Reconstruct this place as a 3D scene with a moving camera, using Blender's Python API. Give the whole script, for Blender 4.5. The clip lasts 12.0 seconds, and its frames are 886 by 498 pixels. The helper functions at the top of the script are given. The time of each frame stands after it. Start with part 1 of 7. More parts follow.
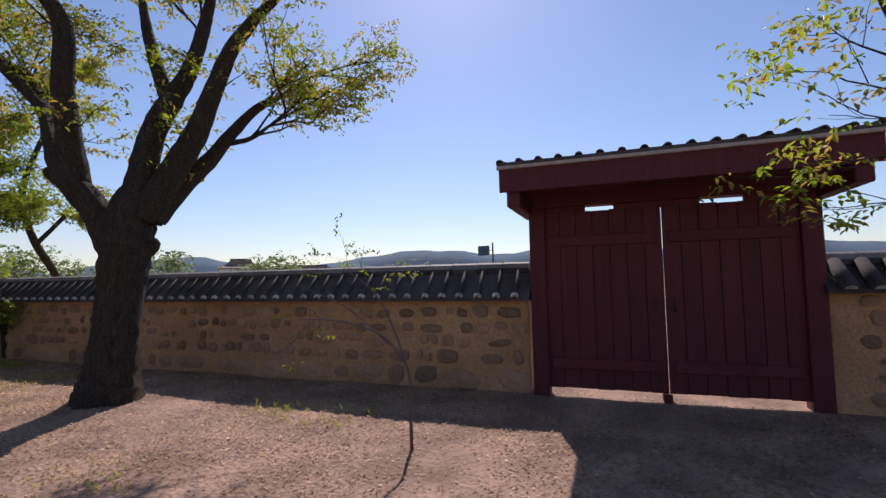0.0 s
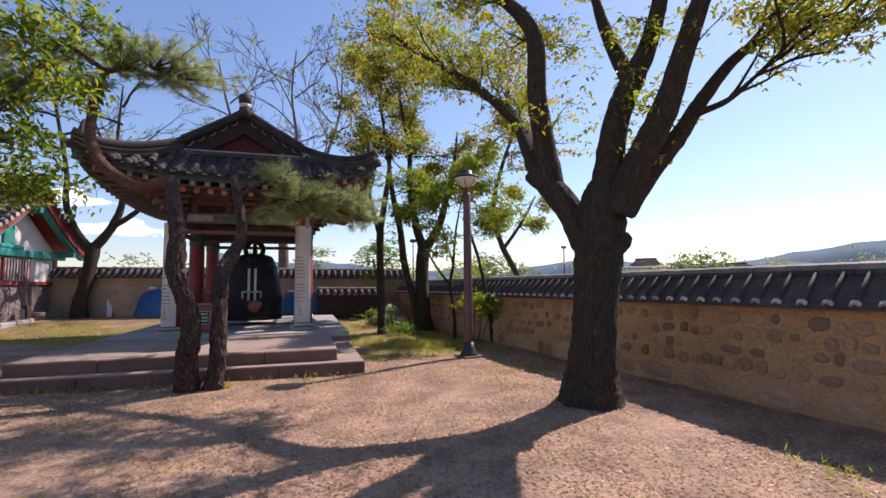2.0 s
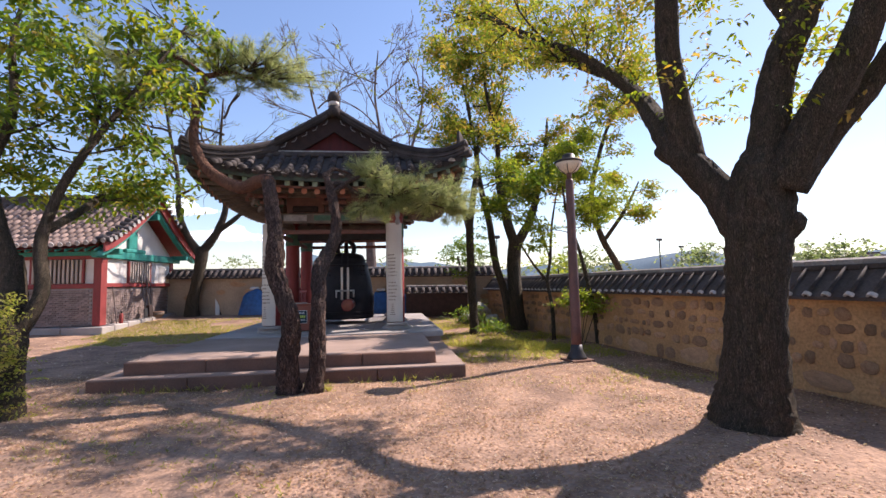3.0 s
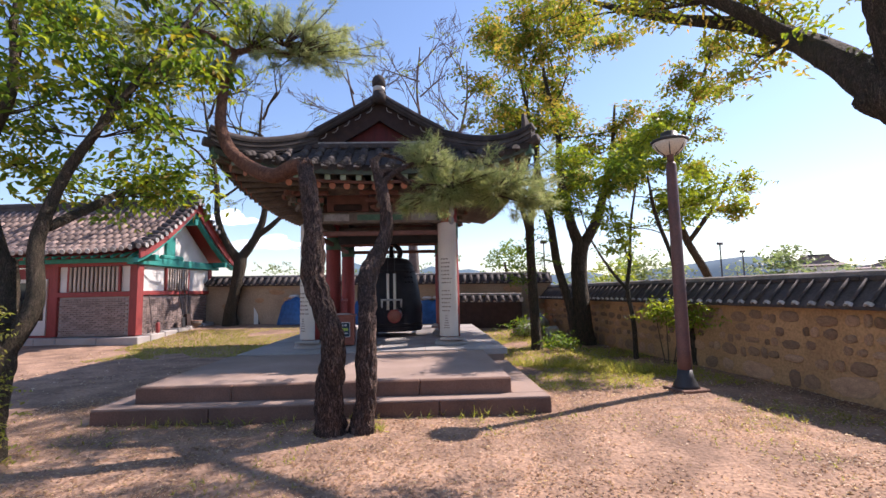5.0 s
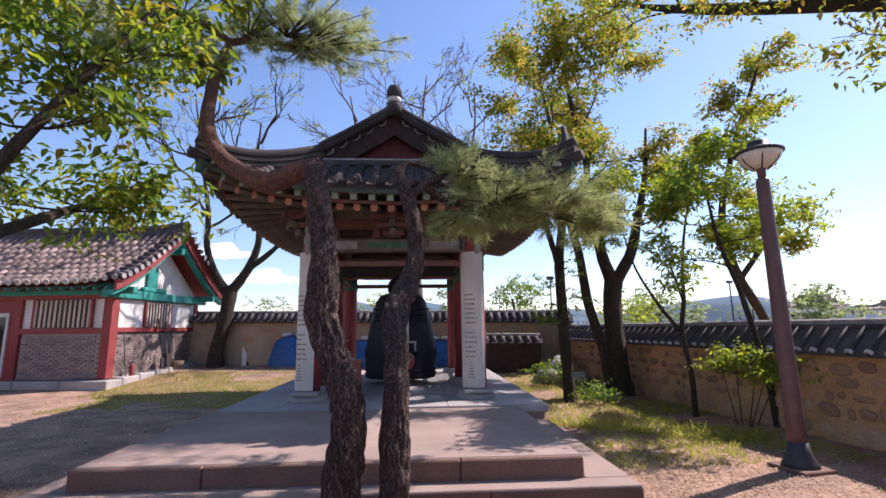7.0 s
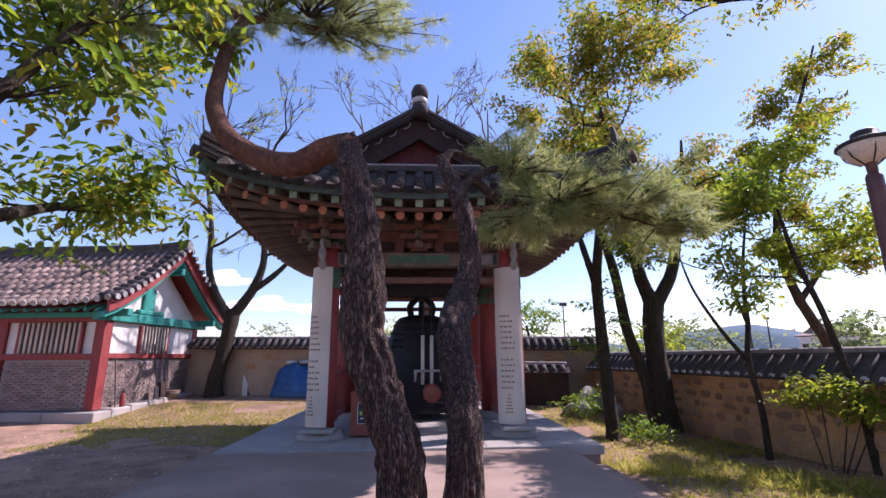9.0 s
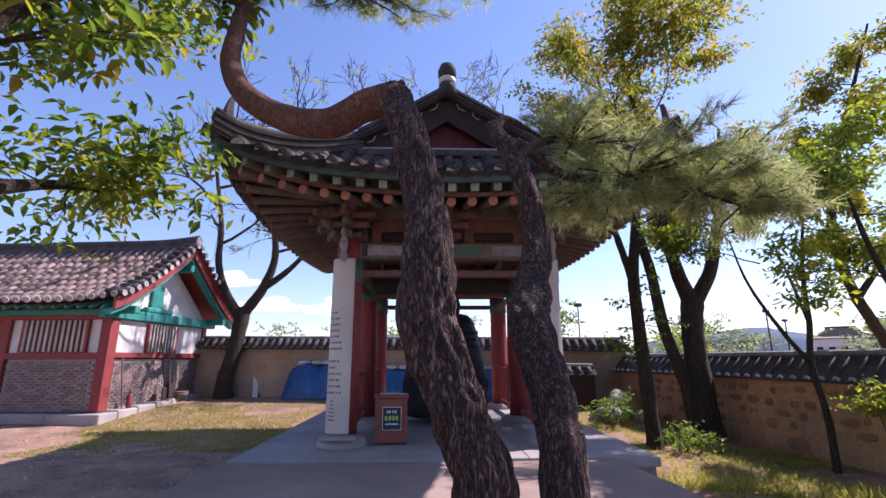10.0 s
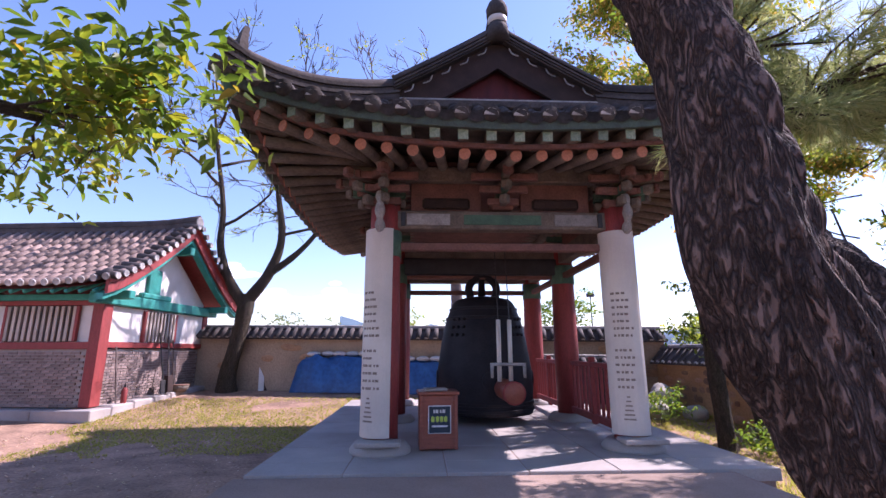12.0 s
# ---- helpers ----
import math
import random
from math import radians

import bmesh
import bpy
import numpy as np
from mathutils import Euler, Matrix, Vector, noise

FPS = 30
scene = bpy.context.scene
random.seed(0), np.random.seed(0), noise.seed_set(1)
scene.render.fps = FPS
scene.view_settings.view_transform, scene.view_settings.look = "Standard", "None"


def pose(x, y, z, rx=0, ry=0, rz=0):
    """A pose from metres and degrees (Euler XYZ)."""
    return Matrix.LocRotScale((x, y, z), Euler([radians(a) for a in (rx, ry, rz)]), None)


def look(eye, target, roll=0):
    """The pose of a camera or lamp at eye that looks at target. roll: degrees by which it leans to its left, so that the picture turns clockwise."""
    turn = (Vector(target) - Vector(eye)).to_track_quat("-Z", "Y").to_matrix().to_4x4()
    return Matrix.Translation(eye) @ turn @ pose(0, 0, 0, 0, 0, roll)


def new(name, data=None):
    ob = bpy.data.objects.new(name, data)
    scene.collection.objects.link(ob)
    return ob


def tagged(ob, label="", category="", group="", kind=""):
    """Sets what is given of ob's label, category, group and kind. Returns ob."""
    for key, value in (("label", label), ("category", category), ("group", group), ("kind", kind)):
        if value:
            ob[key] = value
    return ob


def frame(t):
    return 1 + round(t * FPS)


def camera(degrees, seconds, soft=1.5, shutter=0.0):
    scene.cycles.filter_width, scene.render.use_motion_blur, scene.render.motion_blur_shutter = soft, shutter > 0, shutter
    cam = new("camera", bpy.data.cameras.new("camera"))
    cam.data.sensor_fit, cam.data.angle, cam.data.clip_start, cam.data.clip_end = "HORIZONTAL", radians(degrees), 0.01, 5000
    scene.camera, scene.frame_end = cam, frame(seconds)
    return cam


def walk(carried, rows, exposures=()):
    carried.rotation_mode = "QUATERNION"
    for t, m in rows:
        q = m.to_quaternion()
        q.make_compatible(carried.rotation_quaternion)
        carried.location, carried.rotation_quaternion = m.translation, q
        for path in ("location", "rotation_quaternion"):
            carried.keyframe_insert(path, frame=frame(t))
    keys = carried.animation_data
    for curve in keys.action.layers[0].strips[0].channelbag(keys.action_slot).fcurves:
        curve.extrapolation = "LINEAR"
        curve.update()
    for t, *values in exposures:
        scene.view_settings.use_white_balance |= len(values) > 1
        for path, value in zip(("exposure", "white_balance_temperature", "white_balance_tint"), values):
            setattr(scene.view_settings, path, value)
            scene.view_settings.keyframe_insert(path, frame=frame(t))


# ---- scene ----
cam = camera(87.5, 12.0)
METRES, EYE, TILT, LEAN, TURN = 8.8, 1.5, 0.0, 0.0, -63.7
SKY, SUN = 0.14, 5.5
ROWS = [
    (0.0, 0.0, 0.0, 0.0, 0.08, 3.73, 1.16),
    (0.5, -0.0336, 0.0212, -0.0006, 11.23, 4.0, 1.26),
    (1.0, -0.0709, 0.0479, 0.0008, 23.58, 4.23, 1.06),
    (1.5, -0.1134, 0.0652, -0.0004, 35.08, 4.34, 0.85),
    (2.0, -0.1483, 0.0801, 0.001, 47.01, 4.44, 0.59),
    (2.5, -0.1934, 0.0895, 0.0016, 53.63, 4.37, 0.85),
    (3.0, -0.2354, 0.0973, 0.0007, 56.87, 4.29, 1.28),
    (3.5, -0.2733, 0.1041, 0.0036, 58.67, 4.33, 1.4),
    (5.5, -0.4589, 0.1507, 0.0059, 61.9, 6.06, 1.19),
    (6.0, -0.502, 0.1546, 0.0126, 62.19, 7.15, 1.2),
    (6.5, -0.5474, 0.1593, 0.0125, 61.61, 8.46, 0.87),
    (7.0, -0.5893, 0.1674, 0.0168, 60.67, 9.71, 0.72),
    (9.0, -0.717, 0.1743, 0.0129, 60.85, 13.14, 0.47),
    (9.5, -0.7592, 0.1703, 0.0096, 61.42, 13.33, 0.36),
    (10.0, -0.8026, 0.1727, 0.0108, 61.6, 13.34, 0.21),
    (10.5, -0.8428, 0.1714, 0.008, 61.8, 13.1, 0.16),
    (11.0, -0.8828, 0.1689, 0.0086, 61.96, 12.69, 0.12),
    (11.5, -0.9236, 0.1688, 0.0048, 61.72, 12.44, 0.11),
    (12.0, -0.9592, 0.1641, 0.0073, 61.22, 12.4, 0.13),
]
walk(cam, [(t, pose(0, 0, EYE, TILT, LEAN, TURN) @ pose(METRES * x, METRES * y, METRES * z, 90 + pitch, roll, yaw)) for t, x, y, z, yaw, pitch, roll in ROWS],
     exposures=[(0, -0.4, 6190, 25), (0.8, -0.4, 6190, 25), (1.5, -0.15, 6290, 25), (2, 0.18, 6390, 25), (2.5, 0.43, 6540, 24), (3.5, 0.58, 6640, 24), (5.5, 0.53, 6340, 23),
                (7, 0.46, 6140, 26), (9, 0.46, 5990, 35), (10.5, 0.46, 5990, 35), (11.2, 0.5, 5940, 37), (12, 0.85, 5890, 39)])

# ---- light ----
SUN_AZ, SUN_EL = 65.1, 44.0
world = bpy.data.worlds.new("sky")
scene.world = world
world.use_nodes = True
wn = world.node_tree.nodes
sky = wn.new("ShaderNodeTexSky")
sky.sky_type = "NISHITA"
sky.sun_disc = False
sky.sun_elevation, sky.sun_rotation = radians(SUN_EL), radians(SUN_AZ)
sky.air_density, sky.dust_density, sky.ozone_density = 1.2, 0.3, 4.0
wn["Background"].inputs["Strength"].default_value = SKY
world.node_tree.links.new(sky.outputs["Color"], wn["Background"].inputs["Color"])
sun = new("sun", bpy.data.lights.new("sun", "SUN"))
sun.data.energy, sun.data.angle, sun.data.color = SUN, radians(0.6), (1.0, 0.93, 0.82)
sun_way = Vector((math.sin(radians(SUN_AZ)) * math.cos(radians(SUN_EL)), math.cos(radians(SUN_AZ)) * math.cos(radians(SUN_EL)), math.sin(radians(SUN_EL))))
sun.matrix_world = look(sun_way * 60, (0, 0, 0))


# ---- materials ----
def mat(name, col, col2=None, scale=6.0, rough=0.8, metal=0.0, bump=0.2, fine=60.0, vary=0.0, trans=None, spec=0.4, stretch=(1, 1, 1), amount=0.5, speck=0.45):
    m = bpy.data.materials.new(name)
    m.use_nodes = True
    n, l = m.node_tree.nodes, m.node_tree.links
    b = n["Principled BSDF"]
    b.inputs["Roughness"].default_value, b.inputs["Metallic"].default_value = rough, metal
    b.inputs["Specular IOR Level"].default_value = spec
    co = n.new("ShaderNodeTexCoord")
    mp = n.new("ShaderNodeMapping")
    mp.inputs["Scale"].default_value = stretch
    l.new(co.outputs["Object"], mp.inputs["Vector"])
    big, small = n.new("ShaderNodeTexNoise"), n.new("ShaderNodeTexNoise")
    for tex, s, d in ((big, scale, 5), (small, fine, 3)):
        tex.inputs["Scale"].default_value, tex.inputs["Detail"].default_value = s, d
        l.new(mp.outputs["Vector"], tex.inputs["Vector"])
    ramp = n.new("ShaderNodeValToRGB")
    ramp.color_ramp.elements[0].position, ramp.color_ramp.elements[1].position = 0.5 - amount * 0.4, 0.5 + amount * 0.4
    c2 = col2 or tuple(c * 0.65 for c in col)
    ramp.color_ramp.elements[0].color, ramp.color_ramp.elements[1].color = (*c2, 1), (*col, 1)
    l.new(big.outputs["Fac"], ramp.inputs["Fac"])
    mix = n.new("ShaderNodeMix")
    mix.data_type, mix.blend_type = "RGBA", "MULTIPLY"
    mix.inputs["Factor"].default_value = speck
    l.new(ramp.outputs["Color"], mix.inputs[6])
    r2 = n.new("ShaderNodeValToRGB")
    r2.color_ramp.elements[0].position, r2.color_ramp.elements[0].color = 0.3, (0.45, 0.45, 0.45, 1)
    r2.color_ramp.elements[1].position, r2.color_ramp.elements[1].color = 0.62, (1.15, 1.15, 1.15, 1)
    l.new(small.outputs["Fac"], r2.inputs["Fac"])
    l.new(r2.outputs["Color"], mix.inputs[7])
    out = mix.outputs[2]
    if vary:
        info = n.new("ShaderNodeObjectInfo")
        geo = n.new("ShaderNodeNewGeometry")
        add = n.new("ShaderNodeMath")
        add.operation = "ADD"
        l.new(info.outputs["Random"], add.inputs[0])
        l.new(geo.outputs["Random Per Island"], add.inputs[1])
        fr = n.new("ShaderNodeMath")
        fr.operation = "FRACT"
        l.new(add.outputs[0], fr.inputs[0])
        mr = n.new("ShaderNodeMapRange")
        mr.inputs["To Min"].default_value, mr.inputs["To Max"].default_value = 1 - vary, 1 + vary
        l.new(fr.outputs[0], mr.inputs["Value"])
        hsv = n.new("ShaderNodeHueSaturation")
        l.new(mr.outputs["Result"], hsv.inputs["Value"])
        l.new(out, hsv.inputs["Color"])
        out = hsv.outputs["Color"]
    l.new(out, b.inputs["Base Color"])
    if bump:
        bp = n.new("ShaderNodeBump")
        bp.inputs["Strength"].default_value, bp.inputs["Distance"].default_value = bump, 0.02
        l.new(small.outputs["Fac"], bp.inputs["Height"])
        l.new(bp.outputs["Normal"], b.inputs["Normal"])
    return m


def leaf_mat(name, cols, shine=0.5):
    """Leaves with a thin, light-passing blade; each leaf takes its own shade."""
    m = bpy.data.materials.new(name)
    m.use_nodes = True
    n, l = m.node_tree.nodes, m.node_tree.links
    b = n["Principled BSDF"]
    b.inputs["Roughness"].default_value = shine
    geo = n.new("ShaderNodeNewGeometry")
    ramp = n.new("ShaderNodeValToRGB")
    el = ramp.color_ramp.elements
    while len(el) < len(cols):
        el.new(0.5)
    for k, c in enumerate(cols):
        el[k].position, el[k].color = k / max(1, len(cols) - 1), (*c, 1)
    l.new(geo.outputs["Random Per Island"], ramp.inputs["Fac"])
    l.new(ramp.outputs["Color"], b.inputs["Base Color"])
    tr = n.new("ShaderNodeBsdfTranslucent")
    gain = n.new("ShaderNodeHueSaturation")
    gain.inputs["Value"].default_value, gain.inputs["Saturation"].default_value = 2.2, 1.1
    l.new(ramp.outputs["Color"], gain.inputs["Color"])
    l.new(gain.outputs["Color"], tr.inputs["Color"])
    mx = n.new("ShaderNodeMixShader")
    mx.inputs["Fac"].default_value = 0.52
    l.new(b.outputs["BSDF"], mx.inputs[1])
    l.new(tr.outputs["BSDF"], mx.inputs[2])
    l.new(mx.outputs["Shader"], n["Material Output"].inputs["Surface"])
    return m


M_DIRT = mat("dirt", (0.44, 0.275, 0.185), (0.25, 0.155, 0.105), 1.7, 0.95, bump=1.0, fine=22, amount=0.32, speck=0.6)
M_LITTER = leaf_mat("dry_leaf", [(0.14, 0.09, 0.06), (0.38, 0.27, 0.18), (0.26, 0.17, 0.11), (0.56, 0.46, 0.35), (0.36, 0.28, 0.14), (0.19, 0.125, 0.08), (0.46, 0.35, 0.24)], 0.55)
M_GRASS = leaf_mat("grass", [(0.13, 0.165, 0.03), (0.27, 0.27, 0.055), (0.36, 0.31, 0.10), (0.17, 0.21, 0.04)], 0.6)
# Earth colour pushed more orange to include light bounced off the ground.
M_MORTAR = mat("earth_mortar", (0.60, 0.35, 0.165), (0.42, 0.24, 0.11), 1.6, 0.95, bump=0.5, fine=30)
M_PLASTER_OLD = mat("old_plaster", (0.45, 0.335, 0.235), (0.29, 0.215, 0.155), 0.9, 0.95, bump=0.35, fine=24)
M_STONE = mat("wall_stone", (0.47, 0.285, 0.165), (0.33, 0.195, 0.115), 5, 0.9, bump=0.5, fine=40, vary=0.38)
M_TILE = mat("roof_tile", (0.10, 0.085, 0.08), (0.055, 0.047, 0.045), 3, 0.85, bump=0.3, fine=30, vary=0.3, spec=0.2)
# Roof tile in a paler copy, showing sunlight that grazes the wall top.
M_RIDGE_SUNLIT = mat("ridge_tile", (0.30, 0.26, 0.225), (0.17, 0.15, 0.135), 4, 0.7, bump=0.3, fine=30, vary=0.2)
M_TILE_OLD = mat("weathered_roof_tile", (0.31, 0.22, 0.185), (0.17, 0.12, 0.10), 2.5, 0.75, bump=0.4, fine=26, vary=0.3)
M_LIME_PLASTER = mat("lime_plaster", (0.58, 0.55, 0.51), (0.26, 0.245, 0.23), 9, 0.9, bump=0.3, vary=0.25)
M_TILE_END = mat("tile_end", (0.42, 0.40, 0.38), (0.25, 0.24, 0.23), 8, 0.8, bump=0.3, vary=0.25)
M_RED = mat("red_paint", (0.33, 0.055, 0.05), (0.23, 0.04, 0.035), 4, 0.6, bump=0.15, fine=35, stretch=(3, 3, 0.5))
M_GATE = mat("gate_red", (0.13, 0.018, 0.022), (0.085, 0.013, 0.016), 3, 0.65, bump=0.2, fine=30, stretch=(4, 4, 0.4), vary=0.12)
M_WOOD = mat("painted_timber", (0.22, 0.175, 0.135), (0.115, 0.095, 0.077), 5, 0.75, bump=0.25, fine=40, vary=0.15)
M_WOOD_RED = mat("brown_red_timber", (0.24, 0.11, 0.085), (0.15, 0.075, 0.06), 5, 0.75, bump=0.25, fine=40, vary=0.15)
M_ORANGE = mat("orange_rafter_end", (0.52, 0.21, 0.125), (0.36, 0.15, 0.09), 9, 0.7, vary=0.2)
M_GREEN = mat("green_paint", (0.10, 0.20, 0.13), (0.06, 0.12, 0.09), 6, 0.7, vary=0.2)
# Muted eave green, darkened to paint in the tile edge's shadow.
M_EAVE_SHADED = mat("shaded_eave_paint", (0.075, 0.105, 0.075), (0.05, 0.055, 0.045), 7, 0.75, vary=0.2)
M_PALEGREEN = mat("pale_green_paint", (0.30, 0.34, 0.25), (0.14, 0.22, 0.14), 14, 0.7, vary=0.25)
M_SLAT = mat("pale_slat", (0.58, 0.49, 0.42), (0.42, 0.34, 0.28), 5, 0.8, bump=0.2, vary=0.2, stretch=(3, 3, 0.5))
M_TEAL = mat("teal_paint", (0.03, 0.33, 0.27), (0.02, 0.22, 0.18), 5, 0.55, bump=0.1)
M_WHITE = mat("white_plaster", (0.76, 0.73, 0.69), (0.60, 0.57, 0.52), 1.5, 0.85, bump=0.15, speck=0.12)
M_PANEL = mat("white_marble", (0.70, 0.64, 0.56), (0.56, 0.50, 0.44), 1.6, 0.5, bump=0.04, speck=0.08)
M_INK = mat("carved_writing", (0.30, 0.24, 0.20), rough=0.8, bump=0)
M_GRANITE = mat("pale_granite", (0.44, 0.405, 0.375), (0.32, 0.29, 0.27), 1.4, 0.75, bump=0.15, fine=90, vary=0.05, speck=0.25)
# Reddish step stone, darkened to carry the shade on the risers.
M_STEP = mat("step_stone", (0.25, 0.14, 0.10), (0.155, 0.088, 0.064), 1.5, 0.9, bump=0.3, fine=60, vary=0.1)
M_TERRACE = mat("terrace_concrete", (0.41, 0.295, 0.24), (0.28, 0.20, 0.16), 1.1, 0.9, bump=0.2, fine=70, speck=0.3)
M_BRONZE = mat("dark_bronze", (0.032, 0.028, 0.032), (0.018, 0.016, 0.02), 4, 0.6, metal=0.25, bump=0.15, fine=40, spec=0.25)
M_BRICK = mat("grey_brick", (0.35, 0.265, 0.235), (0.22, 0.165, 0.15), 12, 0.9, bump=0.3, vary=0.28)
M_JOINT = mat("pale_mortar", (0.42, 0.38, 0.35), (0.32, 0.29, 0.27), 5, 0.95)
M_TARP = mat("blue_tarp", (0.035, 0.13, 0.33), (0.02, 0.08, 0.22), 3, 0.4, bump=0.5, fine=9)
M_BAG = mat("white_sack", (0.70, 0.70, 0.68), (0.5, 0.5, 0.48), 6, 0.8, bump=0.3, fine=20)


def bark_mat(name, plate, plate2, crack, scale, stretch, edge=0.10):
    """Bark in long plates with dark cracks between them."""
    m = mat(name, plate, plate2, scale * 0.7, 0.95, bump=0.5, fine=scale * 5, stretch=stretch)
    n, l = m.node_tree.nodes, m.node_tree.links
    b = n["Principled BSDF"]
    vor = n.new("ShaderNodeTexVoronoi")
    vor.feature = "DISTANCE_TO_EDGE"
    vor.inputs["Scale"].default_value = scale
    warp = n.new("ShaderNodeTexNoise")
    warp.inputs["Scale"].default_value, warp.inputs["Detail"].default_value = scale * 0.5, 6
    mp = [k for k in n if k.bl_idname == "ShaderNodeMapping"][0]
    l.new(mp.outputs["Vector"], warp.inputs["Vector"])
    add = n.new("ShaderNodeMixRGB")
    add.blend_type = "ADD"
    add.inputs["Fac"].default_value = 0.42
    l.new(mp.outputs["Vector"], add.inputs[1])
    l.new(warp.outputs["Color"], add.inputs[2])
    l.new(add.outputs["Color"], vor.inputs["Vector"])
    ramp = n.new("ShaderNodeValToRGB")
    ramp.color_ramp.elements[0].position, ramp.color_ramp.elements[0].color = 0.01, (*crack, 1)
    ramp.color_ramp.elements[1].position, ramp.color_ramp.elements[1].color = edge, (1, 1, 1, 1)
    l.new(vor.outputs["Distance"], ramp.inputs["Fac"])
    old = b.inputs["Base Color"].links[0].from_socket
    mul = n.new("ShaderNodeMixRGB")
    mul.blend_type = "MULTIPLY"
    mul.inputs["Fac"].default_value = 1.0
    l.new(old, mul.inputs[1])
    l.new(ramp.outputs["Color"], mul.inputs[2])
    l.new(mul.outputs["Color"], b.inputs["Base Color"])
    bp = n.new("ShaderNodeBump")
    bp.inputs["Strength"].default_value, bp.inputs["Distance"].default_value = 0.9, 0.03
    l.new(ramp.outputs["Color"], bp.inputs["Height"])
    l.new(b.inputs["Normal"].links[0].from_socket, bp.inputs["Normal"])
    l.new(bp.outputs["Normal"], b.inputs["Normal"])
    return m


M_PINE = bark_mat("pine_bark", (0.25, 0.16, 0.125), (0.125, 0.082, 0.066), (0.20, 0.17, 0.16), 21, (1.2, 1.2, 0.30), 0.28)
M_BARK = bark_mat("grey_brown_bark", (0.20, 0.145, 0.10), (0.10, 0.085, 0.048), (0.28, 0.26, 0.25), 28, (1.3, 1.3, 0.28), 0.26)
M_PINE_RED = bark_mat("red_pine_bark", (0.36, 0.17, 0.10), (0.20, 0.095, 0.065), (0.40, 0.36, 0.34), 30, (1.2, 1.2, 0.5), 0.14)
M_TWIG = mat("pale_twig", (0.16, 0.125, 0.11), rough=0.9)
M_MAPLE = leaf_mat("zelkova_leaf", [(0.07, 0.11, 0.02), (0.13, 0.17, 0.025), (0.24, 0.23, 0.03), (0.09, 0.14, 0.02), (0.30, 0.20, 0.04)])
M_LEAF = leaf_mat("green_leaf", [(0.05, 0.095, 0.018), (0.10, 0.15, 0.025), (0.07, 0.12, 0.02), (0.18, 0.205, 0.03)])
M_YELLOW = leaf_mat("turning_leaf", [(0.12, 0.15, 0.025), (0.26, 0.22, 0.04), (0.34, 0.22, 0.07), (0.15, 0.18, 0.03)])
M_LIME = leaf_mat("lime_leaf", [(0.16, 0.215, 0.028), (0.25, 0.27, 0.04), (0.10, 0.155, 0.025)])
M_NEEDLE = leaf_mat("pine_needle", [(0.13, 0.165, 0.065), (0.22, 0.245, 0.10), (0.32, 0.325, 0.16), (0.16, 0.20, 0.08)], 0.5)
M_POLE = mat("lamp_pole_paint", (0.17, 0.085, 0.075), (0.11, 0.06, 0.055), 5, 0.5, bump=0.1)
M_DARK = mat("dark_metal", (0.05, 0.05, 0.055), rough=0.5, bump=0.1)
M_FROST = mat("frosted_glass", (0.80, 0.74, 0.62), (0.72, 0.66, 0.55), 6, 0.35, bump=0)
M_BOX = mat("varnished_red_wood", (0.33, 0.10, 0.06), (0.24, 0.07, 0.045), 6, 0.4, stretch=(1, 1, 6))
M_NAVY = mat("navy_sign", (0.02, 0.045, 0.07), rough=0.4, bump=0)
M_LIMEPAINT = mat("lime_lettering", (0.45, 0.62, 0.10), rough=0.5, bump=0)
M_WHITEPAINT = mat("white_lettering", (0.8, 0.8, 0.8), rough=0.5, bump=0)
M_BOARDS = mat("dark_boards", (0.06, 0.035, 0.03), (0.035, 0.022, 0.02), 6, 0.8, vary=0.2)
M_ROCK = mat("pale_rock", (0.50, 0.47, 0.42), (0.32, 0.30, 0.27), 3, 0.9, bump=0.6)
# Distance haze is put into the hills' colour as blue-grey.
M_HILL = mat("haze_blue", (0.10, 0.16, 0.20), (0.075, 0.125, 0.165), 0.02, 1.0, bump=0)
M_FARTREE = leaf_mat("far_tree", [(0.10, 0.14, 0.05), (0.15, 0.18, 0.07), (0.12, 0.15, 0.08)])
M_GLASSDARK = mat("dark_window", (0.02, 0.025, 0.03), rough=0.15, bump=0)
M_SILVER = mat("silver_paint", (0.62, 0.65, 0.7), rough=0.3, metal=0.3, bump=0)


# ---- building tools ----
def part(name, bm, material, parent=None, label="", smooth=False):
    me = bpy.data.meshes.new(name)
    bm.to_mesh(me)
    bm.free()
    me.materials.append(material)
    if smooth:
        me.polygons.foreach_set("use_smooth", [True] * len(me.polygons))
    ob = new(name, me)
    ob.parent = parent
    if label:
        ob["label"] = label
    return ob


def thing(name, m, label, category, group="", kind=""):
    ob = new(name)
    ob.matrix_basis = m
    ob.empty_display_size = 0.1
    return tagged(ob, label, category, group, kind)


def box(bm, c, s, rz=0.0, bevel=0.0, m=None):
    b = bmesh.new()
    bmesh.ops.create_cube(b, size=1, matrix=Matrix.Diagonal((*s, 1)))
    if bevel:
        bmesh.ops.bevel(b, geom=b.edges[:], offset=bevel, segments=1, affect="EDGES")
    bmesh.ops.transform(b, matrix=Matrix.Translation(c) @ Matrix.Rotation(rz, 4, "Z") @ (m or Matrix.Identity(4)), verts=b.verts)
    me = bpy.data.meshes.new("tmp")
    b.to_mesh(me)
    b.free()
    bm.from_mesh(me)
    bpy.data.meshes.remove(me)
    return bm


def boxed(c, s, rz=0.0, bevel=0.006):
    return box(bmesh.new(), c, s, rz, bevel)


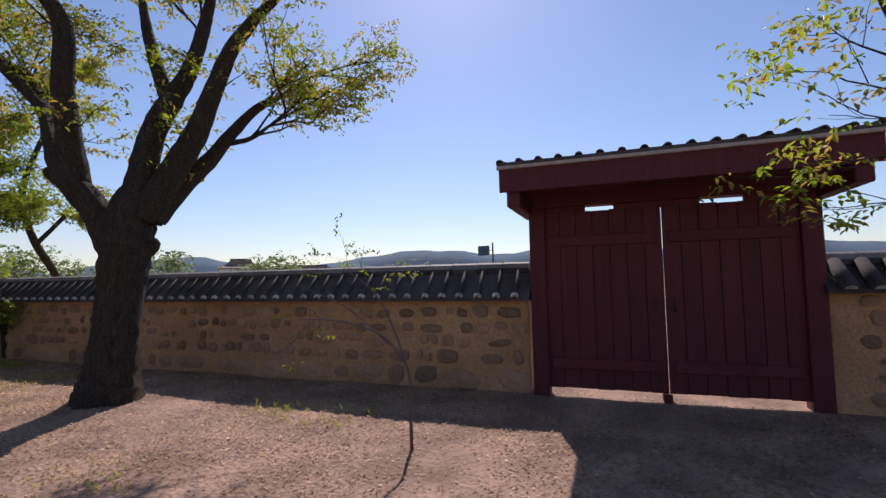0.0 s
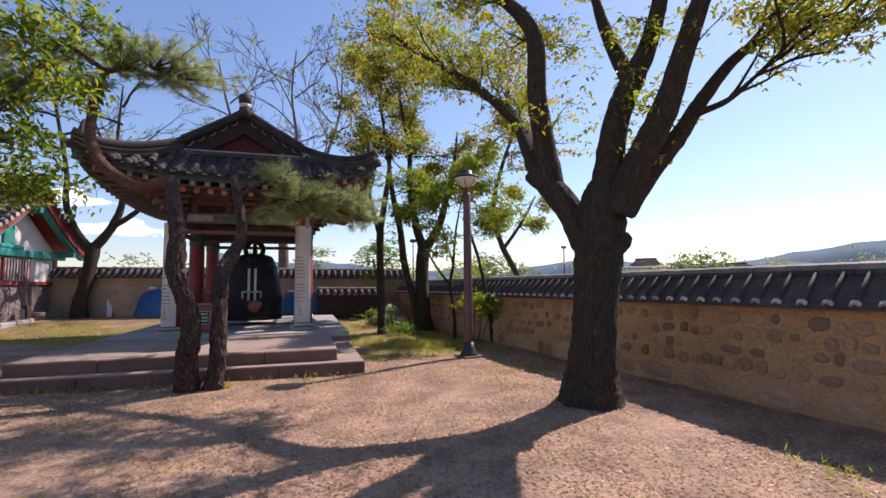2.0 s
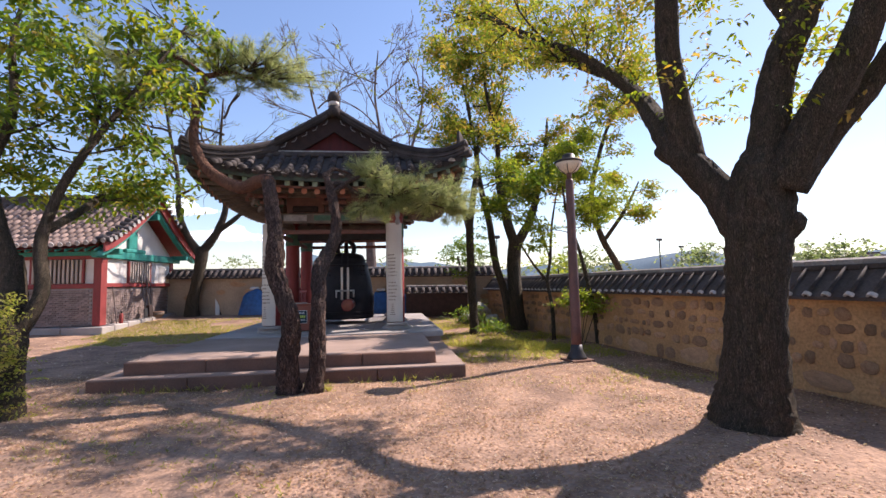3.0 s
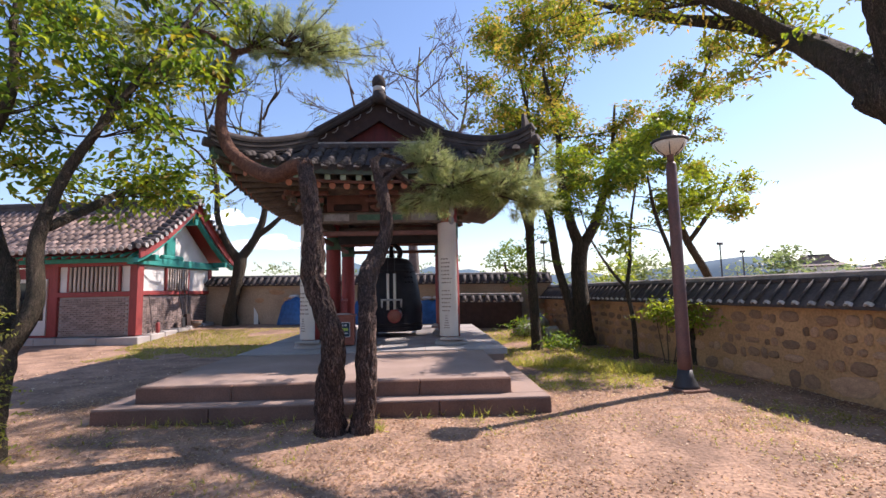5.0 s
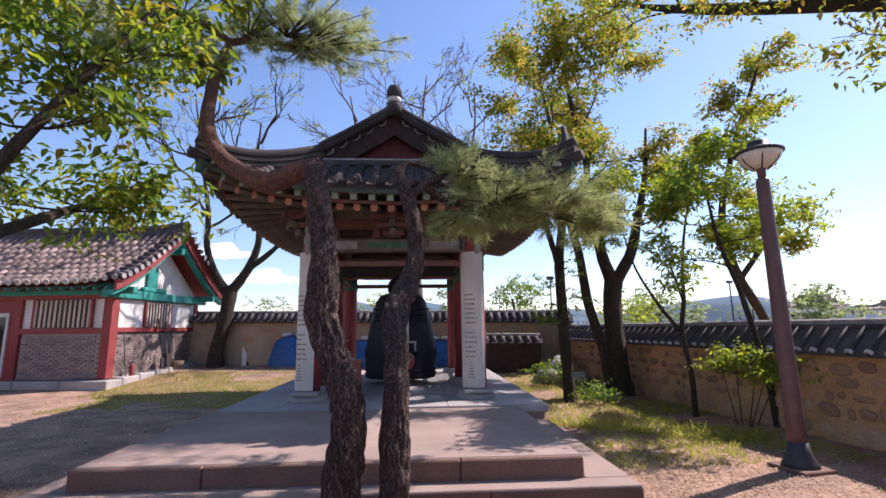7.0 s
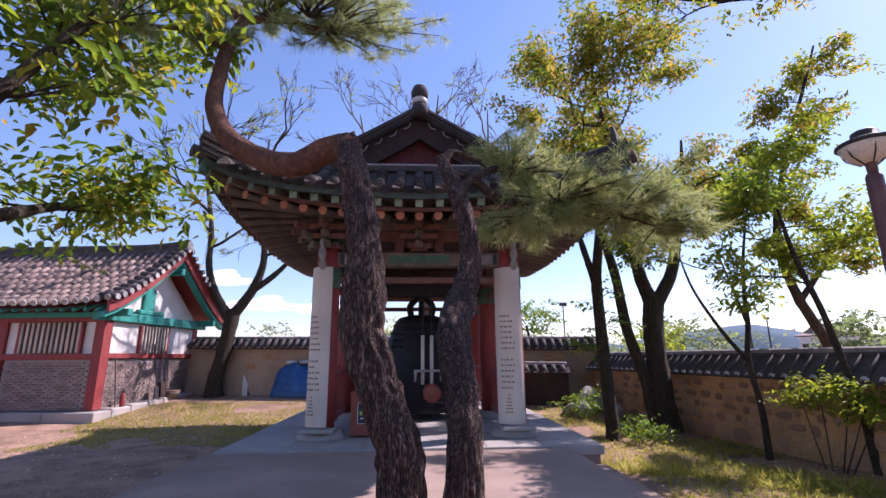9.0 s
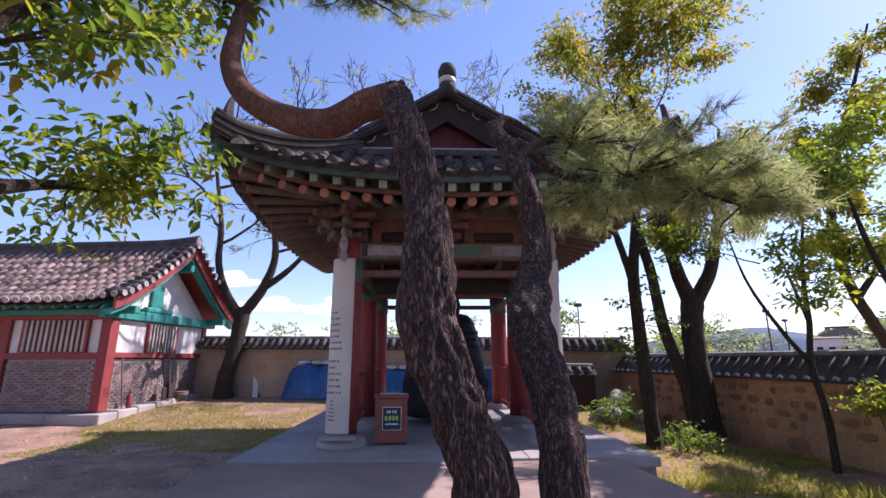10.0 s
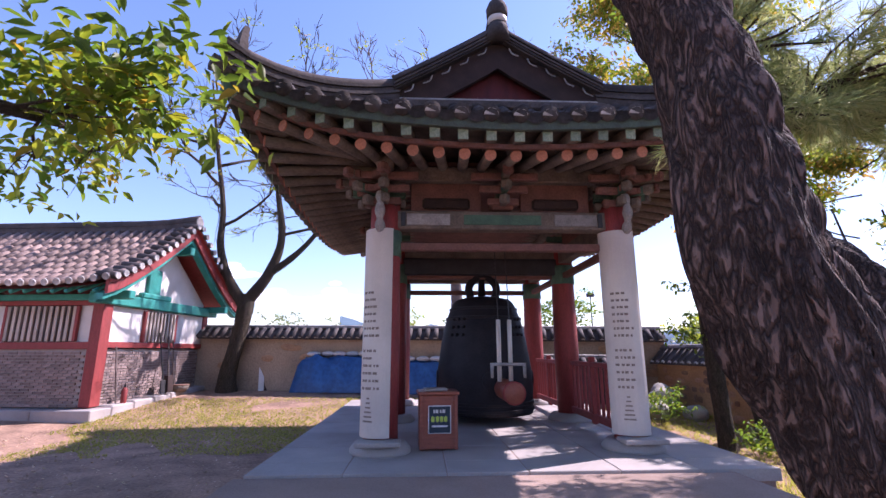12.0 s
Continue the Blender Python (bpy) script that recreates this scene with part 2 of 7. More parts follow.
def beam(bm, a, b, w, h, bevel=0.005):
    """A square timber from a to b."""
    a, b = Vector(a), Vector(b)
    d = b - a
    rot = d.to_track_quat("X", "Z").to_matrix().to_4x4()
    return box(bm, (a + b) / 2, (d.length, w, h), 0, bevel, rot)


def tube(bm, pts, radii, seg=10, rough=0.0, caps=True, seed=0):
    """A round limb along pts with a radius at each."""
    rnd = random.Random(seed)
    rings = []
    pts = [Vector(p) for p in pts]
    side = Vector((1, 0, 0.02))
    for i, p in enumerate(pts):
        d = (pts[min(i + 1, len(pts) - 1)] - pts[max(i - 1, 0)]).normalized()
        side = (side - d * side.dot(d))
        if side.length < 1e-3:
            side = d.orthogonal()
        side.normalize()
        up = d.cross(side)
        rings.append([bm.verts.new(p + (side * math.cos(a) + up * math.sin(a)) * radii[i] * (1 + rough * rnd.uniform(-1, 1)))
                      for a in (2 * math.pi * k / seg for k in range(seg))])
    for r0, r1 in zip(rings, rings[1:]):
        for k in range(seg):
            bm.faces.new((r0[k], r0[(k + 1) % seg], r1[(k + 1) % seg], r1[k]))
    if caps:
        bm.faces.new(rings[0][::-1])
        bm.faces.new(rings[-1])
    return bm


def sweep(bm, pts, w, h):
    """One unbroken square strip along pts."""
    pts = [Vector(q) for q in pts]
    rings = []
    for i, q in enumerate(pts):
        d = pts[min(i + 1, len(pts) - 1)] - pts[max(i - 1, 0)]
        s = d.cross(Vector((0, 0, 1)))
        s = s.normalized() * w / 2 if s.length > 1e-6 else Vector((w / 2, 0, 0))
        u = Vector((0, 0, h / 2))
        rings.append([bm.verts.new(q + a) for a in (-s - u, s - u, s + u, -s + u)])
    for r0, r1 in zip(rings, rings[1:]):
        for k in range(4):
            bm.faces.new((r0[k], r0[(k + 1) % 4], r1[(k + 1) % 4], r1[k]))
    bm.faces.new(rings[0][::-1])
    bm.faces.new(rings[-1])
    bmesh.ops.recalc_face_normals(bm, faces=bm.faces)
    return bm


def bark_tube(pts, radii, seg, depth, seed):
    """A trunk with furrowed relief: long ridges that wander up its length."""
    bm = bmesh.new()
    tube(bm, pts, radii, seg, 0.0, True)
    bm.verts.ensure_lookup_table()
    n = len(pts)
    run = 0.0
    for i in range(n):
        if i:
            run += (Vector(pts[i]) - Vector(pts[i - 1])).length
        c = Vector(pts[i])
        for k in range(seg):
            a = 2 * math.pi * k / seg
            q = Vector((math.cos(a) * radii[i] * 22, math.sin(a) * radii[i] * 22, run * 5.5 + seed))
            v = abs(noise.noise(q)) * 1.6 - 0.5 + 0.7 * noise.noise(q * 0.3)
            w = bm.verts[i * seg + k]
            w.co = c + (w.co - c) * (1 + depth * v)
    return bm


def spline(pts, n=6):
    """A smooth line through pts (lists of equal length), n steps a stretch."""
    p = [np.array(q, float) for q in pts]
    p = [2 * p[0] - p[1]] + p + [2 * p[-1] - p[-2]]
    out = []
    for i in range(1, len(p) - 2):
        for k in range(n):
            t = k / n
            out.append(0.5 * (2 * p[i] + (p[i + 1] - p[i - 1]) * t + (2 * p[i - 1] - 5 * p[i] + 4 * p[i + 1] - p[i + 2]) * t * t
                              + (3 * p[i] - p[i - 1] - 3 * p[i + 1] + p[i + 2]) * t ** 3))
    out.append(p[-2])
    return out


def lathe(bm, prof, seg=32, c=(0, 0, 0)):
    rings = [[bm.verts.new((c[0] + r * math.cos(2 * math.pi * k / seg), c[1] + r * math.sin(2 * math.pi * k / seg), c[2] + z)) for k in range(seg)] for r, z in prof]
    for r0, r1 in zip(rings, rings[1:]):
        for k in range(seg):
            bm.faces.new((r0[k], r0[(k + 1) % seg], r1[(k + 1) % seg], r1[k]))
    bm.faces.new(rings[0][::-1])
    bm.faces.new(rings[-1])
    return bm


def sheet(name, verts, faces, material, parent=None, smooth=False):
    me = bpy.data.meshes.new(name)
    me.from_pydata([tuple(v) for v in verts], [], faces)
    me.materials.append(material)
    if smooth:
        me.polygons.foreach_set("use_smooth", [True] * len(me.polygons))
    ob = new(name, me)
    ob.parent = parent
    return ob


def leaf_cloud(name, centres, spread, count, size, material, parent, seed=0, droop=0.3, slim=0.45):
    """Many single leaves scattered in small sprays round the centres, joined into one crown."""
    r = np.random.RandomState(seed)
    c = np.array(centres, float)
    per = 11
    sprays = max(1, count // per)
    n = sprays * per
    sc = c[r.randint(0, len(c), sprays)] + r.normal(0, 1, (sprays, 3)) * np.array(spread)
    u = r.normal(0, 1, (sprays, 3))
    u[:, 2] = u[:, 2] * 0.3 - 0.15
    u /= np.linalg.norm(u, axis=1)[:, None]
    up = np.array([0, 0, 1.0]) + r.normal(0, 0.35, (sprays, 3))
    side = np.cross(up, u)
    side /= np.linalg.norm(side, axis=1)[:, None]
    u, side, sc = np.repeat(u, per, 0), np.repeat(side, per, 0), np.repeat(sc, per, 0)
    along = np.tile(np.linspace(-1, 1, per), sprays)[:, None]
    hand = np.tile(np.where(np.arange(per) % 2, 1.0, -1.0), sprays)[:, None]
    base = sc + u * along * size * 2.3 + r.normal(0, 1, (n, 3)) * size * 0.22
    d = u * 0.55 + side * hand * 0.8 + r.normal(0, 0.28, (n, 3))
    d[:, 2] -= droop
    d /= np.linalg.norm(d, axis=1)[:, None]
    s = np.cross(d, np.array([0, 0, 1.0]) + r.normal(0, 0.5, (n, 3)))
    s /= np.linalg.norm(s, axis=1)[:, None]
    k = np.cross(s, d)
    L = size * r.uniform(0.65, 1.3, (n, 1))
    v = np.stack([base, base + d * L * 0.36 + s * L * slim * 0.5 + k * L * 0.10, base + d * L * 0.7 + s * L * slim * 0.34 + k * L * 0.05, base + d * L - k * L * 0.10,
                  base + d * L * 0.7 - s * L * slim * 0.34 + k * L * 0.05, base + d * L * 0.36 - s * L * slim * 0.5 + k * L * 0.10], 1).reshape(-1, 3)
    me = bpy.data.meshes.new(name)
    me.vertices.add(6 * n)
    me.vertices.foreach_set("co", v.ravel())
    i = np.arange(n) * 6
    loops = np.stack([i, i + 1, i + 2, i + 3, i, i + 3, i + 4, i + 5], 1).ravel()
    me.loops.add(8 * n)
    me.loops.foreach_set("vertex_index", loops)
    me.polygons.add(2 * n)
    me.polygons.foreach_set("loop_start", np.arange(2 * n) * 4)
    me.polygons.foreach_set("loop_total", np.full(2 * n, 4))
    me.update(calc_edges=True)
    me.materials.append(material)
    ob = new(name, me)
    ob.parent = parent
    return ob


def needle_cloud(name, tufts, material, parent, seed=0, length=0.13, per=60, width=0.004):
    """Pine needles: at every tuft (place, way) a brush of slim blades."""
    r = np.random.RandomState(seed)
    p = np.repeat(np.array([t[0] for t in tufts], float), per, 0)
    w = np.repeat(np.array([t[1] for t in tufts], float), per, 0)
    n = len(p)
    p = p + w * r.uniform(-0.09, 0.03, (n, 1))
    d = w * 0.75 + r.normal(0, 0.5, (n, 3))
    d /= np.linalg.norm(d, axis=1)[:, None]
    s = np.cross(d, r.normal(0, 1, (n, 3)))
    s /= np.linalg.norm(s, axis=1)[:, None]
    L = length * r.uniform(0.7, 1.2, (n, 1))
    v = np.stack([p - s * width, p + s * width, p + d * L - np.array([0, 0, 0.02])], 1).reshape(-1, 3)
    me = bpy.data.meshes.new(name)
    me.vertices.add(3 * n)
    me.vertices.foreach_set("co", v.ravel())
    me.loops.add(3 * n)
    me.loops.foreach_set("vertex_index", np.arange(3 * n))
    me.polygons.add(n)
    me.polygons.foreach_set("loop_start", np.arange(n) * 3)
    me.polygons.foreach_set("loop_total", np.full(n, 3))
    me.update(calc_edges=True)
    me.materials.append(material)
    ob = new(name, me)
    ob.parent = parent
    return ob


def ground_z(x, y):
    """The yard: level round the path, rising gently towards the back wall."""
    t = min(1.0, max(0.0, (y - 17.0) / 7.0))
    return 0.42 * t * t * (3 - 2 * t) if y < 40 else 0.42


def share(name, me, m, parent, material=None):
    """One more piece on a mesh that alike pieces share."""
    ob = new(name, me)
    ob.parent = parent
    ob.matrix_basis = m
    return ob


def mesh_of(bm, name, material, smooth=False):
    me = bpy.data.meshes.new(name)
    bm.to_mesh(me)
    bm.free()
    me.materials.append(material)
    if smooth:
        me.polygons.foreach_set("use_smooth", [True] * len(me.polygons))
    return me


def half_tile(r, length, seg=6, thick=0.016):
    """A half-round cover tile lying along +x, from 0 to length."""
    bm = bmesh.new()
    rows = []
    for x, rr in ((0, r * 1.08), (length, r * 0.94)):
        rows.append(([bm.verts.new((x, rr * math.cos(a), rr * math.sin(a))) for a in (math.pi * k / seg for k in range(seg + 1))],
                     [bm.verts.new((x, (rr - thick) * math.cos(a), (rr - thick) * math.sin(a))) for a in (math.pi * k / seg for k in range(seg + 1))]))
    (o0, i0), (o1, i1) = rows
    for k in range(seg):
        bm.faces.new((o0[k], o1[k], o1[k + 1], o0[k + 1]))
        bm.faces.new((i0[k + 1], i1[k + 1], i1[k], i0[k]))
        bm.faces.new((o0[k + 1], i0[k + 1], i0[k], o0[k]))
        bm.faces.new((o1[k], i1[k], i1[k + 1], o1[k + 1]))
    return bm


def half_disc(r, d, seg=8):
    """The mortar plug that closes the end of a cover tile, facing -x."""
    bm = bmesh.new()
    a = [bm.verts.new((0.0 if k % 2 else 0.006, r * math.cos(math.pi * k / seg), r * math.sin(math.pi * k / seg))) for k in range(seg + 1)]
    b = [bm.verts.new((d, v.co.y, v.co.z)) for v in a]
    bm.faces.new(a)
    bm.faces.new(b[::-1])
    for k in range(seg + 1):
        j = (k + 1) % (seg + 1)
        bm.faces.new((a[k], b[k], b[j], a[j]))
    bmesh.ops.recalc_face_normals(bm, faces=bm.faces)
    return bm


# ---- ground and distance ----
def axis(lo, hi, step, far):
    mid = list(np.arange(lo, hi + 1e-6, step))
    out = [hi + d for d in (3, 8, 18, 40, 90, 200, 450, far)]
    return [lo - d for d in (far, 450, 200, 90, 40, 18, 8, 3)] + mid + out


gx, gy = axis(-16, 9, 0.25, 1500), axis(-4, 27, 0.25, 1500)
gv = [(x, y, ground_z(x, y) + 0.035 * noise.noise((x * 0.5, y * 0.5, 1.7)) + 0.012 * noise.noise((x * 2.1, y * 2.1, 4.2))) for y in gy for x in gx]
gf = [(j * len(gx) + i, j * len(gx) + i + 1, (j + 1) * len(gx) + i + 1, (j + 1) * len(gx) + i) for j in range(len(gy) - 1) for i in range(len(gx) - 1)]
ground = tagged(sheet("ground", gv, gf, M_DIRT, None, True), "bare sandy brown yard soil with scattered leaf litter", "ground", kind="structure")


def hill(name, dist, az0, az1, height, seed, label):
    n, vv, ff = 90, [], []
    for i in range(n + 1):
        a = radians(az0 + (az1 - az0) * i / n)
        h = height * (0.35 + 0.9 * abs(noise.fractal((i * 0.06 + seed, seed * 1.3, 0), 1.0, 2.0, 5)) + 0.25 * math.sin(i * 0.09 + seed)) + 2
        for k, (r, z) in enumerate(((dist, -2), (dist * 1.05, h * 0.6), (dist * 1.12, max(1, h)), (dist * 1.3, -2))):
            vv.append((math.sin(a) * r, math.cos(a) * r, z))
    for i in range(n):
        for k in range(3):
            ff.append((i * 4 + k, i * 4 + 4 + k, i * 4 + 5 + k, i * 4 + 1 + k))
    return tagged(sheet(name, vv, ff, M_HILL, None, True), label, "hill", kind="structure")


hill("backdrop", 900, -30, 100, 46, 3.0, "low wooded hills on the horizon, tinted blue-green for haze")
hill("backdrop", 1300, -10, 130, 95, 8.0, "pale distant mountain ridge, tinted blue for haze")


# ---- walls ----
def stone_shape(seed):
    r = random.Random(seed)
    bm = bmesh.new()
    n = 9
    ring0, ring1 = [], []
    for k in range(n):
        a = 2 * math.pi * k / n
        ca, sa = math.cos(a), math.sin(a)
        rr = (1 / (abs(ca) ** 3 + abs(sa) ** 3) ** (1 / 3)) * r.uniform(0.82, 1.02) * 0.5
        ring0.append(bm.verts.new((rr * ca, 0.35, rr * sa)))
        ring1.append(bm.verts.new((rr * ca * 0.82, -0.5 + r.uniform(0, 0.15), rr * sa * 0.82)))
    for k in range(n):
        bm.faces.new((ring0[k], ring0[(k + 1) % n], ring1[(k + 1) % n], ring1[k]))
    bm.faces.new(ring1)
    bmesh.ops.recalc_face_normals(bm, faces=bm.faces)
    return mesh_of(bm, "stone", M_STONE, True)


STONES = [stone_shape(s) for s in range(14)]


def tiled_wall(name, a, b, za, zb, thick, body_h, mats, label, stones, seed, tile_r=0.075, gap=0.24, half=0.42, end_r=0.06, pitch_h=0.30):
    """A wall from a to b (floor height za to zb) with its tiled coping. Local x runs along it; its yard face looks to -y."""
    a, b = Vector((*a, 0)), Vector((*b, 0))
    L = (b - a).length
    ang = math.atan2(b.y - a.y, b.x - a.x)
    root = thing(name, Matrix.Translation((a.x, a.y, 0)) @ Matrix.Rotation(ang, 4, "Z"), label, "wall", kind="structure")
    rnd = random.Random(seed)

    def zat(x):
        return za + (zb - za) * x / L

    n = int(L / 0.4)
    vv, ff = [], []
    for i in range(n + 1):
        x = L * i / n
        z = zat(x)
        for j, (yy, zz) in enumerate(((-thick / 2 - 0.05, -0.3), (-thick / 2 - 0.03, 0.25), (-thick / 2, 0.7), (-thick / 2 + 0.01, body_h), (thick / 2, body_h), (thick / 2 + 0.05, -0.3))):
            wob = 0.02 * noise.noise((x * 0.8 + seed, zz * 2, yy))
            vv.append((x, yy + wob, z + zz))
    for i in range(n):
        for j in range(5):
            ff.append((i * 6 + j, i * 6 + 6 + j, i * 6 + 7 + j, i * 6 + 1 + j))
    ff += [tuple(range(5, -1, -1)), tuple(n * 6 + j for j in range(6))]
    sheet("wall_body", vv, ff, mats, root)
    # coping: bedding, trough tiles, ridge
    bm = bmesh.new()
    top = body_h + pitch_h
    prof = [(-half, body_h + 0.0), (-half, body_h + 0.04), (-0.1, top), (0.1, top), (half, body_h + 0.04), (half, body_h + 0.0)]
    rings = [[bm.verts.new((x, yy, zat(x) + zz)) for yy, zz in prof] for x in (-0.05, L + 0.05)]
    for j in range(6):
        bm.faces.new((rings[0][j], rings[1][j], rings[1][(j + 1) % 6], rings[0][(j + 1) % 6]))
    bm.faces.new(rings[0][::-1])
    bm.faces.new(rings[1])
    bmesh.ops.recalc_face_normals(bm, faces=bm.faces)
    part("trough_tiles", bm, M_TILE, root, "dark grey clay coping tiles")
    slope = math.atan2(pitch_h - 0.04, half - 0.1)
    run = math.hypot(pitch_h - 0.04, half - 0.1)
    cover = mesh_of(half_tile(tile_r, run + 0.05), "cover_tile", M_TILE, True)
    end = mesh_of(half_disc(end_r, 0.05), "end_tile", M_LIME_PLASTER)
    k = int(L / gap)
    for i in range(k):
        x = (i + 0.5) * L / k
        for sgn in (-1, 1):
            if sgn == 1 and i % 2:
                continue
            y0 = sgn * (half + 0.05)
            z0 = zat(x) + body_h + 0.035
            m = Matrix.Translation((x + rnd.uniform(-0.01, 0.01), y0, z0)) @ Matrix.Rotation(-sgn * math.pi / 2, 4, "Z") @ Matrix.Rotation(-slope, 4, "Y") @ Matrix.Rotation(rnd.uniform(-0.03, 0.03), 4, "Z")
            share("cover_tile", cover, m, root)
            if sgn == -1:
                share("end_tile", end, m @ Matrix.Translation((0.008, 0, 0)), root)
    bm = bmesh.new()
    seg = max(2, int(L / 0.36))
    for i in range(seg):
        x0, x1 = L * i / seg, L * (i + 1) / seg
        box(bm, ((x0 + x1) / 2, 0, zat((x0 + x1) / 2) + top + 0.03 + rnd.uniform(-0.004, 0.004)), (x1 - x0 - 0.006, 0.24, 0.07), 0, 0.012)
    part("ridge_course", bm, M_TILE, root)
    bm = bmesh.new()
    for i in range(seg):
        x0, x1 = L * i / seg, L * (i + 1) / seg
        tube(bm, [(x0 + 0.004, 0, zat(x0) + top + 0.065), (x1 - 0.004, 0, zat(x1) + top + 0.065)], [0.085, 0.08], 8)
    part("ridge_tile", bm, M_RIDGE_SUNLIT, root, "ridge tiles coloured paler for grazing sun")
    # stones
    for (x0, x1, z0, z1, w, h, keep) in stones:
        z = z0
        while z < z1:
            hh = h * rnd.uniform(0.8, 1.25)
            x = x0 + rnd.uniform(0, w)
            while x < x1:
                ww = w * rnd.choice((0.55, 0.75, 0.9, 1.1, 1.4, 1.9))
                if rnd.random() < keep:
                    m = Matrix.Translation((x + ww / 2, -thick / 2 - 0.012 - (0.03 if z < 0.5 else 0), zat(x) + z + hh / 2 + rnd.uniform(-0.03, 0.03))) @ Matrix.Rotation(rnd.uniform(-0.12, 0.12), 4, "Y") @ Matrix.Diagonal((ww * 0.92, 0.05, hh * rnd.uniform(0.6, 1.05), 1))
                    share("stone", rnd.choice(STONES), m, root)
                x += ww * rnd.uniform(1.04, 1.35)
            z += hh * 1.12
    return root


WALL_E0, WALL_E1 = (6.22, 1.75), (4.2, 21.0)
tiled_wall("wall_east", WALL_E1, WALL_E0, 0.0, 0.0, 0.5, 1.20, M_MORTAR, "earth-mortared fieldstone courtyard wall with dark tiled coping",
           [(0.2, 19.2, 0.0, 0.3, 0.40, 0.26, 0.92), (0.2, 19.2, 0.33, 1.12, 0.20, 0.17, 0.82)], 3, tile_r=0.022, gap=0.25, end_r=0.052, pitch_h=0.37)
tiled_wall("wall_east", (6.55, -1.45), (7.3, -8.0), 0.0, 0.0, 0.5, 1.27, M_MORTAR, "earth-mortared fieldstone wall beyond the red gate",
           [(0.1, 6.4, 0.05, 1.2, 0.3, 0.18, 0.7)], 5)
tiled_wall("wall_north", (-16.0, 24.9), (4.3, 21.3), 0.36, 0.1, 0.5, 1.68, M_PLASTER_OLD, "tall buff plastered courtyard wall with tiled coping",
           [(7.0, 20.2, 0.1, 1.6, 0.6, 0.3, 0.16)], 8, tile_r=0.07, gap=0.26)
tiled_wall("wall_low", (0.6, 20.9), (3.0, 20.45), 0.18, 0.15, 0.35, 0.95, M_BOARDS, "low dark boarded wall with tiled coping", [], 9, tile_r=0.07, gap=0.25, half=0.34, pitch_h=0.2)
# plain walls that close the yard behind the walker
tiled_wall("wall_south", (7.3, -8.0), (-16.0, -8.0), 0, 0, 0.5, 1.27, M_MORTAR, "plain earth courtyard wall with tiled coping", [], 11, gap=0.5)
tiled_wall("wall_west", (-16.0, -8.0), (-16.0, 24.9), 0, 0.3, 0.5, 1.27, M_MORTAR, "plain earth courtyard wall with tiled coping", [], 12, gap=0.5)


# ---- gate ----
def gate():
    g = thing("gate", Matrix.Translation((6.15, 0.1, 0)) @ Matrix.Rotation(radians(-83.5), 4, "Z"), "closed dark red double-leaf wooden gate with a tiled roof", "gate", kind="structure")
    # local x runs along the wall towards -y of the yard, the yard side is -y
    for sx in (-1, 1):
        part("gate_post", boxed((sx * 1.47, 0, 1.23), (0.2, 0.22, 2.46), 0, 0.01), M_GATE, g)
        leaf = part("gate_leaf", boxed((sx * 0.69, 0.0, 1.215), (1.33, 0.05, 2.21), 0, 0.005), M_GATE, g)
        for k in range(7):
            part("board", boxed((sx * (0.10 + 0.198 * k), -0.035, 1.215 + 0.004 * (k % 3)), (0.192, 0.03, 2.21), 0, 0.004), M_GATE, leaf)
        for zz in (0.42, 1.95):
            part("batten", boxed((sx * 0.70, -0.066, zz), (1.26, 0.03, 0.13), 0, 0.006), M_GATE, leaf)
        bm = tube(bmesh.new(), spline([(sx * 0.1, -0.1, 1.2), (sx * 0.1, -0.15, 1.17), (sx * 0.1, -0.15, 1.1), (sx * 0.1, -0.1, 1.07)], 4), [0.012] * 13, 6)
        part("pull_ring", bm, M_DARK, leaf, "black iron pull ring", True)
    for x0, x1 in ((-1.37, -0.87), (-0.53, 0.42), (0.87, 1.37)):
        part("transom_board", boxed(((x0 + x1) / 2, 0, 2.352), (x1 - x0, 0.08, 0.075), 0, 0.004), M_GATE, g)
    part("lintel", boxed((0, 0, 2.51), (3.4, 0.24, 0.24), 0, 0.012), M_GATE, g)
    part("threshold", boxed((-0.02, 0, 0.05), (0.1, 0.16, 0.1), 0, 0.01), M_GATE, g)
    for sx in (-1, 1):
        part("bracket_arm", boxed((sx * 1.60, -0.30, 2.40), (0.15, 1.3, 0.2), 0, 0.01), M_GATE, g)
        part("purlin", boxed((0, sx * 0.62, 2.58), (3.46, 0.16, 0.16), 0, 0.01), M_GATE, g)
    bm = bmesh.new()
    for sgn in (-1, 1):
        beam(bm, (0, sgn * 0.02, 2.87), (0, sgn * 0.95, 2.71), 3.48, 0.05)
    part("roof_deck", bm, M_GATE, g)
    for i in range(14):
        x = -1.68 + 3.36 * i / 13
        part("rafter", beam(bmesh.new(), (x, -0.02, 2.78), (x, -0.92, 2.63), 0.07, 0.08), M_GATE, g)
    part("eave_board", boxed((0, -0.97, 2.60), (3.50, 0.04, 0.26), 0, 0.005), M_GATE, g)
    part("pale_batten", boxed((0, -0.995, 2.745), (3.54, 0.07, 0.04), 0, 0.006), M_SLAT, g, "pale weathered wooden eave batten")
    bm = bmesh.new()
    for sgn in (-1, 1):
        beam(bm, (0, sgn * 0.02, 2.92), (0, sgn * 1.02, 2.785), 3.54, 0.035)
    part("tile_bed", bm, M_TILE, g)
    cover = mesh_of(half_tile(0.04, 1.03), "cover_tile", M_TILE, True)
    sl = math.atan2(0.135, 1.0)
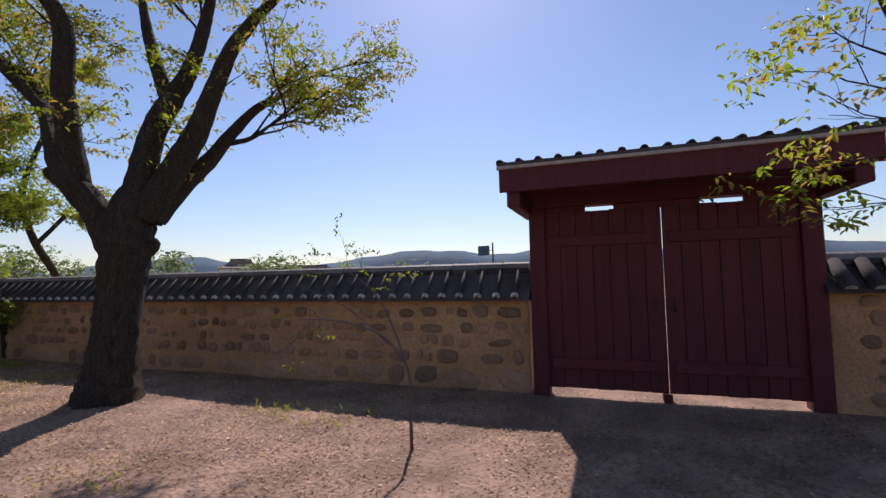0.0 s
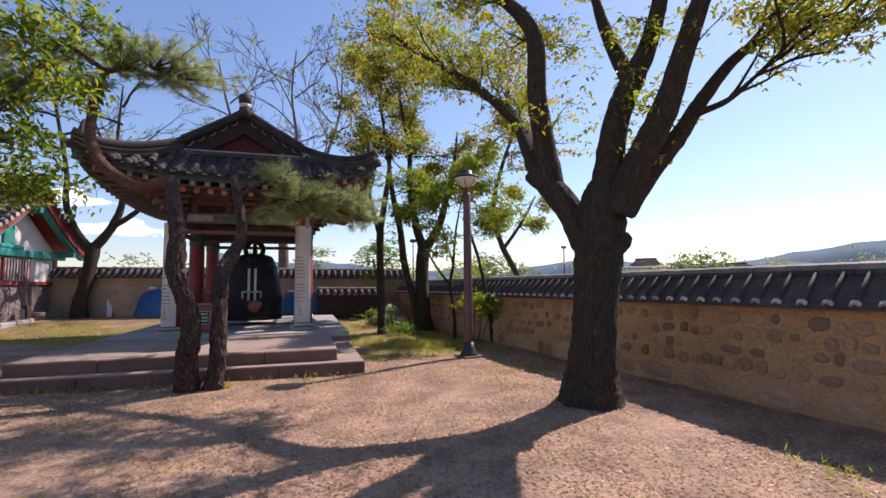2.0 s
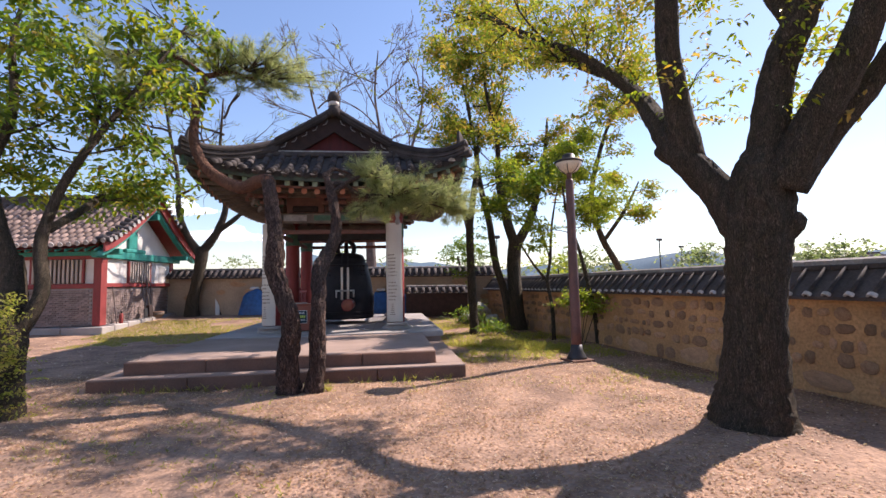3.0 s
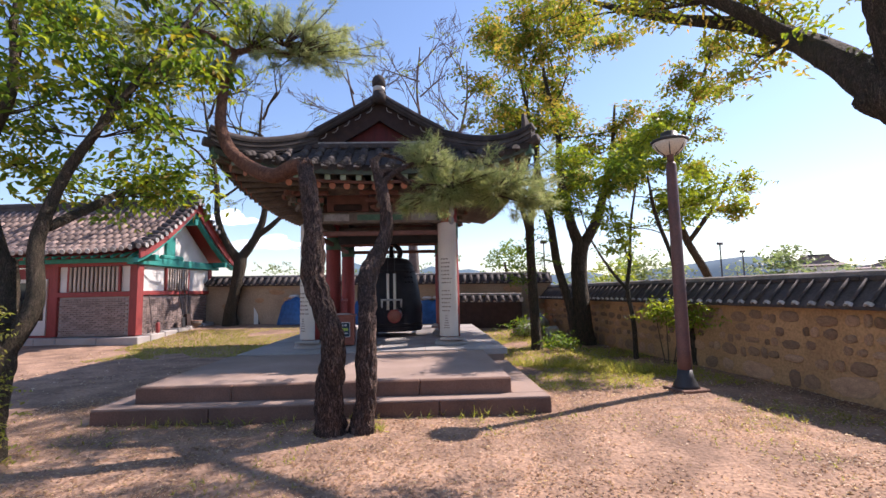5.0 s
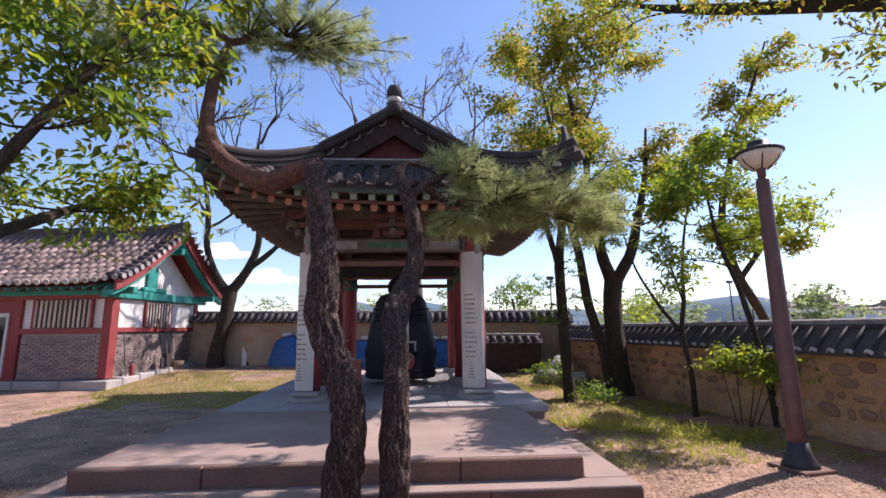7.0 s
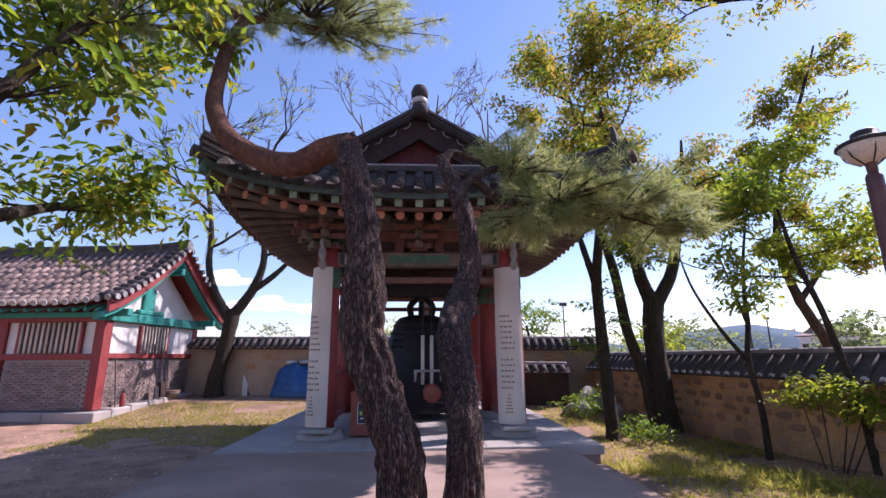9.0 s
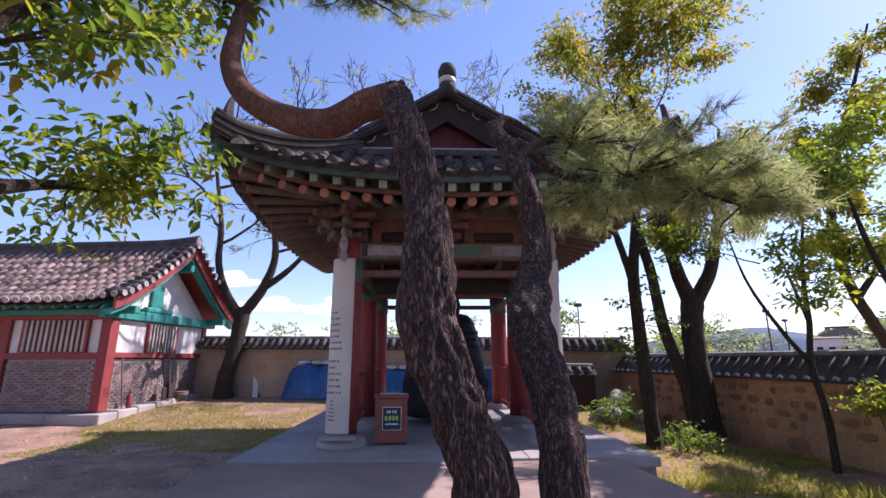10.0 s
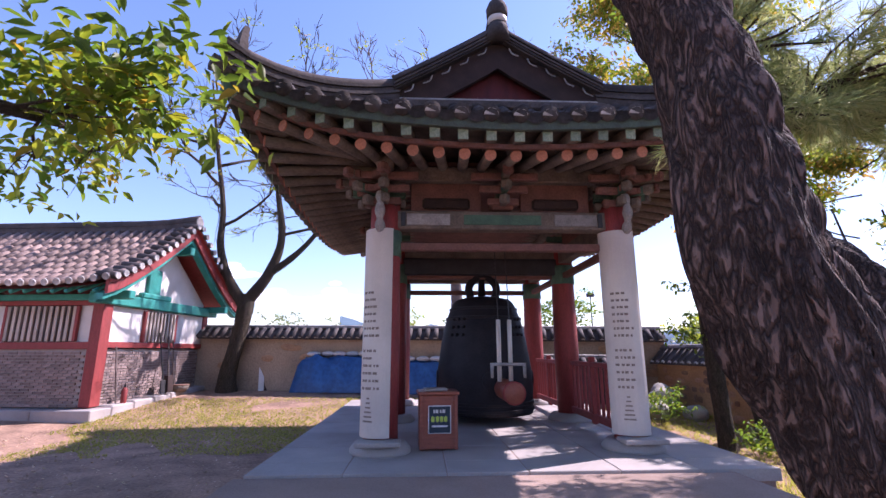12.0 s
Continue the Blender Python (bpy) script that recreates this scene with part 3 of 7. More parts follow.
    for i in range(17):
        for sgn in (-1, 1):
            m = Matrix.Translation((-1.73 + 3.46 * i / 16, sgn * 1.03, 2.795)) @ Matrix.Rotation(-sgn * math.pi / 2, 4, "Z") @ Matrix.Rotation(-sl, 4, "Y")
            share("cover_tile", cover, m, g)
    part("ridge", boxed((0, 0, 2.96), (3.58, 0.22, 0.13), 0, 0.03), M_TILE, g)


gate()


# ---- bell pavilion ----
PX, PY = -1.43, 16.4
HX, HY = 3.15, 3.75
GABLE_IN = 1.30


def lift(dx, dy):
    r = math.hypot(HX - abs(dx), HY - abs(dy))
    return 0.54 * math.exp(-r / 1.0)


def roof_z(dx, dy):
    """Height of the roof's upper face over the plan place dx, dy from the middle."""
    e = HY - abs(dy)
    side = 3.95 + 1.88 * max(0.0, 1 - abs(dx) / HX) ** 1.4
    if e < GABLE_IN + 1e-4:
        d = HX - 1.346 * e
        side = min(side, 3.95 + 1.88 * max(0.0, 1 - d / HX) ** 1.4)
    return side + lift(dx, dy)


def verge(dx):
    """Height of the gable's sloping edge."""
    return 5.83 - 0.84 * (abs(dx) / 1.42) ** 0.93


def pavilion():
    root = thing("bell_pavilion", Matrix.Translation((PX, PY, 0)), "open wooden bell pavilion with red columns and dark tiled roof", "pavilion")
    # columns
    cols = [(sx * 1.5, y) for y in (-2.4, 0.0, 2.4) for sx in (-1, 1)]
    for cx, cy in cols:
        part("plinth", lathe(bmesh.new(), [(0.36, 0.40), (0.36, 0.46), (0.30, 0.53), (0.27, 0.54)], 20, (cx, cy, 0)), M_GRANITE, root, "round granite column base", True)
        part("column", lathe(bmesh.new(), [(0.20, 0.53), (0.205, 1.6), (0.19, 3.1), (0.19, 3.4)], 20, (cx, cy, 0)), M_RED, root, "red lacquered round column", True)
        bm = lathe(bmesh.new(), [(0.208, 2.72), (0.208, 3.05)], 20, (cx, cy, 0))
        part("painted_band", bm, M_GREEN, root, "green painted pattern band", True)
    # white panels on the two front columns
    for cx, turn in ((-1.5, -34), (1.5, -24)):
        bm = bmesh.new()
        seg, z0, z1 = 10, 0.60, 3.05
        rows = []
        for k in range(seg + 1):
            a = radians(-90 + turn - 62 + 124 * k / seg)
            rows.append([bm.verts.new((cx + r * math.cos(a), -2.4 + r * math.sin(a), z)) for r, z in ((0.222, z0), (0.245, z0), (0.245, z1), (0.222, z1))])
        for r0, r1 in zip(rows, rows[1:]):
            for j in range(4):
                bm.faces.new((r0[j], r1[j], r1[(j + 1) % 4], r0[(j + 1) % 4]))
        bm.faces.new(rows[0])
        bm.faces.new(rows[-1][::-1])
        bmesh.ops.recalc_face_normals(bm, faces=bm.faces)
        pn = part("column_panel", bm, M_PANEL, root, "white marble panel with rows of small writing")
        rnd = random.Random(int(cx * 10) + 40)
        bm = bmesh.new()
        for i in range(13):
            z = 2.25 - 0.085 * i - (0.09 if i > 6 else 0)
            a = radians(-90 + turn - 22)
            while a < radians(-90 + turn + rnd.uniform(14, 34)):
                w = rnd.uniform(0.02, 0.05)
                box(bm, (cx + 0.246 * math.cos(a), -2.4 + 0.246 * math.sin(a), z), (w, 0.004, 0.028), a + math.pi / 2)
                a += (w + 0.018) / 0.246
        tagged(part("writing", bm, M_INK, pn, "rows of small grey-brown writing"), kind="stuff")
        bm = bmesh.new()
        a = radians(-90 + turn)
        for i in range(6):
            box(bm, (cx + 0.246 * math.cos(a), -2.4 + 0.246 * math.sin(a), 0.78 + 0.05 * i), (0.13 - 0.018 * i, 0.004, 0.018), a + math.pi / 2)
        tagged(part("pagoda_drawing", bm, M_INK, pn, "faint line drawing of a pagoda"), kind="stuff")
        part("panel_foot", boxed((cx, -2.68, 0.56), (0.5, 0.28, 0.05), 0, 0.01), M_GRANITE, root)
    # lintels, upper beams, plates
    for cy in (-2.4, 0.0, 2.4):
        part("lintel", boxed((0, cy, 3.2), (3.3, 0.20, 0.24), 0, 0.015), M_WOOD, root, "painted timber lintel")
        part("lower_rail", boxed((0, cy, 2.86), (2.7, 0.1, 0.10), 0, 0.01), M_WOOD_RED, root)
        part("tie_beam", boxed((0, cy, 3.82), (3.2, 0.22, 0.2), 0, 0.015), M_WOOD, root)
    for sx in (-1, 1):
        part("side_lintel", boxed((sx * 1.5, 0, 3.2), (0.20, 5.0, 0.24), 0, 0.015), M_WOOD, root)
        part("side_tie", boxed((sx * 1.5, 0, 2.86), (0.1, 4.8, 0.1), 0, 0.01), M_WOOD_RED, root)
        part("wall_plate", tube(bmesh.new(), [(sx * 1.5, -2.9, 3.84), (sx * 1.5, 2.9, 3.84)], [0.11, 0.11], 12), M_WOOD, root, "", True)
    for sy in (-1, 1):
        part("wall_plate", tube(bmesh.new(), [(-2.0, sy * 2.4, 3.84), (2.0, sy * 2.4, 3.84)], [0.11, 0.11], 12), M_WOOD, root, "", True)
    part("painted_panel", boxed((0.0, -2.51, 3.2), (1.0, 0.02, 0.13), 0, 0.004), M_GREEN, root, "green panel on the front lintel")
    for sx in (-1, 1):
        part("painted_panel", boxed((sx * 0.95, -2.51, 3.2), (0.55, 0.02, 0.15), 0, 0.004), M_TILE_END, root, "pale painted pattern on the front lintel")
        part("painted_panel", boxed((sx * 1.27, -2.512, 3.2), (0.06, 0.02, 0.18), 0, 0.004), M_DARK, root)
    # bracket clusters on the column heads and between them
    heads = [(sx * 1.5, sy * 2.4) for sx in (-1, 1) for sy in (-1, 1)] + [(0, -2.4), (0, 2.4), (-1.5, 0), (1.5, 0)]
    for hx, hy in heads:
        corner = hx and hy
        ways = [(math.copysign(1, hx), 0)] if hx else []
        ways += [(0, math.copysign(1, hy))] if hy else []
        if corner:
            ways.append((math.copysign(0.72, hx), math.copysign(0.72, hy)))
        arm0 = part("bracket", boxed((hx, hy, 3.40), (0.30, 0.30, 0.12), 0, 0.03), M_WOOD if corner else M_WOOD_RED, root, "carved and painted bracket cluster")
        for tier, (reach, z) in enumerate(((0.30, 3.42), (0.46, 3.56), (0.60, 3.70))):
            for wx, wy in ways:
                p = Vector((hx, hy, z))
                q = p + Vector((wx, wy, 0)) * reach
                part("bracket_arm", beam(bmesh.new(), p - Vector((wx, wy, 0)) * 0.25, q, 0.09, 0.10, 0.012), M_GREEN if tier == 1 else M_WOOD, arm0)
                part("bearing_block", boxed(q, (0.11, 0.11, 0.12), math.pi / 4, 0.02), M_WOOD_RED if tier == 2 else M_WOOD, arm0)
                side = Vector((-wy, wx, 0)) * (0.20 + 0.11 * tier)
                part("cross_arm", beam(bmesh.new(), q * 0.55 + p * 0.45 - side, q * 0.55 + p * 0.45 + side, 0.08, 0.09, 0.012), M_WOOD_RED, arm0)
        if corner:
            sg, ox = math.copysign(1, hy), math.copysign(0.05, hx)
            bm = tube(bmesh.new(), spline([(hx + ox, hy + sg * (0.18 + 0.13 * math.cos(a * 1.3)), 3.28 + 0.30 * math.sin(a)) for a in (-1.1, -0.73, -0.37, 0.0, 0.37, 0.73, 1.1)], 4),
                      [0.035 + 0.03 * abs(math.sin(k * 0.42)) for k in range(25)], 8)
            part("carved_end", bm, M_TILE_END, root, "pale scroll-carved beam end")
    for cx, w in ((-0.72, 0.62), (0.72, 0.62)):
        for sy in (-1, 1):
            part("bracket_board", boxed((cx, sy * 2.38, 3.55), (w + 0.3, 0.04, 0.42), 0, 0.01), M_WOOD_RED, root)
            # Flat dark plate for each recess; the board is not hollowed out.
            part("dark_recess", boxed((cx, sy * 2.405, 3.44), (w, 0.03, 0.15), 0, 0.03), M_BOARDS, root, "dark plate in place of a cloud-shaped recess")
    for sx in (-1, 1):
        for cy in (-1.2, 1.2):
            part("bracket_board", boxed((sx * 1.48, cy, 3.55), (0.04, 1.9, 0.42), 0, 0.01), M_WOOD_RED, root)
    # ceiling over the bell
    part("ceiling_board", boxed((0, 0, 3.98), (3.1, 4.9, 0.05), 0, 0.0), M_WOOD_RED, root)
    part("bell_beam", boxed((0, 0, 3.02), (3.0, 0.26, 0.3), 0, 0.02), M_DARK, root, "heavy dark beam that carries the bell")

    # roof skin
    def grid(name, xs, ys, f, material, flip=False):
        vv = [(x, y, f(x, y)) for y in ys for x in xs]
        w = len(xs)
        ff = [(j * w + i, j * w + i + 1, (j + 1) * w + i + 1, (j + 1) * w + i) for j in range(len(ys) - 1) for i in range(w - 1)]
        if flip:
            ff = [q[::-1] for q in ff]
        return sheet(name, vv, ff, material, root, True)

    xs = sorted(set([round(v, 3) for v in np.linspace(-HX, HX, 49)]))
    yin = HY - GABLE_IN
    lower_y = [list(np.linspace(-HY, -yin, 14)), list(np.linspace(-yin + 0.01, yin - 0.01, 25)), list(np.linspace(yin, HY, 14))]
    for ys in lower_y:
        grid("tile_bed", xs, ys, roof_z, M_TILE)
    # eave underside and edge boards
    ys_all = list(np.linspace(-HY, HY, 57))
    def soffit(x, y):
        e = min((HX - abs(x)), (HY - abs(y)))
        return 3.845 + min(e, 1.4) * 0.20 + lift(x, y) * 0.97
    grid("soffit", xs, ys_all, soffit, M_WOOD, True)
    edge = [(-HX, -HY), (HX, -HY), (HX, HY), (-HX, HY), (-HX, -HY)]
    for (x0, y0), (x1, y1) in zip(edge, edge[1:]):
        bm, bm2 = bmesh.new(), bmesh.new()
        n = 26
        pts = [(x0 + (x1 - x0) * i / n, y0 + (y1 - y0) * i / n) for i in range(n + 1)]
        sweep(bm, [(ax * 0.995, ay * 0.995, 3.86 + lift(ax, ay)) for ax, ay in pts], 0.05, 0.11)
        sweep(bm2, [(ax * 0.93, ay * 0.943, 3.705 + lift(ax, ay) * 0.97) for ax, ay in pts], 0.05, 0.05)
        part("eave_board", bm, M_EAVE_SHADED, root, "faded green eave board, darkened for shadow under the tiles")
        part("rafter_board", bm2, M_WOOD_RED, root, "faded red-brown eave strip")
    # rafters
    rr = mesh_of(lathe(bmesh.new(), [(0.062, 0), (0.07, 1.0)], 10), "rafter", M_WOOD, True)
    re = mesh_of(lathe(bmesh.new(), [(0.066, -0.004), (0.066, 0.012)], 10), "rafter_end", M_ORANGE)
    fl = mesh_of(boxed((0, 0, 0.25), (0.105, 0.115, 0.5), 0, 0.006), "flying_rafter", M_WOOD)
    fe = mesh_of(boxed((0, 0, 0.0), (0.108, 0.118, 0.014), 0, 0), "rafter_end", M_PALEGREEN)
    for sidei in range(4):
        along, out = (HX, HY) if sidei % 2 == 0 else (HY, HX)
        cspan = 1.5 if sidei % 2 == 0 else 2.4
        cin = 2.4 if sidei % 2 == 0 else 1.5
        n = int(2 * along / 0.31)
        turn = Matrix.Rotation(sidei * math.pi / 2, 4, "Z")
        for i in range(n + 1):
            u = -along * 0.97 + 1.94 * along * i / n
            inner = max(-cspan, min(cspan, u * 0.80))
            ldx, ldy = (u, out) if sidei % 2 == 0 else (out, u)
            lf = lift(ldx, ldy)
            tip = Vector((u * 0.93, -(out - 0.27), 3.635 + lf * 0.92))
            root_in = Vector((inner, -(cin - 0.3), 4.02))
            d = root_in - tip
            q = d.to_track_quat("Z", "Y").to_matrix().to_4x4()
            share("rafter", rr, turn @ Matrix.Translation(tip) @ q @ Matrix.Diagonal((1, 1, d.length, 1)), root)
            share("rafter_end", re, turn @ Matrix.Translation(tip) @ q, root)
            tip2 = Vector((u * 0.985, -(out - 0.06), 3.765 + lf * 0.98))
            d2 = (Vector((inner, -(cin - 0.3), 4.02)) - tip2)
            q2 = d2.to_track_quat("Z", "Y").to_matrix().to_4x4()
            share("flying_rafter", fl, turn @ Matrix.Translation(tip2) @ q2, root)
            share("rafter_end", fe, turn @ Matrix.Translation(tip2) @ q2, root)
    # hip rafters
    for sx in (-1, 1):
        for sy in (-1, 1):
            bm = beam(bmesh.new(), (sx * 1.4, sy * 2.3, 4.0), (sx * (HX - 0.02), sy * (HY - 0.02), 3.80 + 0.51), 0.14, 0.2, 0.015)
            part("hip_rafter", bm, M_GREEN, root, "green painted corner rafter")
    # cover tile rows
    def row(pts, name="tile_rib"):
        bm = bmesh.new()
        for (a, b) in zip(pts, pts[1:]):
            a, b = Vector(a), Vector(b)
            tube(bm, [a - (b - a) * 0.06, b], [0.094, 0.082], 8)
        part(name, bm, M_TILE, root, "", True)

    end_me = mesh_of(half_disc(0.08, 0.03), "end_tile", M_LIME_PLASTER)
    bm = bmesh.new()
    n = 8
    low, up = [], []
    for k in range(n + 1):
        t = -1 + 2 * k / n
        low.append(bm.verts.new((t * 0.10, 0, -0.02 - 0.055 * (1 - t * t))))
        up.append(bm.verts.new((t * 0.10, 0, 0.05)))
    for k in range(n):
        bm.faces.new((low[k], low[k + 1], up[k + 1], up[k]))
    bmesh.ops.solidify(bm, geom=bm.faces[:], thickness=0.018)
    drip_me = mesh_of(bm, "drip_tile", M_TILE)

    def eave_ends(x, y, ang):
        z = roof_z(x, y)
        share("end_tile", end_me, Matrix.Translation((x, y, z - 0.01)) @ Matrix.Rotation(ang + math.pi / 2, 4, "Z") @ Matrix.Rotation(-0.3, 4, "Y"), root)

    sp = 0.31
    for sy in (-1, 1):
        k = int(HX / sp)
        for i in range(-k, k + 1):
            x = i * sp
            emax = GABLE_IN if abs(x) < 1.40 else (HX - abs(x)) / 1.346
            if emax < 0.12:
                continue
            m = max(2, int(emax / 0.2))
            row([(x, sy * (HY + 0.03 - (emax + 0.03) * j / m), roof_z(x, sy * (HY - emax * j / m)) + 0.02) for j in range(m + 1)])
            eave_ends(x, sy * (HY + 0.04), 0 if sy < 0 else math.pi)
            if i < k:
                xd = x + sp / 2
                share("drip_tile", drip_me, Matrix.Translation((xd, sy * (HY + 0.03), roof_z(xd, sy * HY) - 0.01)), root)
    for sx in (-1, 1):
        k = int(HY / sp)
        for i in range(-k, k + 1):
            y = i * sp
            e = HY - abs(y)
            dmin = 0.1 if e >= GABLE_IN else HX - 1.346 * e
            if HX - dmin < 0.12:
                continue
            m = max(2, int((HX - dmin) / 0.26))
            row([(sx * (HX + 0.03 - (HX + 0.03 - dmin) * j / m), y, roof_z(HX - (HX - dmin) * j / m, y) + 0.02) for j in range(m + 1)])
            eave_ends(sx * (HX + 0.04), y, sx * math.pi / 2)
            yd = y + sp / 2
            if abs(yd) < HY:
                share("drip_tile", drip_me, Matrix.Translation((sx * (HX + 0.03), yd, roof_z(HX, yd) - 0.01)) @ Matrix.Rotation(math.pi / 2, 4, "Z"), root)
    # ridges
    def ridge(pts, w, h, name, label=""):
        pts = [Vector(q) for q in pts]
        top = part(name, tube(bmesh.new(), [q + Vector((0, 0, h * 0.86)) for q in pts], [w * 0.42] * len(pts), 8), M_TILE, root, label, True)
        for lv in range(6):
            part("ridge_course", sweep(bmesh.new(), [q + Vector((0, 0, h * (lv + 0.5) / 7.2)) for q in pts], w * (1.04 if lv % 2 else 0.86), h / 8.4), M_TILE, top)
        return top

    yg = yin + 0.12
    rp = [(0, -yg + 2 * yg * i / 8, roof_z(0, 0) - 0.06 + 0.10 * (abs(i - 4) / 4) ** 2) for i in range(9)]
    ridge(rp, 0.26, 0.30, "main_ridge", "stacked dark tile ridge")
    for sy in (-1, 1):
        c = (0, sy * yg, 5.98)
        fin = part("ridge_end", lathe(bmesh.new(), [(0.11, 0.03), (0.135, 0.05), (0.135, 0.13), (0.11, 0.15)], 14, c), M_PANEL, root, "cream banded ridge-end ornament", True)
        part("cap_tile", lathe(bmesh.new(), [(0.12, 0.14), (0.15, 0.17), (0.155, 0.28), (0.115, 0.38), (0.03, 0.43)], 14, c), M_TILE, fin, "dark domed cap tile", True)
        part("neck", lathe(bmesh.new(), [(0.17, -0.22), (0.15, -0.05), (0.12, 0.04)], 14, c), M_TILE, fin, "dark flared neck", True)
        for sx in (-1, 1):
            pts = []
            for j in range(9):
                dx = 1.42 * j / 8
                pts.append((sx * dx, sy * (yin + 0.05), verge(dx) - 0.02))
            ridge(pts, 0.22, 0.19, "gable_ridge")
            pts = []
            for j in range(9):
                e = GABLE_IN * (1 - j / 8)
                d = HX - 1.346 * e
                pts.append((sx * d, sy * (HY - e), roof_z(d, HY - e) - 0.02))
            ridge(pts, 0.21, 0.36, "hip_ridge", "upswept stacked tile corner ridge")
            bm = bmesh.new()
            base = Vector((sx * (HX - 0.04), sy * (HY - 0.04), roof_z(HX - 0.04, HY - 0.04)))
            dr = Vector((sx, sy, 0)).normalized()
            rows = []
            for k in range(7):
                t = k / 6
                c = base + Vector((0, 0, 0.14 + 0.48 * t)) + dr * (-0.12 + 0.06 * t - 0.10 * t * t)
                sd = Vector((-dr.y, dr.x, 0)) * (0.11 * (1 - t * t * 0.75))
                dd = dr * (0.06 * (1 - 0.5 * t))
                rows.append([bm.verts.new(c + a) for a in (-sd - dd, sd - dd, sd + dd, -sd + dd)])
            for r0, r1 in zip(rows, rows[1:]):
                for k in range(4):
                    bm.faces.new((r0[k], r0[(k + 1) % 4], r1[(k + 1) % 4], r1[k]))
            bm.faces.new(rows[0][::-1])
            bm.faces.new(rows[-1])
            part("corner_tile", bm, M_TILE, root, "upright ornamental corner tile")
            tb = tube(bmesh.new(), [base + dr * -0.25 + Vector((0, 0, 0.0)), base + dr * 0.16 + Vector((0, 0, 0.04))], [0.085, 0.095], 10)
            part("corner_cover_tile", tb, M_TILE, root, "", True)
        # pediment
        bm = bmesh.new()
        pr = [(-1.28, 4.86), (1.28, 4.86)] + [(1.28 - 2.56 * j / 10, verge(1.28 - 2.56 * j / 10) - 0.06) for j in range(11)]
        va = [bm.verts.new((x, sy * (yin - 0.10), z)) for x, z in pr]
        vb = [bm.verts.new((x, sy * (yin - 0.16), z)) for x, z in pr]
        bm.faces.new(va)
        bm.faces.new(vb[::-1])
        for j in range(len(va)):
            bm.faces.new((va[j], vb[j], vb[(j + 1) % len(va)], va[(j + 1) % len(va)]))
        bmesh.ops.recalc_face_normals(bm, faces=bm.faces)
        part("gable_board", bm, M_GATE, root, "dark red gable board")
        for sx in (-1, 1):
            bm = sweep(bmesh.new(), [(sx * 1.4 * j / 8, sy * (yin + 0.02), verge(1.4 * j / 8) - 0.21) for j in range(9)], 0.06, 0.46)
            part("bargeboard", bm, M_BOARDS, root, "dark bargeboard")
            for j in range(5):
                d = 0.16 + 0.25 * j
                z = verge(d) - 0.10
                bm = tube(bmesh.new(), spline([(sx * d, sy * (yin + 0.10), z + 0.05), (sx * (d + 0.03), sy * (yin + 0.13), z - 0.05), (sx * (d + 0.12), sy * (yin + 0.13), z - 0.09)], 4), [0.010] * 9, 5)
                part("verge_curl", bm, M_TILE_END, root, "pale curled verge tile edge")
        part("gable_sill", boxed((0, sy * (yin + 0.05), 4.86), (2.7, 0.12, 0.05), 0, 0.01), M_TILE_END, root)
        part("gable_sill_tiles", boxed((0, sy * (yin + 0.06), 4.78), (2.9, 0.2, 0.12), 0, 0.02), M_TILE, root)
    # railings between the side columns
    for sx in (-1, 1):
        for y0, y1 in ((-2.15, -0.25), (0.25, 2.15)):
            rail = part("railing", boxed((sx * 1.5, (y0 + y1) / 2, 1.36), (0.07, y1 - y0, 0.07), 0, 0.01), M_RED, root, "red wooden slat railing")
            part("bottom_rail", boxed((sx * 1.5, (y0 + y1) / 2, 0.62), (0.09, y1 - y0, 0.1), 0, 0.01), M_RED, rail)
            slat = mesh_of(boxed((0, 0, 0), (0.035, 0.05, 0.7), 0, 0.004), "slat", M_RED)
            k = 11
            for i in range(k):
                share("slat", slat, Matrix.Translation((sx * 1.5, y0 + (i + 0.5) * (y1 - y0) / k, 0.99)), rail)
            part("rail_post", boxed((sx * 1.5, (y0 + y1) / 2, 1.0), (0.08, 0.08, 0.95), 0, 0.008), M_RED, rail)
    return root


pavilion()


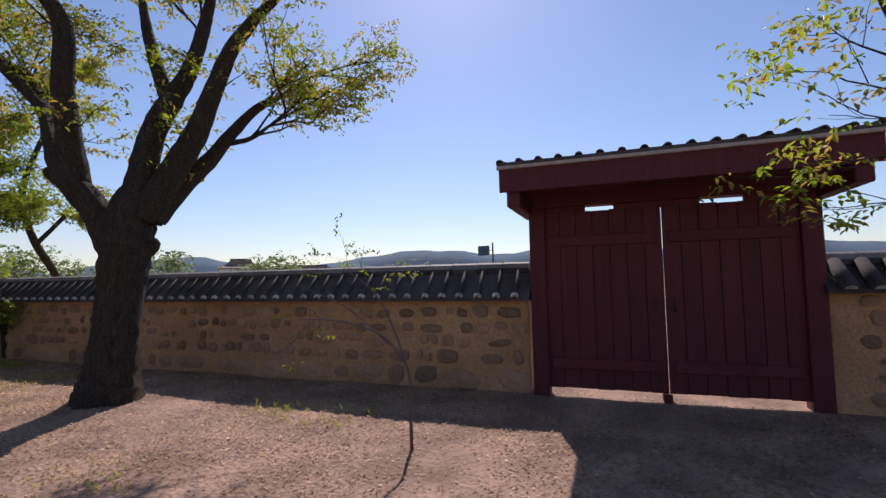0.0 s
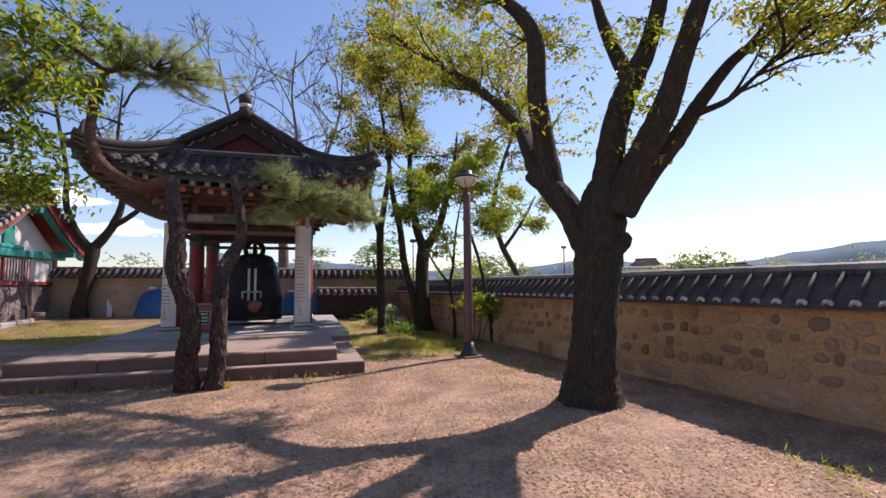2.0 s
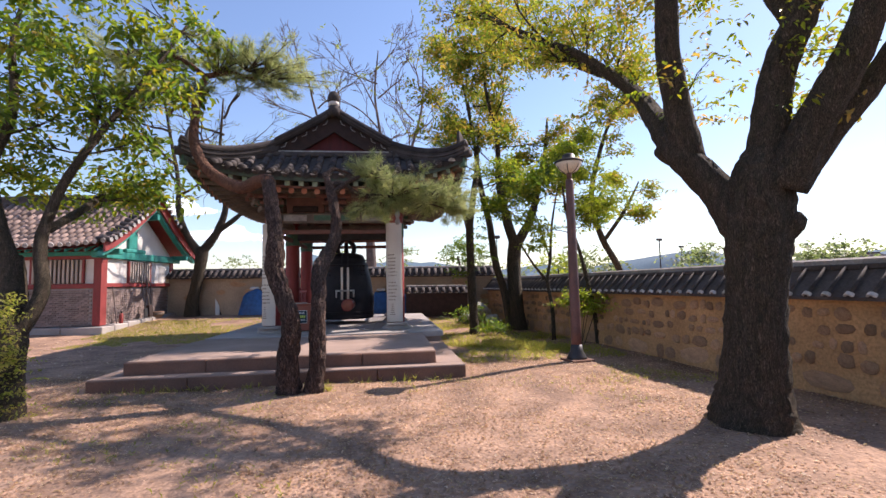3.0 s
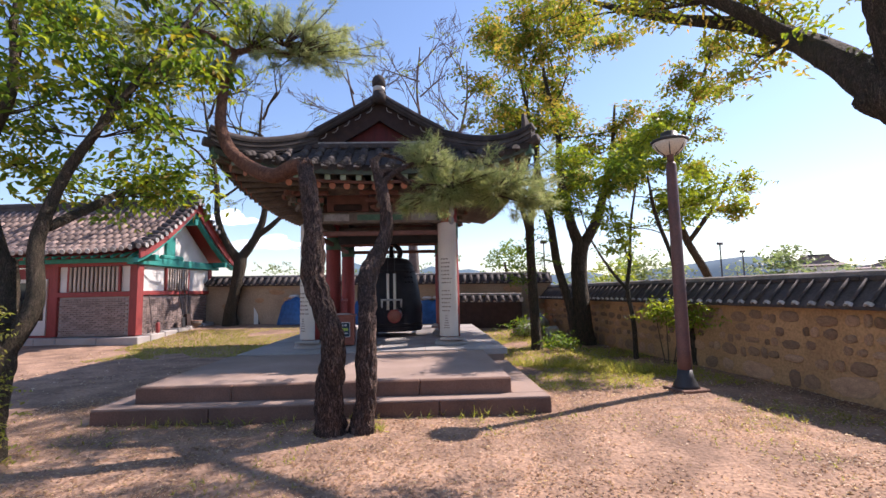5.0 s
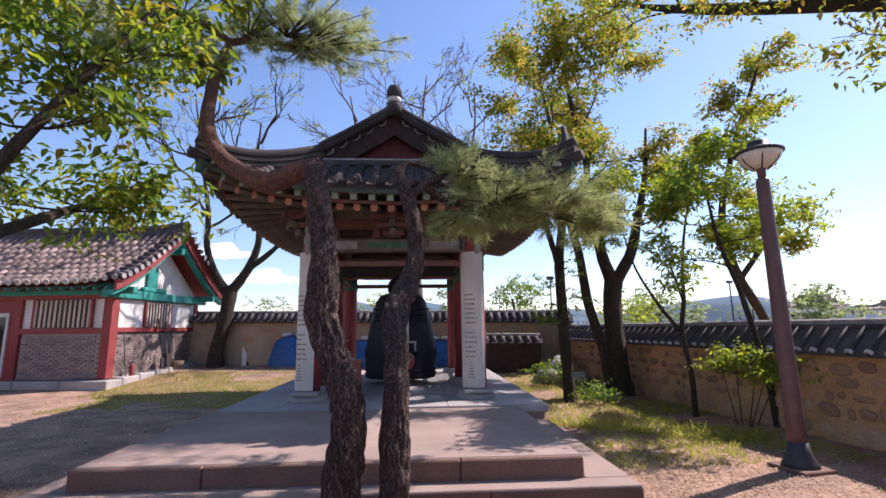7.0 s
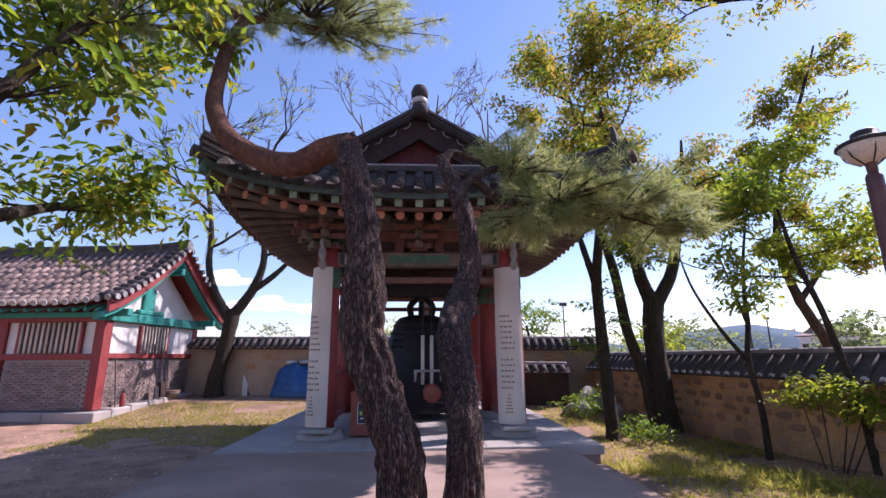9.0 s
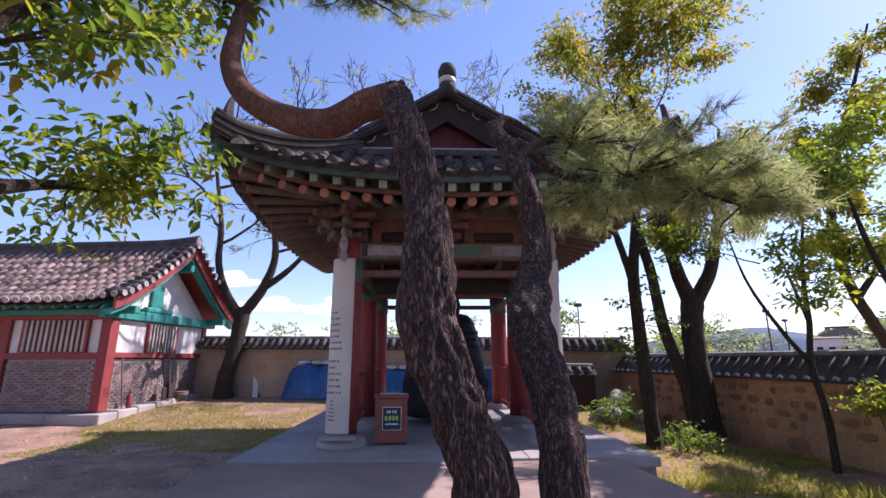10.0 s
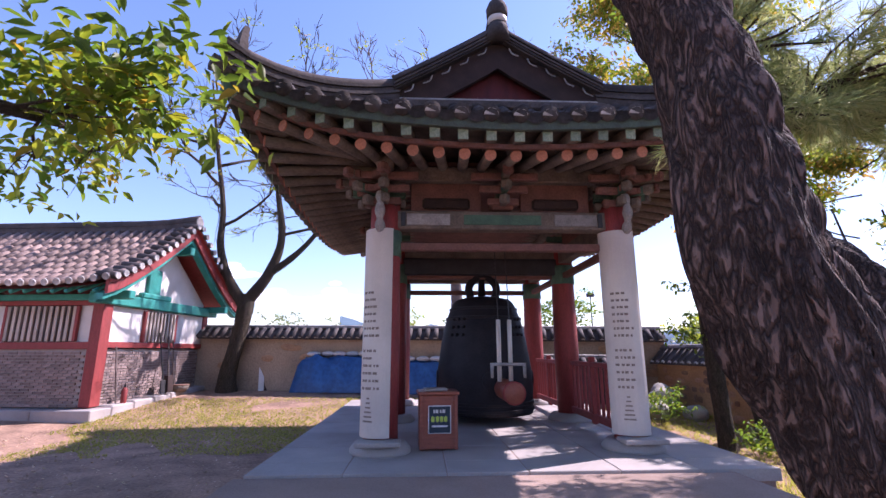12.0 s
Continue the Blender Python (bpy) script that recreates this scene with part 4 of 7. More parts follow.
# ---- terrace, steps and slab ----
def terrace():
    root = thing("terrace", Matrix.Identity(4), "broad stone terrace with two low steps", "terrace", kind="structure")
    rnd = random.Random(4)

    def run(x0, x1, y0, y1, z0, z1, n, name, material):
        for i in range(n):
            a, b = x0 + (x1 - x0) * i / n, x0 + (x1 - x0) * (i + 1) / n
            part(name, boxed(((a + b) / 2, (y0 + y1) / 2, (z0 + z1) / 2), (b - a - 0.006, y1 - y0, z1 - z0), 0, 0.014), material, root)
    run(-4.60, 1.10, 9.77, 10.30, -0.2, 0.18, 4, "step_block", M_STEP)
    for x0, x1 in ((-4.60, -4.25), (0.66, 1.10)):
        part("step_block", boxed(((x0 + x1) / 2, 11.63, -0.01), (x1 - x0, 2.65, 0.38), 0, 0.012), M_STEP, root)
    # Thin paler skins paint sunlight onto the low step's tops.
    part("tread", boxed((-1.75, 9.905, 0.183), (5.68, 0.25, 0.03), 0, 0.008), M_TERRACE, root, "low step tread made paler for the sunlight on it")
    for x0, x1 in ((-4.59, -4.23), (0.65, 1.09)):
        part("tread", boxed(((x0 + x1) / 2, 11.48, 0.183), (x1 - x0, 2.88, 0.03), 0, 0.008), M_TERRACE, root)
    run(-4.22, 0.64, 10.03, 10.11, -0.15, 0.393, 4, "upper_step_block", M_STEP)
    part("terrace_top", boxed((-1.79, 11.55, 0.145), (4.86, 2.87, 0.5), 0, 0.01), M_TERRACE, root, "smooth worn concrete terrace surface")
    # slab of granite pavers
    part("slab_core", boxed((-1.52, 16.43, 0.10), (5.16, 6.8, 0.63), 0, 0.0), M_TERRACE, root)
    xs = [-4.13, -3.2, -2.2, -1.4, -0.5, 0.3, 1.12]
    ys = [13.0, 13.5, 14.3, 15.3, 16.3, 17.3, 18.3, 19.0, 19.86]
    for xa, xb in zip(xs, xs[1:]):
        for ya, yb in zip(ys, ys[1:]):
            part("paver", boxed(((xa + xb) / 2, (ya + yb) / 2, 0.36 + rnd.uniform(-0.002, 0.002)), (xb - xa - 0.008, yb - ya - 0.008, 0.12), 0, 0.006), M_GRANITE, root)


terrace()


# ---- bell, striker, box ----
def bell():
    b = thing("temple_bell", Matrix.Translation((PX + 0.05, PY, 0)), "large dark bronze temple bell hanging in the pavilion", "bell")
    prof = [(0.70, 0.56), (0.80, 0.56), (0.81, 0.62), (0.80, 0.72), (0.82, 0.95), (0.80, 1.25), (0.735, 1.7), (0.645, 2.1), (0.555, 2.32), (0.535, 2.36), (0.47, 2.43), (0.28, 2.48), (0.02, 2.50)]
    part("bell_body", lathe(bmesh.new(), prof, 40), M_BRONZE, b, "", True)
    for z, r in ((0.64, 0.815), (0.74, 0.812), (2.10, 0.65), (2.26, 0.585)):
        part("relief_band", lathe(bmesh.new(), [(r - 0.02, z - 0.03), (r + 0.012, z - 0.02), (r + 0.012, z + 0.02), (r - 0.02, z + 0.03)], 40), M_BRONZE, b)
    for k in range(4):
        a = math.pi / 4 + k * math.pi / 2
        boss = mesh_of(lathe(bmesh.new(), [(0.001, 0.03), (0.018, 0.024), (0.028, 0.008), (0.03, -0.01)], 8), "boss", M_BRONZE, True)
        for i in range(3):
            for j in range(3):
                aa, z = a + (i - 1) * 0.16, 1.82 + 0.13 * j
                r = 0.74 - (z - 1.7) * 0.21
                share("boss", boss, Matrix.Translation((r * math.cos(aa), r * math.sin(aa), z)) @ Matrix.Rotation(aa, 4, "Z") @ Matrix.Rotation(math.pi / 2, 4, "Y"), b)
        bm = bmesh.new()
        aa = a + math.pi / 4
        bmesh.ops.create_cone(bm, cap_ends=True, segments=18, radius1=0.15, radius2=0.14, depth=0.03, matrix=Matrix.Translation((0.805 * math.cos(aa), 0.805 * math.sin(aa), 1.1)) @ Matrix.Rotation(aa, 4, "Z") @ Matrix.Rotation(math.pi / 2, 4, "Y"))
        part("strike_disc", bm, M_BRONZE, b)
    bm = tube(bmesh.new(), spline([(-0.22, 0, 2.48), (-0.24, 0, 2.68), (-0.08, 0, 2.86), (0.08, 0, 2.86), (0.24, 0, 2.68), (0.22, 0, 2.48)], 5), [0.07] * 26, 10)
    part("dragon_loop", bm, M_BRONZE, b, "arched bronze hanging loop", True)
    part("sound_tube", lathe(bmesh.new(), [(0.07, 2.48), (0.06, 2.8), (0.09, 2.84)], 12, (0, 0.14, 0)), M_BRONZE, b, "", True)
    part("hanging_pin", tube(bmesh.new(), [(-0.16, 0, 2.80), (-0.16, 0, 3.05)], [0.03, 0.03], 8), M_DARK, b)
    part("hanging_pin", tube(bmesh.new(), [(0.16, 0, 2.80), (0.16, 0, 3.05)], [0.03, 0.03], 8), M_DARK, b)


bell()


def striker():
    s = thing("bell_striker", Matrix.Translation((-1.08, 0, 0)), "wooden log striker hung on pale ropes beside the bell", "bell striker")
    part("log", lathe(bmesh.new(), [(0.13, 0), (0.15, 0.03), (0.15, 0.85), (0.13, 0.9)], 18), M_BOX, s, "reddish wooden log", True).matrix_basis = Matrix.Translation((-0.12, 14.65, 1.0)) @ Matrix.Rotation(-math.pi / 2, 4, "X")
    part("end_ring", lathe(bmesh.new(), [(0.147, 0.02), (0.158, 0.03), (0.158, 0.07), (0.147, 0.08)], 18), M_RED, s, "red painted iron rim", True).matrix_basis = Matrix.Translation((-0.12, 14.64, 1.0)) @ Matrix.Rotation(-math.pi / 2, 4, "X")
    for x in (-0.28, -0.12):
        part("rope", tube(bmesh.new(), [(x, 14.9, 1.14), (x, 14.9, 2.0)], [0.032, 0.032], 8), M_PANEL, s, "thick pale rope", True)
        part("chain", tube(bmesh.new(), [(x, 14.9, 2.0), (x, 15.1, 3.1)], [0.008, 0.008], 5), M_DARK, s)
    part("handle_bar", tube(bmesh.new(), [(-0.42, 14.72, 1.38), (0.05, 14.72, 1.38)], [0.022, 0.022], 8), M_TILE_END, s, "pale handle bar", True)
    for x in (-0.41, 0.04):
        part("grip", tube(bmesh.new(), [(x, 14.72, 1.40), (x, 14.72, 1.2)], [0.026, 0.02], 8), M_TILE_END, s, "", True)


striker()


def donation_box():
    d = thing("donation_box", pose(-2.26, 14.14, 0.42, 0, 0, 3) @ Matrix.Scale(1.08, 4), "small reddish varnished wooden donation box with a navy sign", "box")
    part("box_body", boxed((0, 0, 0.30), (0.42, 0.34, 0.56), 0, 0.01), M_BOX, d)
    part("lid", boxed((0, 0, 0.60), (0.46, 0.38, 0.04), 0, 0.01), M_BOX, d)
    part("tray", boxed((-0.02, 0, 0.632), (0.26, 0.2, 0.024), 0, 0.006), M_GRANITE, d, "pale tray on the lid")
    for x in (-0.19, 0.19):
        part("corner_stile", boxed((x, -0.175, 0.3), (0.04, 0.02, 0.56), 0, 0.004), M_BOX, d)
    sg = part("sign", boxed((0.01, -0.185, 0.33), (0.25, 0.014, 0.29), 0, 0.003), M_WHITEPAINT, d, "white-edged sign")
    part("sign_face", boxed((0.01, -0.195, 0.33), (0.23, 0.008, 0.27), 0, 0.002), M_NAVY, sg, "navy sign face")
    bm = bmesh.new()
    for x, w in ((-0.05, 0.018), (-0.02, 0.03), (0.02, 0.018), (0.055, 0.03)):
        box(bm, (x, -0.201, 0.415), (w, 0.004, 0.035))
    part("lettering", bm, M_WHITEPAINT, sg, "white lettering")
    bm = bmesh.new()
    for x in (-0.065, -0.015, 0.03, 0.075):
        box(bm, (x, -0.201, 0.335), (0.036, 0.004, 0.05))
        box(bm, (x, -0.201, 0.335), (0.012, 0.005, 0.062))
    part("lettering", bm, M_LIMEPAINT, sg, "lime green lettering")
    bm = bmesh.new()
    box(bm, (0.01, -0.201, 0.262), (0.17, 0.004, 0.018))
    part("lettering", bm, M_WHITEPAINT, sg, "small white line")


donation_box()


# ---- red-timbered hall ----
def hall():
    rot = radians(-5.5)
    h = thing("hall", Matrix.Translation((-9.97, 19.45, 0.0)) @ Matrix.Rotation(rot, 4, "Z"), "small red-timbered hall of grey brick and white plaster, tiled roof", "building")
    D, W = 4.2, 8.0
    zf = 0.34
    z1, z2, z3 = 1.62, 1.78, 2.62
    # footing stones
    rnd = random.Random(2)
    x = 0.45
    while x > -W:
        w = rnd.uniform(0.7, 1.4)
        part("footing_stone", boxed((x - w / 2, -0.12, 0.12), (w - 0.01, 0.62, 0.40), 0, 0.02), M_GRANITE, h)
        x -= w
    y = 0.2
    while y < D + 0.4:
        w = rnd.uniform(0.5, 0.9)
        part("footing_stone", boxed((0.16, y + w / 2, 0.14 + 0.05 * y), (0.55, w - 0.01, 0.42), rnd.uniform(-0.03, 0.03), 0.03), M_GRANITE, h)
        y += w
    # brick panels: bed and single bricks
    def panel(x0, y0, x1, y1, nx, ny, za, zb, seed, single):
        L = math.hypot(x1 - x0, y1 - y0)
        ang = math.atan2(y1 - y0, x1 - x0)
        m = Matrix.Translation((x0, y0, 0)) @ Matrix.Rotation(ang, 4, "Z")
        wall = part("brick_panel", boxed((L / 2, 0.09, (za + zb) / 2), (L, 0.14, zb - za), 0, 0), M_JOINT, h, "pale mortar bed")
        wall.matrix_basis = m
        bw, bh = 0.215, 0.068
        r = random.Random(seed)
        rows = int((zb - za) / bh)
        spots = []
        for j in range(rows):
            off = (j % 2) * bw / 2
            k = int((L - off) / bw)
            for i in range(k):
                spots.append((off + (i + 0.5) * bw, za + (j + 0.5) * bh))
        brick = mesh_of(boxed((0, 0, 0), (bw - 0.014, 0.05, bh - 0.018), 0, 0.004), "brick", M_BRICK)
        rest = bmesh.new()
        for i, (bx, bz) in enumerate(spots):
            dy = r.uniform(-0.004, 0.004)
            if i < single:
                share("brick", brick, Matrix.Translation((bx, 0.005 + dy, bz)), wall)
            else:
                box(rest, (bx, 0.005 + dy, bz), (bw - 0.014, 0.05, bh - 0.018))
        tagged(part("brickwork", rest, M_BRICK, wall), kind="stuff")
        return wall

    panel(-2.55, -0.06, -0.14, -0.06, 0, -1, zf, z1, 1, 150)
    panel(0.06, 0.14, 0.06, D - 0.1, 1, 0, zf, z1, 2, 150)
    # posts
    for px, py in ((0, 0), (-2.7, 0), (-4.6, 0), (-7.0, 0), (0, D), (-7.9, 0)):
        part("post", boxed((px, py, (zf + 2.95) / 2), (0.24, 0.24, 2.95 - zf), 0, 0.012), M_RED, h, "red painted square post")
    part("corner_board", boxed((0.13, 0.02, 1.55), (0.05, 0.3, 2.4), 0, 0.006), M_RED, h)
    # rails
    part("rail", boxed((-1.35, -0.05, 1.70), (2.5, 0.14, 0.16), 0, 0.01), M_RED, h)
    part("rail", boxed((0.06, D / 2, 1.72), (0.14, D - 0.2, 0.14), 0, 0.01), M_RED, h)
    part("top_beam", boxed((-3.9, -0.02, 2.72), (8.0, 0.18, 0.2), 0, 0.01), M_RED, h)
    part("eave_beam", boxed((-3.9, -0.16, 2.80), (8.4, 0.14, 0.14), 0, 0.01), M_TEAL, h, "teal painted eave beam")
    # front upper wall with slatted window
    part("upper_wall", boxed((-1.35, 0.02, 2.20), (2.5, 0.1, 0.86), 0, 0), M_WHITE, h, "white plaster infill")
    def slat_window(cx, cy, w, zc, hh, ang, n):
        win = part("window", boxed((0, 0, 0), (w, 0.06, hh), 0, 0.004), M_BOARDS, h, "dark window with upright wooden slats")
        win.matrix_basis = Matrix.Translation((cx, cy, zc)) @ Matrix.Rotation(ang, 4, "Z")
        for sx in (-1, 1):
            part("window_frame", boxed((sx * w / 2, -0.03, 0), (0.07, 0.08, hh), 0, 0.005), M_RED, win)
        slat = mesh_of(boxed((0, 0, 0), (0.075, 0.04, hh - 0.02), 0, 0.006), "slat", M_SLAT)
        for i in range(n):
            share("slat", slat, Matrix.Translation((-w / 2 + (i + 0.5) * w / n, -0.045, 0)), win)

    slat_window(-1.35, -0.06, 1.75, 2.2, 0.82, 0, 12)
    part("upper_wall", boxed((0.03, D / 2, 2.2), (0.1, D - 0.2, 0.86), 0, 0), M_WHITE, h, "white plaster infill")
    slat_window(0.09, 2.0, 1.3, 2.2, 0.8, math.pi / 2, 9)
    # bay with a door
    part("door_bay", boxed((-3.65, 0.03, 1.45), (1.7, 0.1, 2.3), 0, 0), M_RED, h)
    dr = part("door", boxed((-3.5, -0.04, 1.32), (1.0, 0.06, 1.85), 0, 0.006), M_WHITE, h, "pale framed door with a dark pane")
    part("door_pane", boxed((-3.5, -0.075, 1.5), (0.84, 0.02, 1.25), 0, 0.003), M_GLASSDARK, dr, "dark glass")
    part("poster", boxed((-3.62, -0.09, 1.35), (0.32, 0.01, 0.42), 0, 0), M_GREEN, dr, "green notice")
    part("rear_wall", boxed((-4.0, D, 1.55), (8.0, 0.2, 2.6), 0, 0), M_WHITE, h)
    part("front_wall", boxed((-6.3, 0.03, 1.55), (3.3, 0.14, 2.5), 0, 0), M_WHITE, h)
    part("rear_wall", boxed((-8.0, D / 2, 1.55), (0.2, D, 2.6), 0, 0), M_WHITE, h)
    # gable: plaster triangle, teal beam, king post
    bm = bmesh.new()
    pr = [(-0.1, 2.85), (D + 0.1, 2.85), (D / 2, 4.55)]
    va = [bm.verts.new((0.06, yy, zz)) for yy, zz in pr]
    vb = [bm.verts.new((-0.06, yy, zz)) for yy, zz in pr]
    bm.faces.new(va), bm.faces.new(vb[::-1])
    for j in range(3):
        bm.faces.new((va[j], vb[j], vb[(j + 1) % 3], va[(j + 1) % 3]))
    bmesh.ops.recalc_face_normals(bm, faces=bm.faces)
    part("gable_wall", bm, M_WHITE, h, "white plaster gable")
    gb = part("gable_beam", boxed((0.12, D / 2, 2.78), (0.22, D + 0.9, 0.26), 0, 0.02), M_TEAL, h, "teal painted gable beam")
    part("king_post", boxed((0.10, D / 2 - 0.55, 3.3), (0.1, 0.5, 0.85), 0, 0.02), M_TEAL, h, "teal painted upright panel")
    part("bracket", boxed((0.16, D / 2 - 0.5, 2.98), (0.16, 1.2, 0.16), 0, 0.04), M_TEAL, h)
    part("purlin", boxed((0.3, -0.05, 2.86), (0.9, 0.2, 0.2), 0, 0.02), M_TEAL, h)
    part("purlin", boxed((0.3, D + 0.05, 2.86), (0.9, 0.2, 0.2), 0, 0.02), M_TEAL, h)
    part("ridge_purlin", boxed((0.3, D / 2, 4.35), (0.9, 0.2, 0.22), 0, 0.02), M_TEAL, h)
    # roof: two curved slopes, ridge along x
    yr, half = D / 2, D / 2 + 0.85
    xr, xl = 0.85, -W - 0.7
    def rz(v):
        return 2.92 + 1.95 * (1 - abs(v)) ** 1.25
    def bow(x):
        return 0.14 * max(0.0, (x + 1.0) / 1.85) ** 2
    n = 10
    for dz, name, material in ((0.0, "roof_deck", M_RED), (0.10, "tile_bed", M_TILE_OLD)):
        vv, ff = [], []
        xs = [xl + (xr - xl) * i / 20 for i in range(21)]
        for xx in xs:
            for j in range(2 * n + 1):
                v = -1 + j / n
                vv.append((xx, yr + v * half, rz(v) + dz + bow(xx)))
        w = 2 * n + 1
        for i in range(20):
            for j in range(2 * n):
                ff.append((i * w + j, i * w + w + j, i * w + w + j + 1, i * w + j + 1))
        sheet(name, vv, ff, material, h, True)
    rows = 32
    end = mesh_of(lathe(bmesh.new(), [(0.08, 0), (0.08, 0.03)], 10), "end_tile", M_LIME_PLASTER)
    for i in range(rows):
        xx = xr - 0.12 - i * 0.275
        if xx < xl:
            break
        for sgn in (-1, 1):
            bm = bmesh.new()
            for j in range(9):
                v0, v1 = sgn * (1.015 - 0.98 * j / 9), sgn * (1.015 - 0.98 * (j + 1) / 9)
                p0, p1 = Vector((xx, yr + v0 * half, rz(min(1, abs(v0))) + 0.13 + bow(xx))), Vector((xx, yr + v1 * half, rz(abs(v1)) + 0.13 + bow(xx)))
                tube(bm, [p0 - (p1 - p0) * 0.05, p1], [0.085, 0.072], 7)
            part("tile_rib", bm, M_TILE_OLD, h, "", True)
            if sgn < 0:
                share("end_tile", end, Matrix.Translation((xx, yr - 1.02 * half, rz(1) + 0.13 + bow(xx))) @ Matrix.Rotation(math.pi / 2 + 0.3, 4, "X"), h)
    line = [Vector((xl + (xr - xl) * i / 20, yr, bow(xl + (xr - xl) * i / 20))) for i in range(21)]
    rg_top = part("ridge", tube(bmesh.new(), [q + Vector((0, 0, 5.18)) for q in line], [0.11] * 21, 8), M_TILE, h, "dark stacked tile ridge", True)
    for lv in range(4):
        part("ridge_course", sweep(bmesh.new(), [q + Vector((0, 0, 4.91 + 0.075 * lv)) for q in line], 0.26 if lv % 2 else 0.23, 0.07), M_TILE, rg_top)
    part("ridge_end", lathe(bmesh.new(), [(0.16, 0), (0.17, 0.04), (0.12, 0.06)], 12), M_TILE_END, h, "pale ridge-end tile").matrix_basis = Matrix.Translation((xr - 0.02, yr, 5.2)) @ Matrix.Rotation(math.pi / 2, 4, "Y")
    for sgn in (-1, 1):
        line = [Vector((xr - 0.12, yr + sgn * j / 8 * half, rz(j / 8) - 0.10 + bow(xr))) for j in range(9)]
        bm = sweep(bmesh.new(), line, 0.07, 0.32)
        bg = sweep(bmesh.new(), [q + Vector((-0.14, 0, -0.22)) for q in line], 0.18, 0.14)
        part("bargeboard", bm, M_RED, h, "red painted bargeboard")
        part("verge_rafter", bg, M_TEAL, h, "teal painted verge rafter")
        vt = mesh_of(tube(bmesh.new(), [(-0.34, 0, 0), (0.14, 0, 0)], [0.07, 0.08], 8), "verge_tile", M_TILE, True)
        for j in range(13):
            v = 0.04 + 0.95 * j / 12
            share("verge_tile", vt, Matrix.Translation((xr - 0.06, yr + sgn * v * half, rz(v) + 0.14 + bow(xr))) @ Matrix.Rotation(0.12, 4, "Y"), h)
            share("end_tile", end, Matrix.Translation((xr + 0.06, yr + sgn * v * half, rz(v) + 0.13 + bow(xr))) @ Matrix.Rotation(math.pi / 2, 4, "Y"), h)
    raf = mesh_of(tube(bmesh.new(), [(0, -half * 0.98, 2.86), (0, -half * 0.4, 3.75)], [0.05, 0.06], 8), "rafter", M_TEAL, True)
    for i in range(26):
        share("rafter", raf, Matrix.Translation((0.4 - 0.32 * i, yr, 0)), h)
    part("corner_ornament", lathe(bmesh.new(), [(0.16, 0), (0.2, 0.05), (0.17, 0.14), (0.08, 0.22)], 12), M_TILE, h, "dark curled corner tile", True).matrix_basis = Matrix.Translation((xr - 0.3, yr - half * 0.93, 3.16))
    return h


hall()
HM = Matrix.Translation((-9.97, 19.45, 0.0)) @ Matrix.Rotation(radians(-5.5), 4, "Z")


# ---- trees ----
def limb(pts, n=5, seed=0, rough=0.07, seg=10):
    """A limb through rows of x, y, z, radius."""
    s = spline(pts, n)
    if seg > 11:
        return bark_tube([p[:3] for p in s], [max(0.004, p[3]) for p in s], seg, rough * 2.2, seed)
    return tube(bmesh.new(), [p[:3] for p in s], [max(0.004, p[3]) for p in s], seg, rough, True, seed)


def grow(bm_list, start, way, length, radius, depth, rnd, tips, spread=0.6, up=0.1, fine=0.0):
    """Forking twigs; the ends go to tips."""
    p, d = Vector(start), Vector(way).normalized()
    pts, k = [(*p, radius)], 4
    for i in range(k):
        d = (d + Vector((rnd.uniform(-1, 1), rnd.uniform(-1, 1), rnd.uniform(-1, 1) + up)) * 0.22).normalized()
        p = p + d * length / k
        pts.append((*p, radius * (1 - 0.45 * (i + 1) / k)))
        if depth <= 1:
            tips.append(tuple(p))
    bm_list.append(pts)
    if depth > 0:
        for i in range(rnd.choice((2, 3))):
            q = Vector(pts[rnd.choice((2, 3, 4))][:3])
            w = (d + Vector((rnd.uniform(-1, 1), rnd.uniform(-1, 1), rnd.uniform(-0.7, 0.9))) * spread).normalized()
            grow(bm_list, q, w, length * rnd.uniform(0.55, 0.8), max(fine, radius * 0.5), depth - 1, rnd, tips, spread, up, fine)


def tree(name, limbs, twigs, leaves, bark, label, seed, category="tree", twig_mat=None, fine=0.0):
    """limbs: lists of rows x, y, z, r, the first the trunk. twigs: (start, way, length, radius, depth).
    leaves: (material, count, size, spread) hung on the twig tips."""
    x, y = limbs[0][0][0], limbs[0][0][1]
    t = thing(name, Matrix.Identity(4), label, category)
    rnd = random.Random(seed)
    for i, pts in enumerate(limbs):
        part("trunk" if i == 0 else "limb", limb(pts, 12 if i == 0 else 7, seed + i, 0.05, 32 if i == 0 else 12), bark, t, "", True)
    tips, rows = [], []
    for st, w, ln, r, dp in twigs:
        grow(rows, st, w, ln, r, dp, rnd, tips, 0.6, 0.1, fine)
    bm = bmesh.new()
    for pts in rows:
        tube(bm, [p[:3] for p in pts], [p[3] for p in pts], 5)
    if rows:
        tagged(part("twig_growth", bm, twig_mat or bark, t, "", True), kind="stuff")
    for k, (material, count, size, spread) in enumerate(leaves):
        pick = [p for j, p in enumerate(tips) if j % len(leaves) == k] or tips
        tagged(leaf_cloud("crown", pick, (spread, spread, spread * 0.7), count, size, material, t, seed + k), kind="stuff")
    return t, tips


# the old spreading tree by the wall
BT, BR, BF = Vector((3.70, 6.60, 0)), Vector((0.676, -0.737, 0)), Vector((0.737, 0.676, 0))


def bt(u, z, f, r):
    p = BT + BR * u + BF * f
    return (p.x, p.y, z, r)


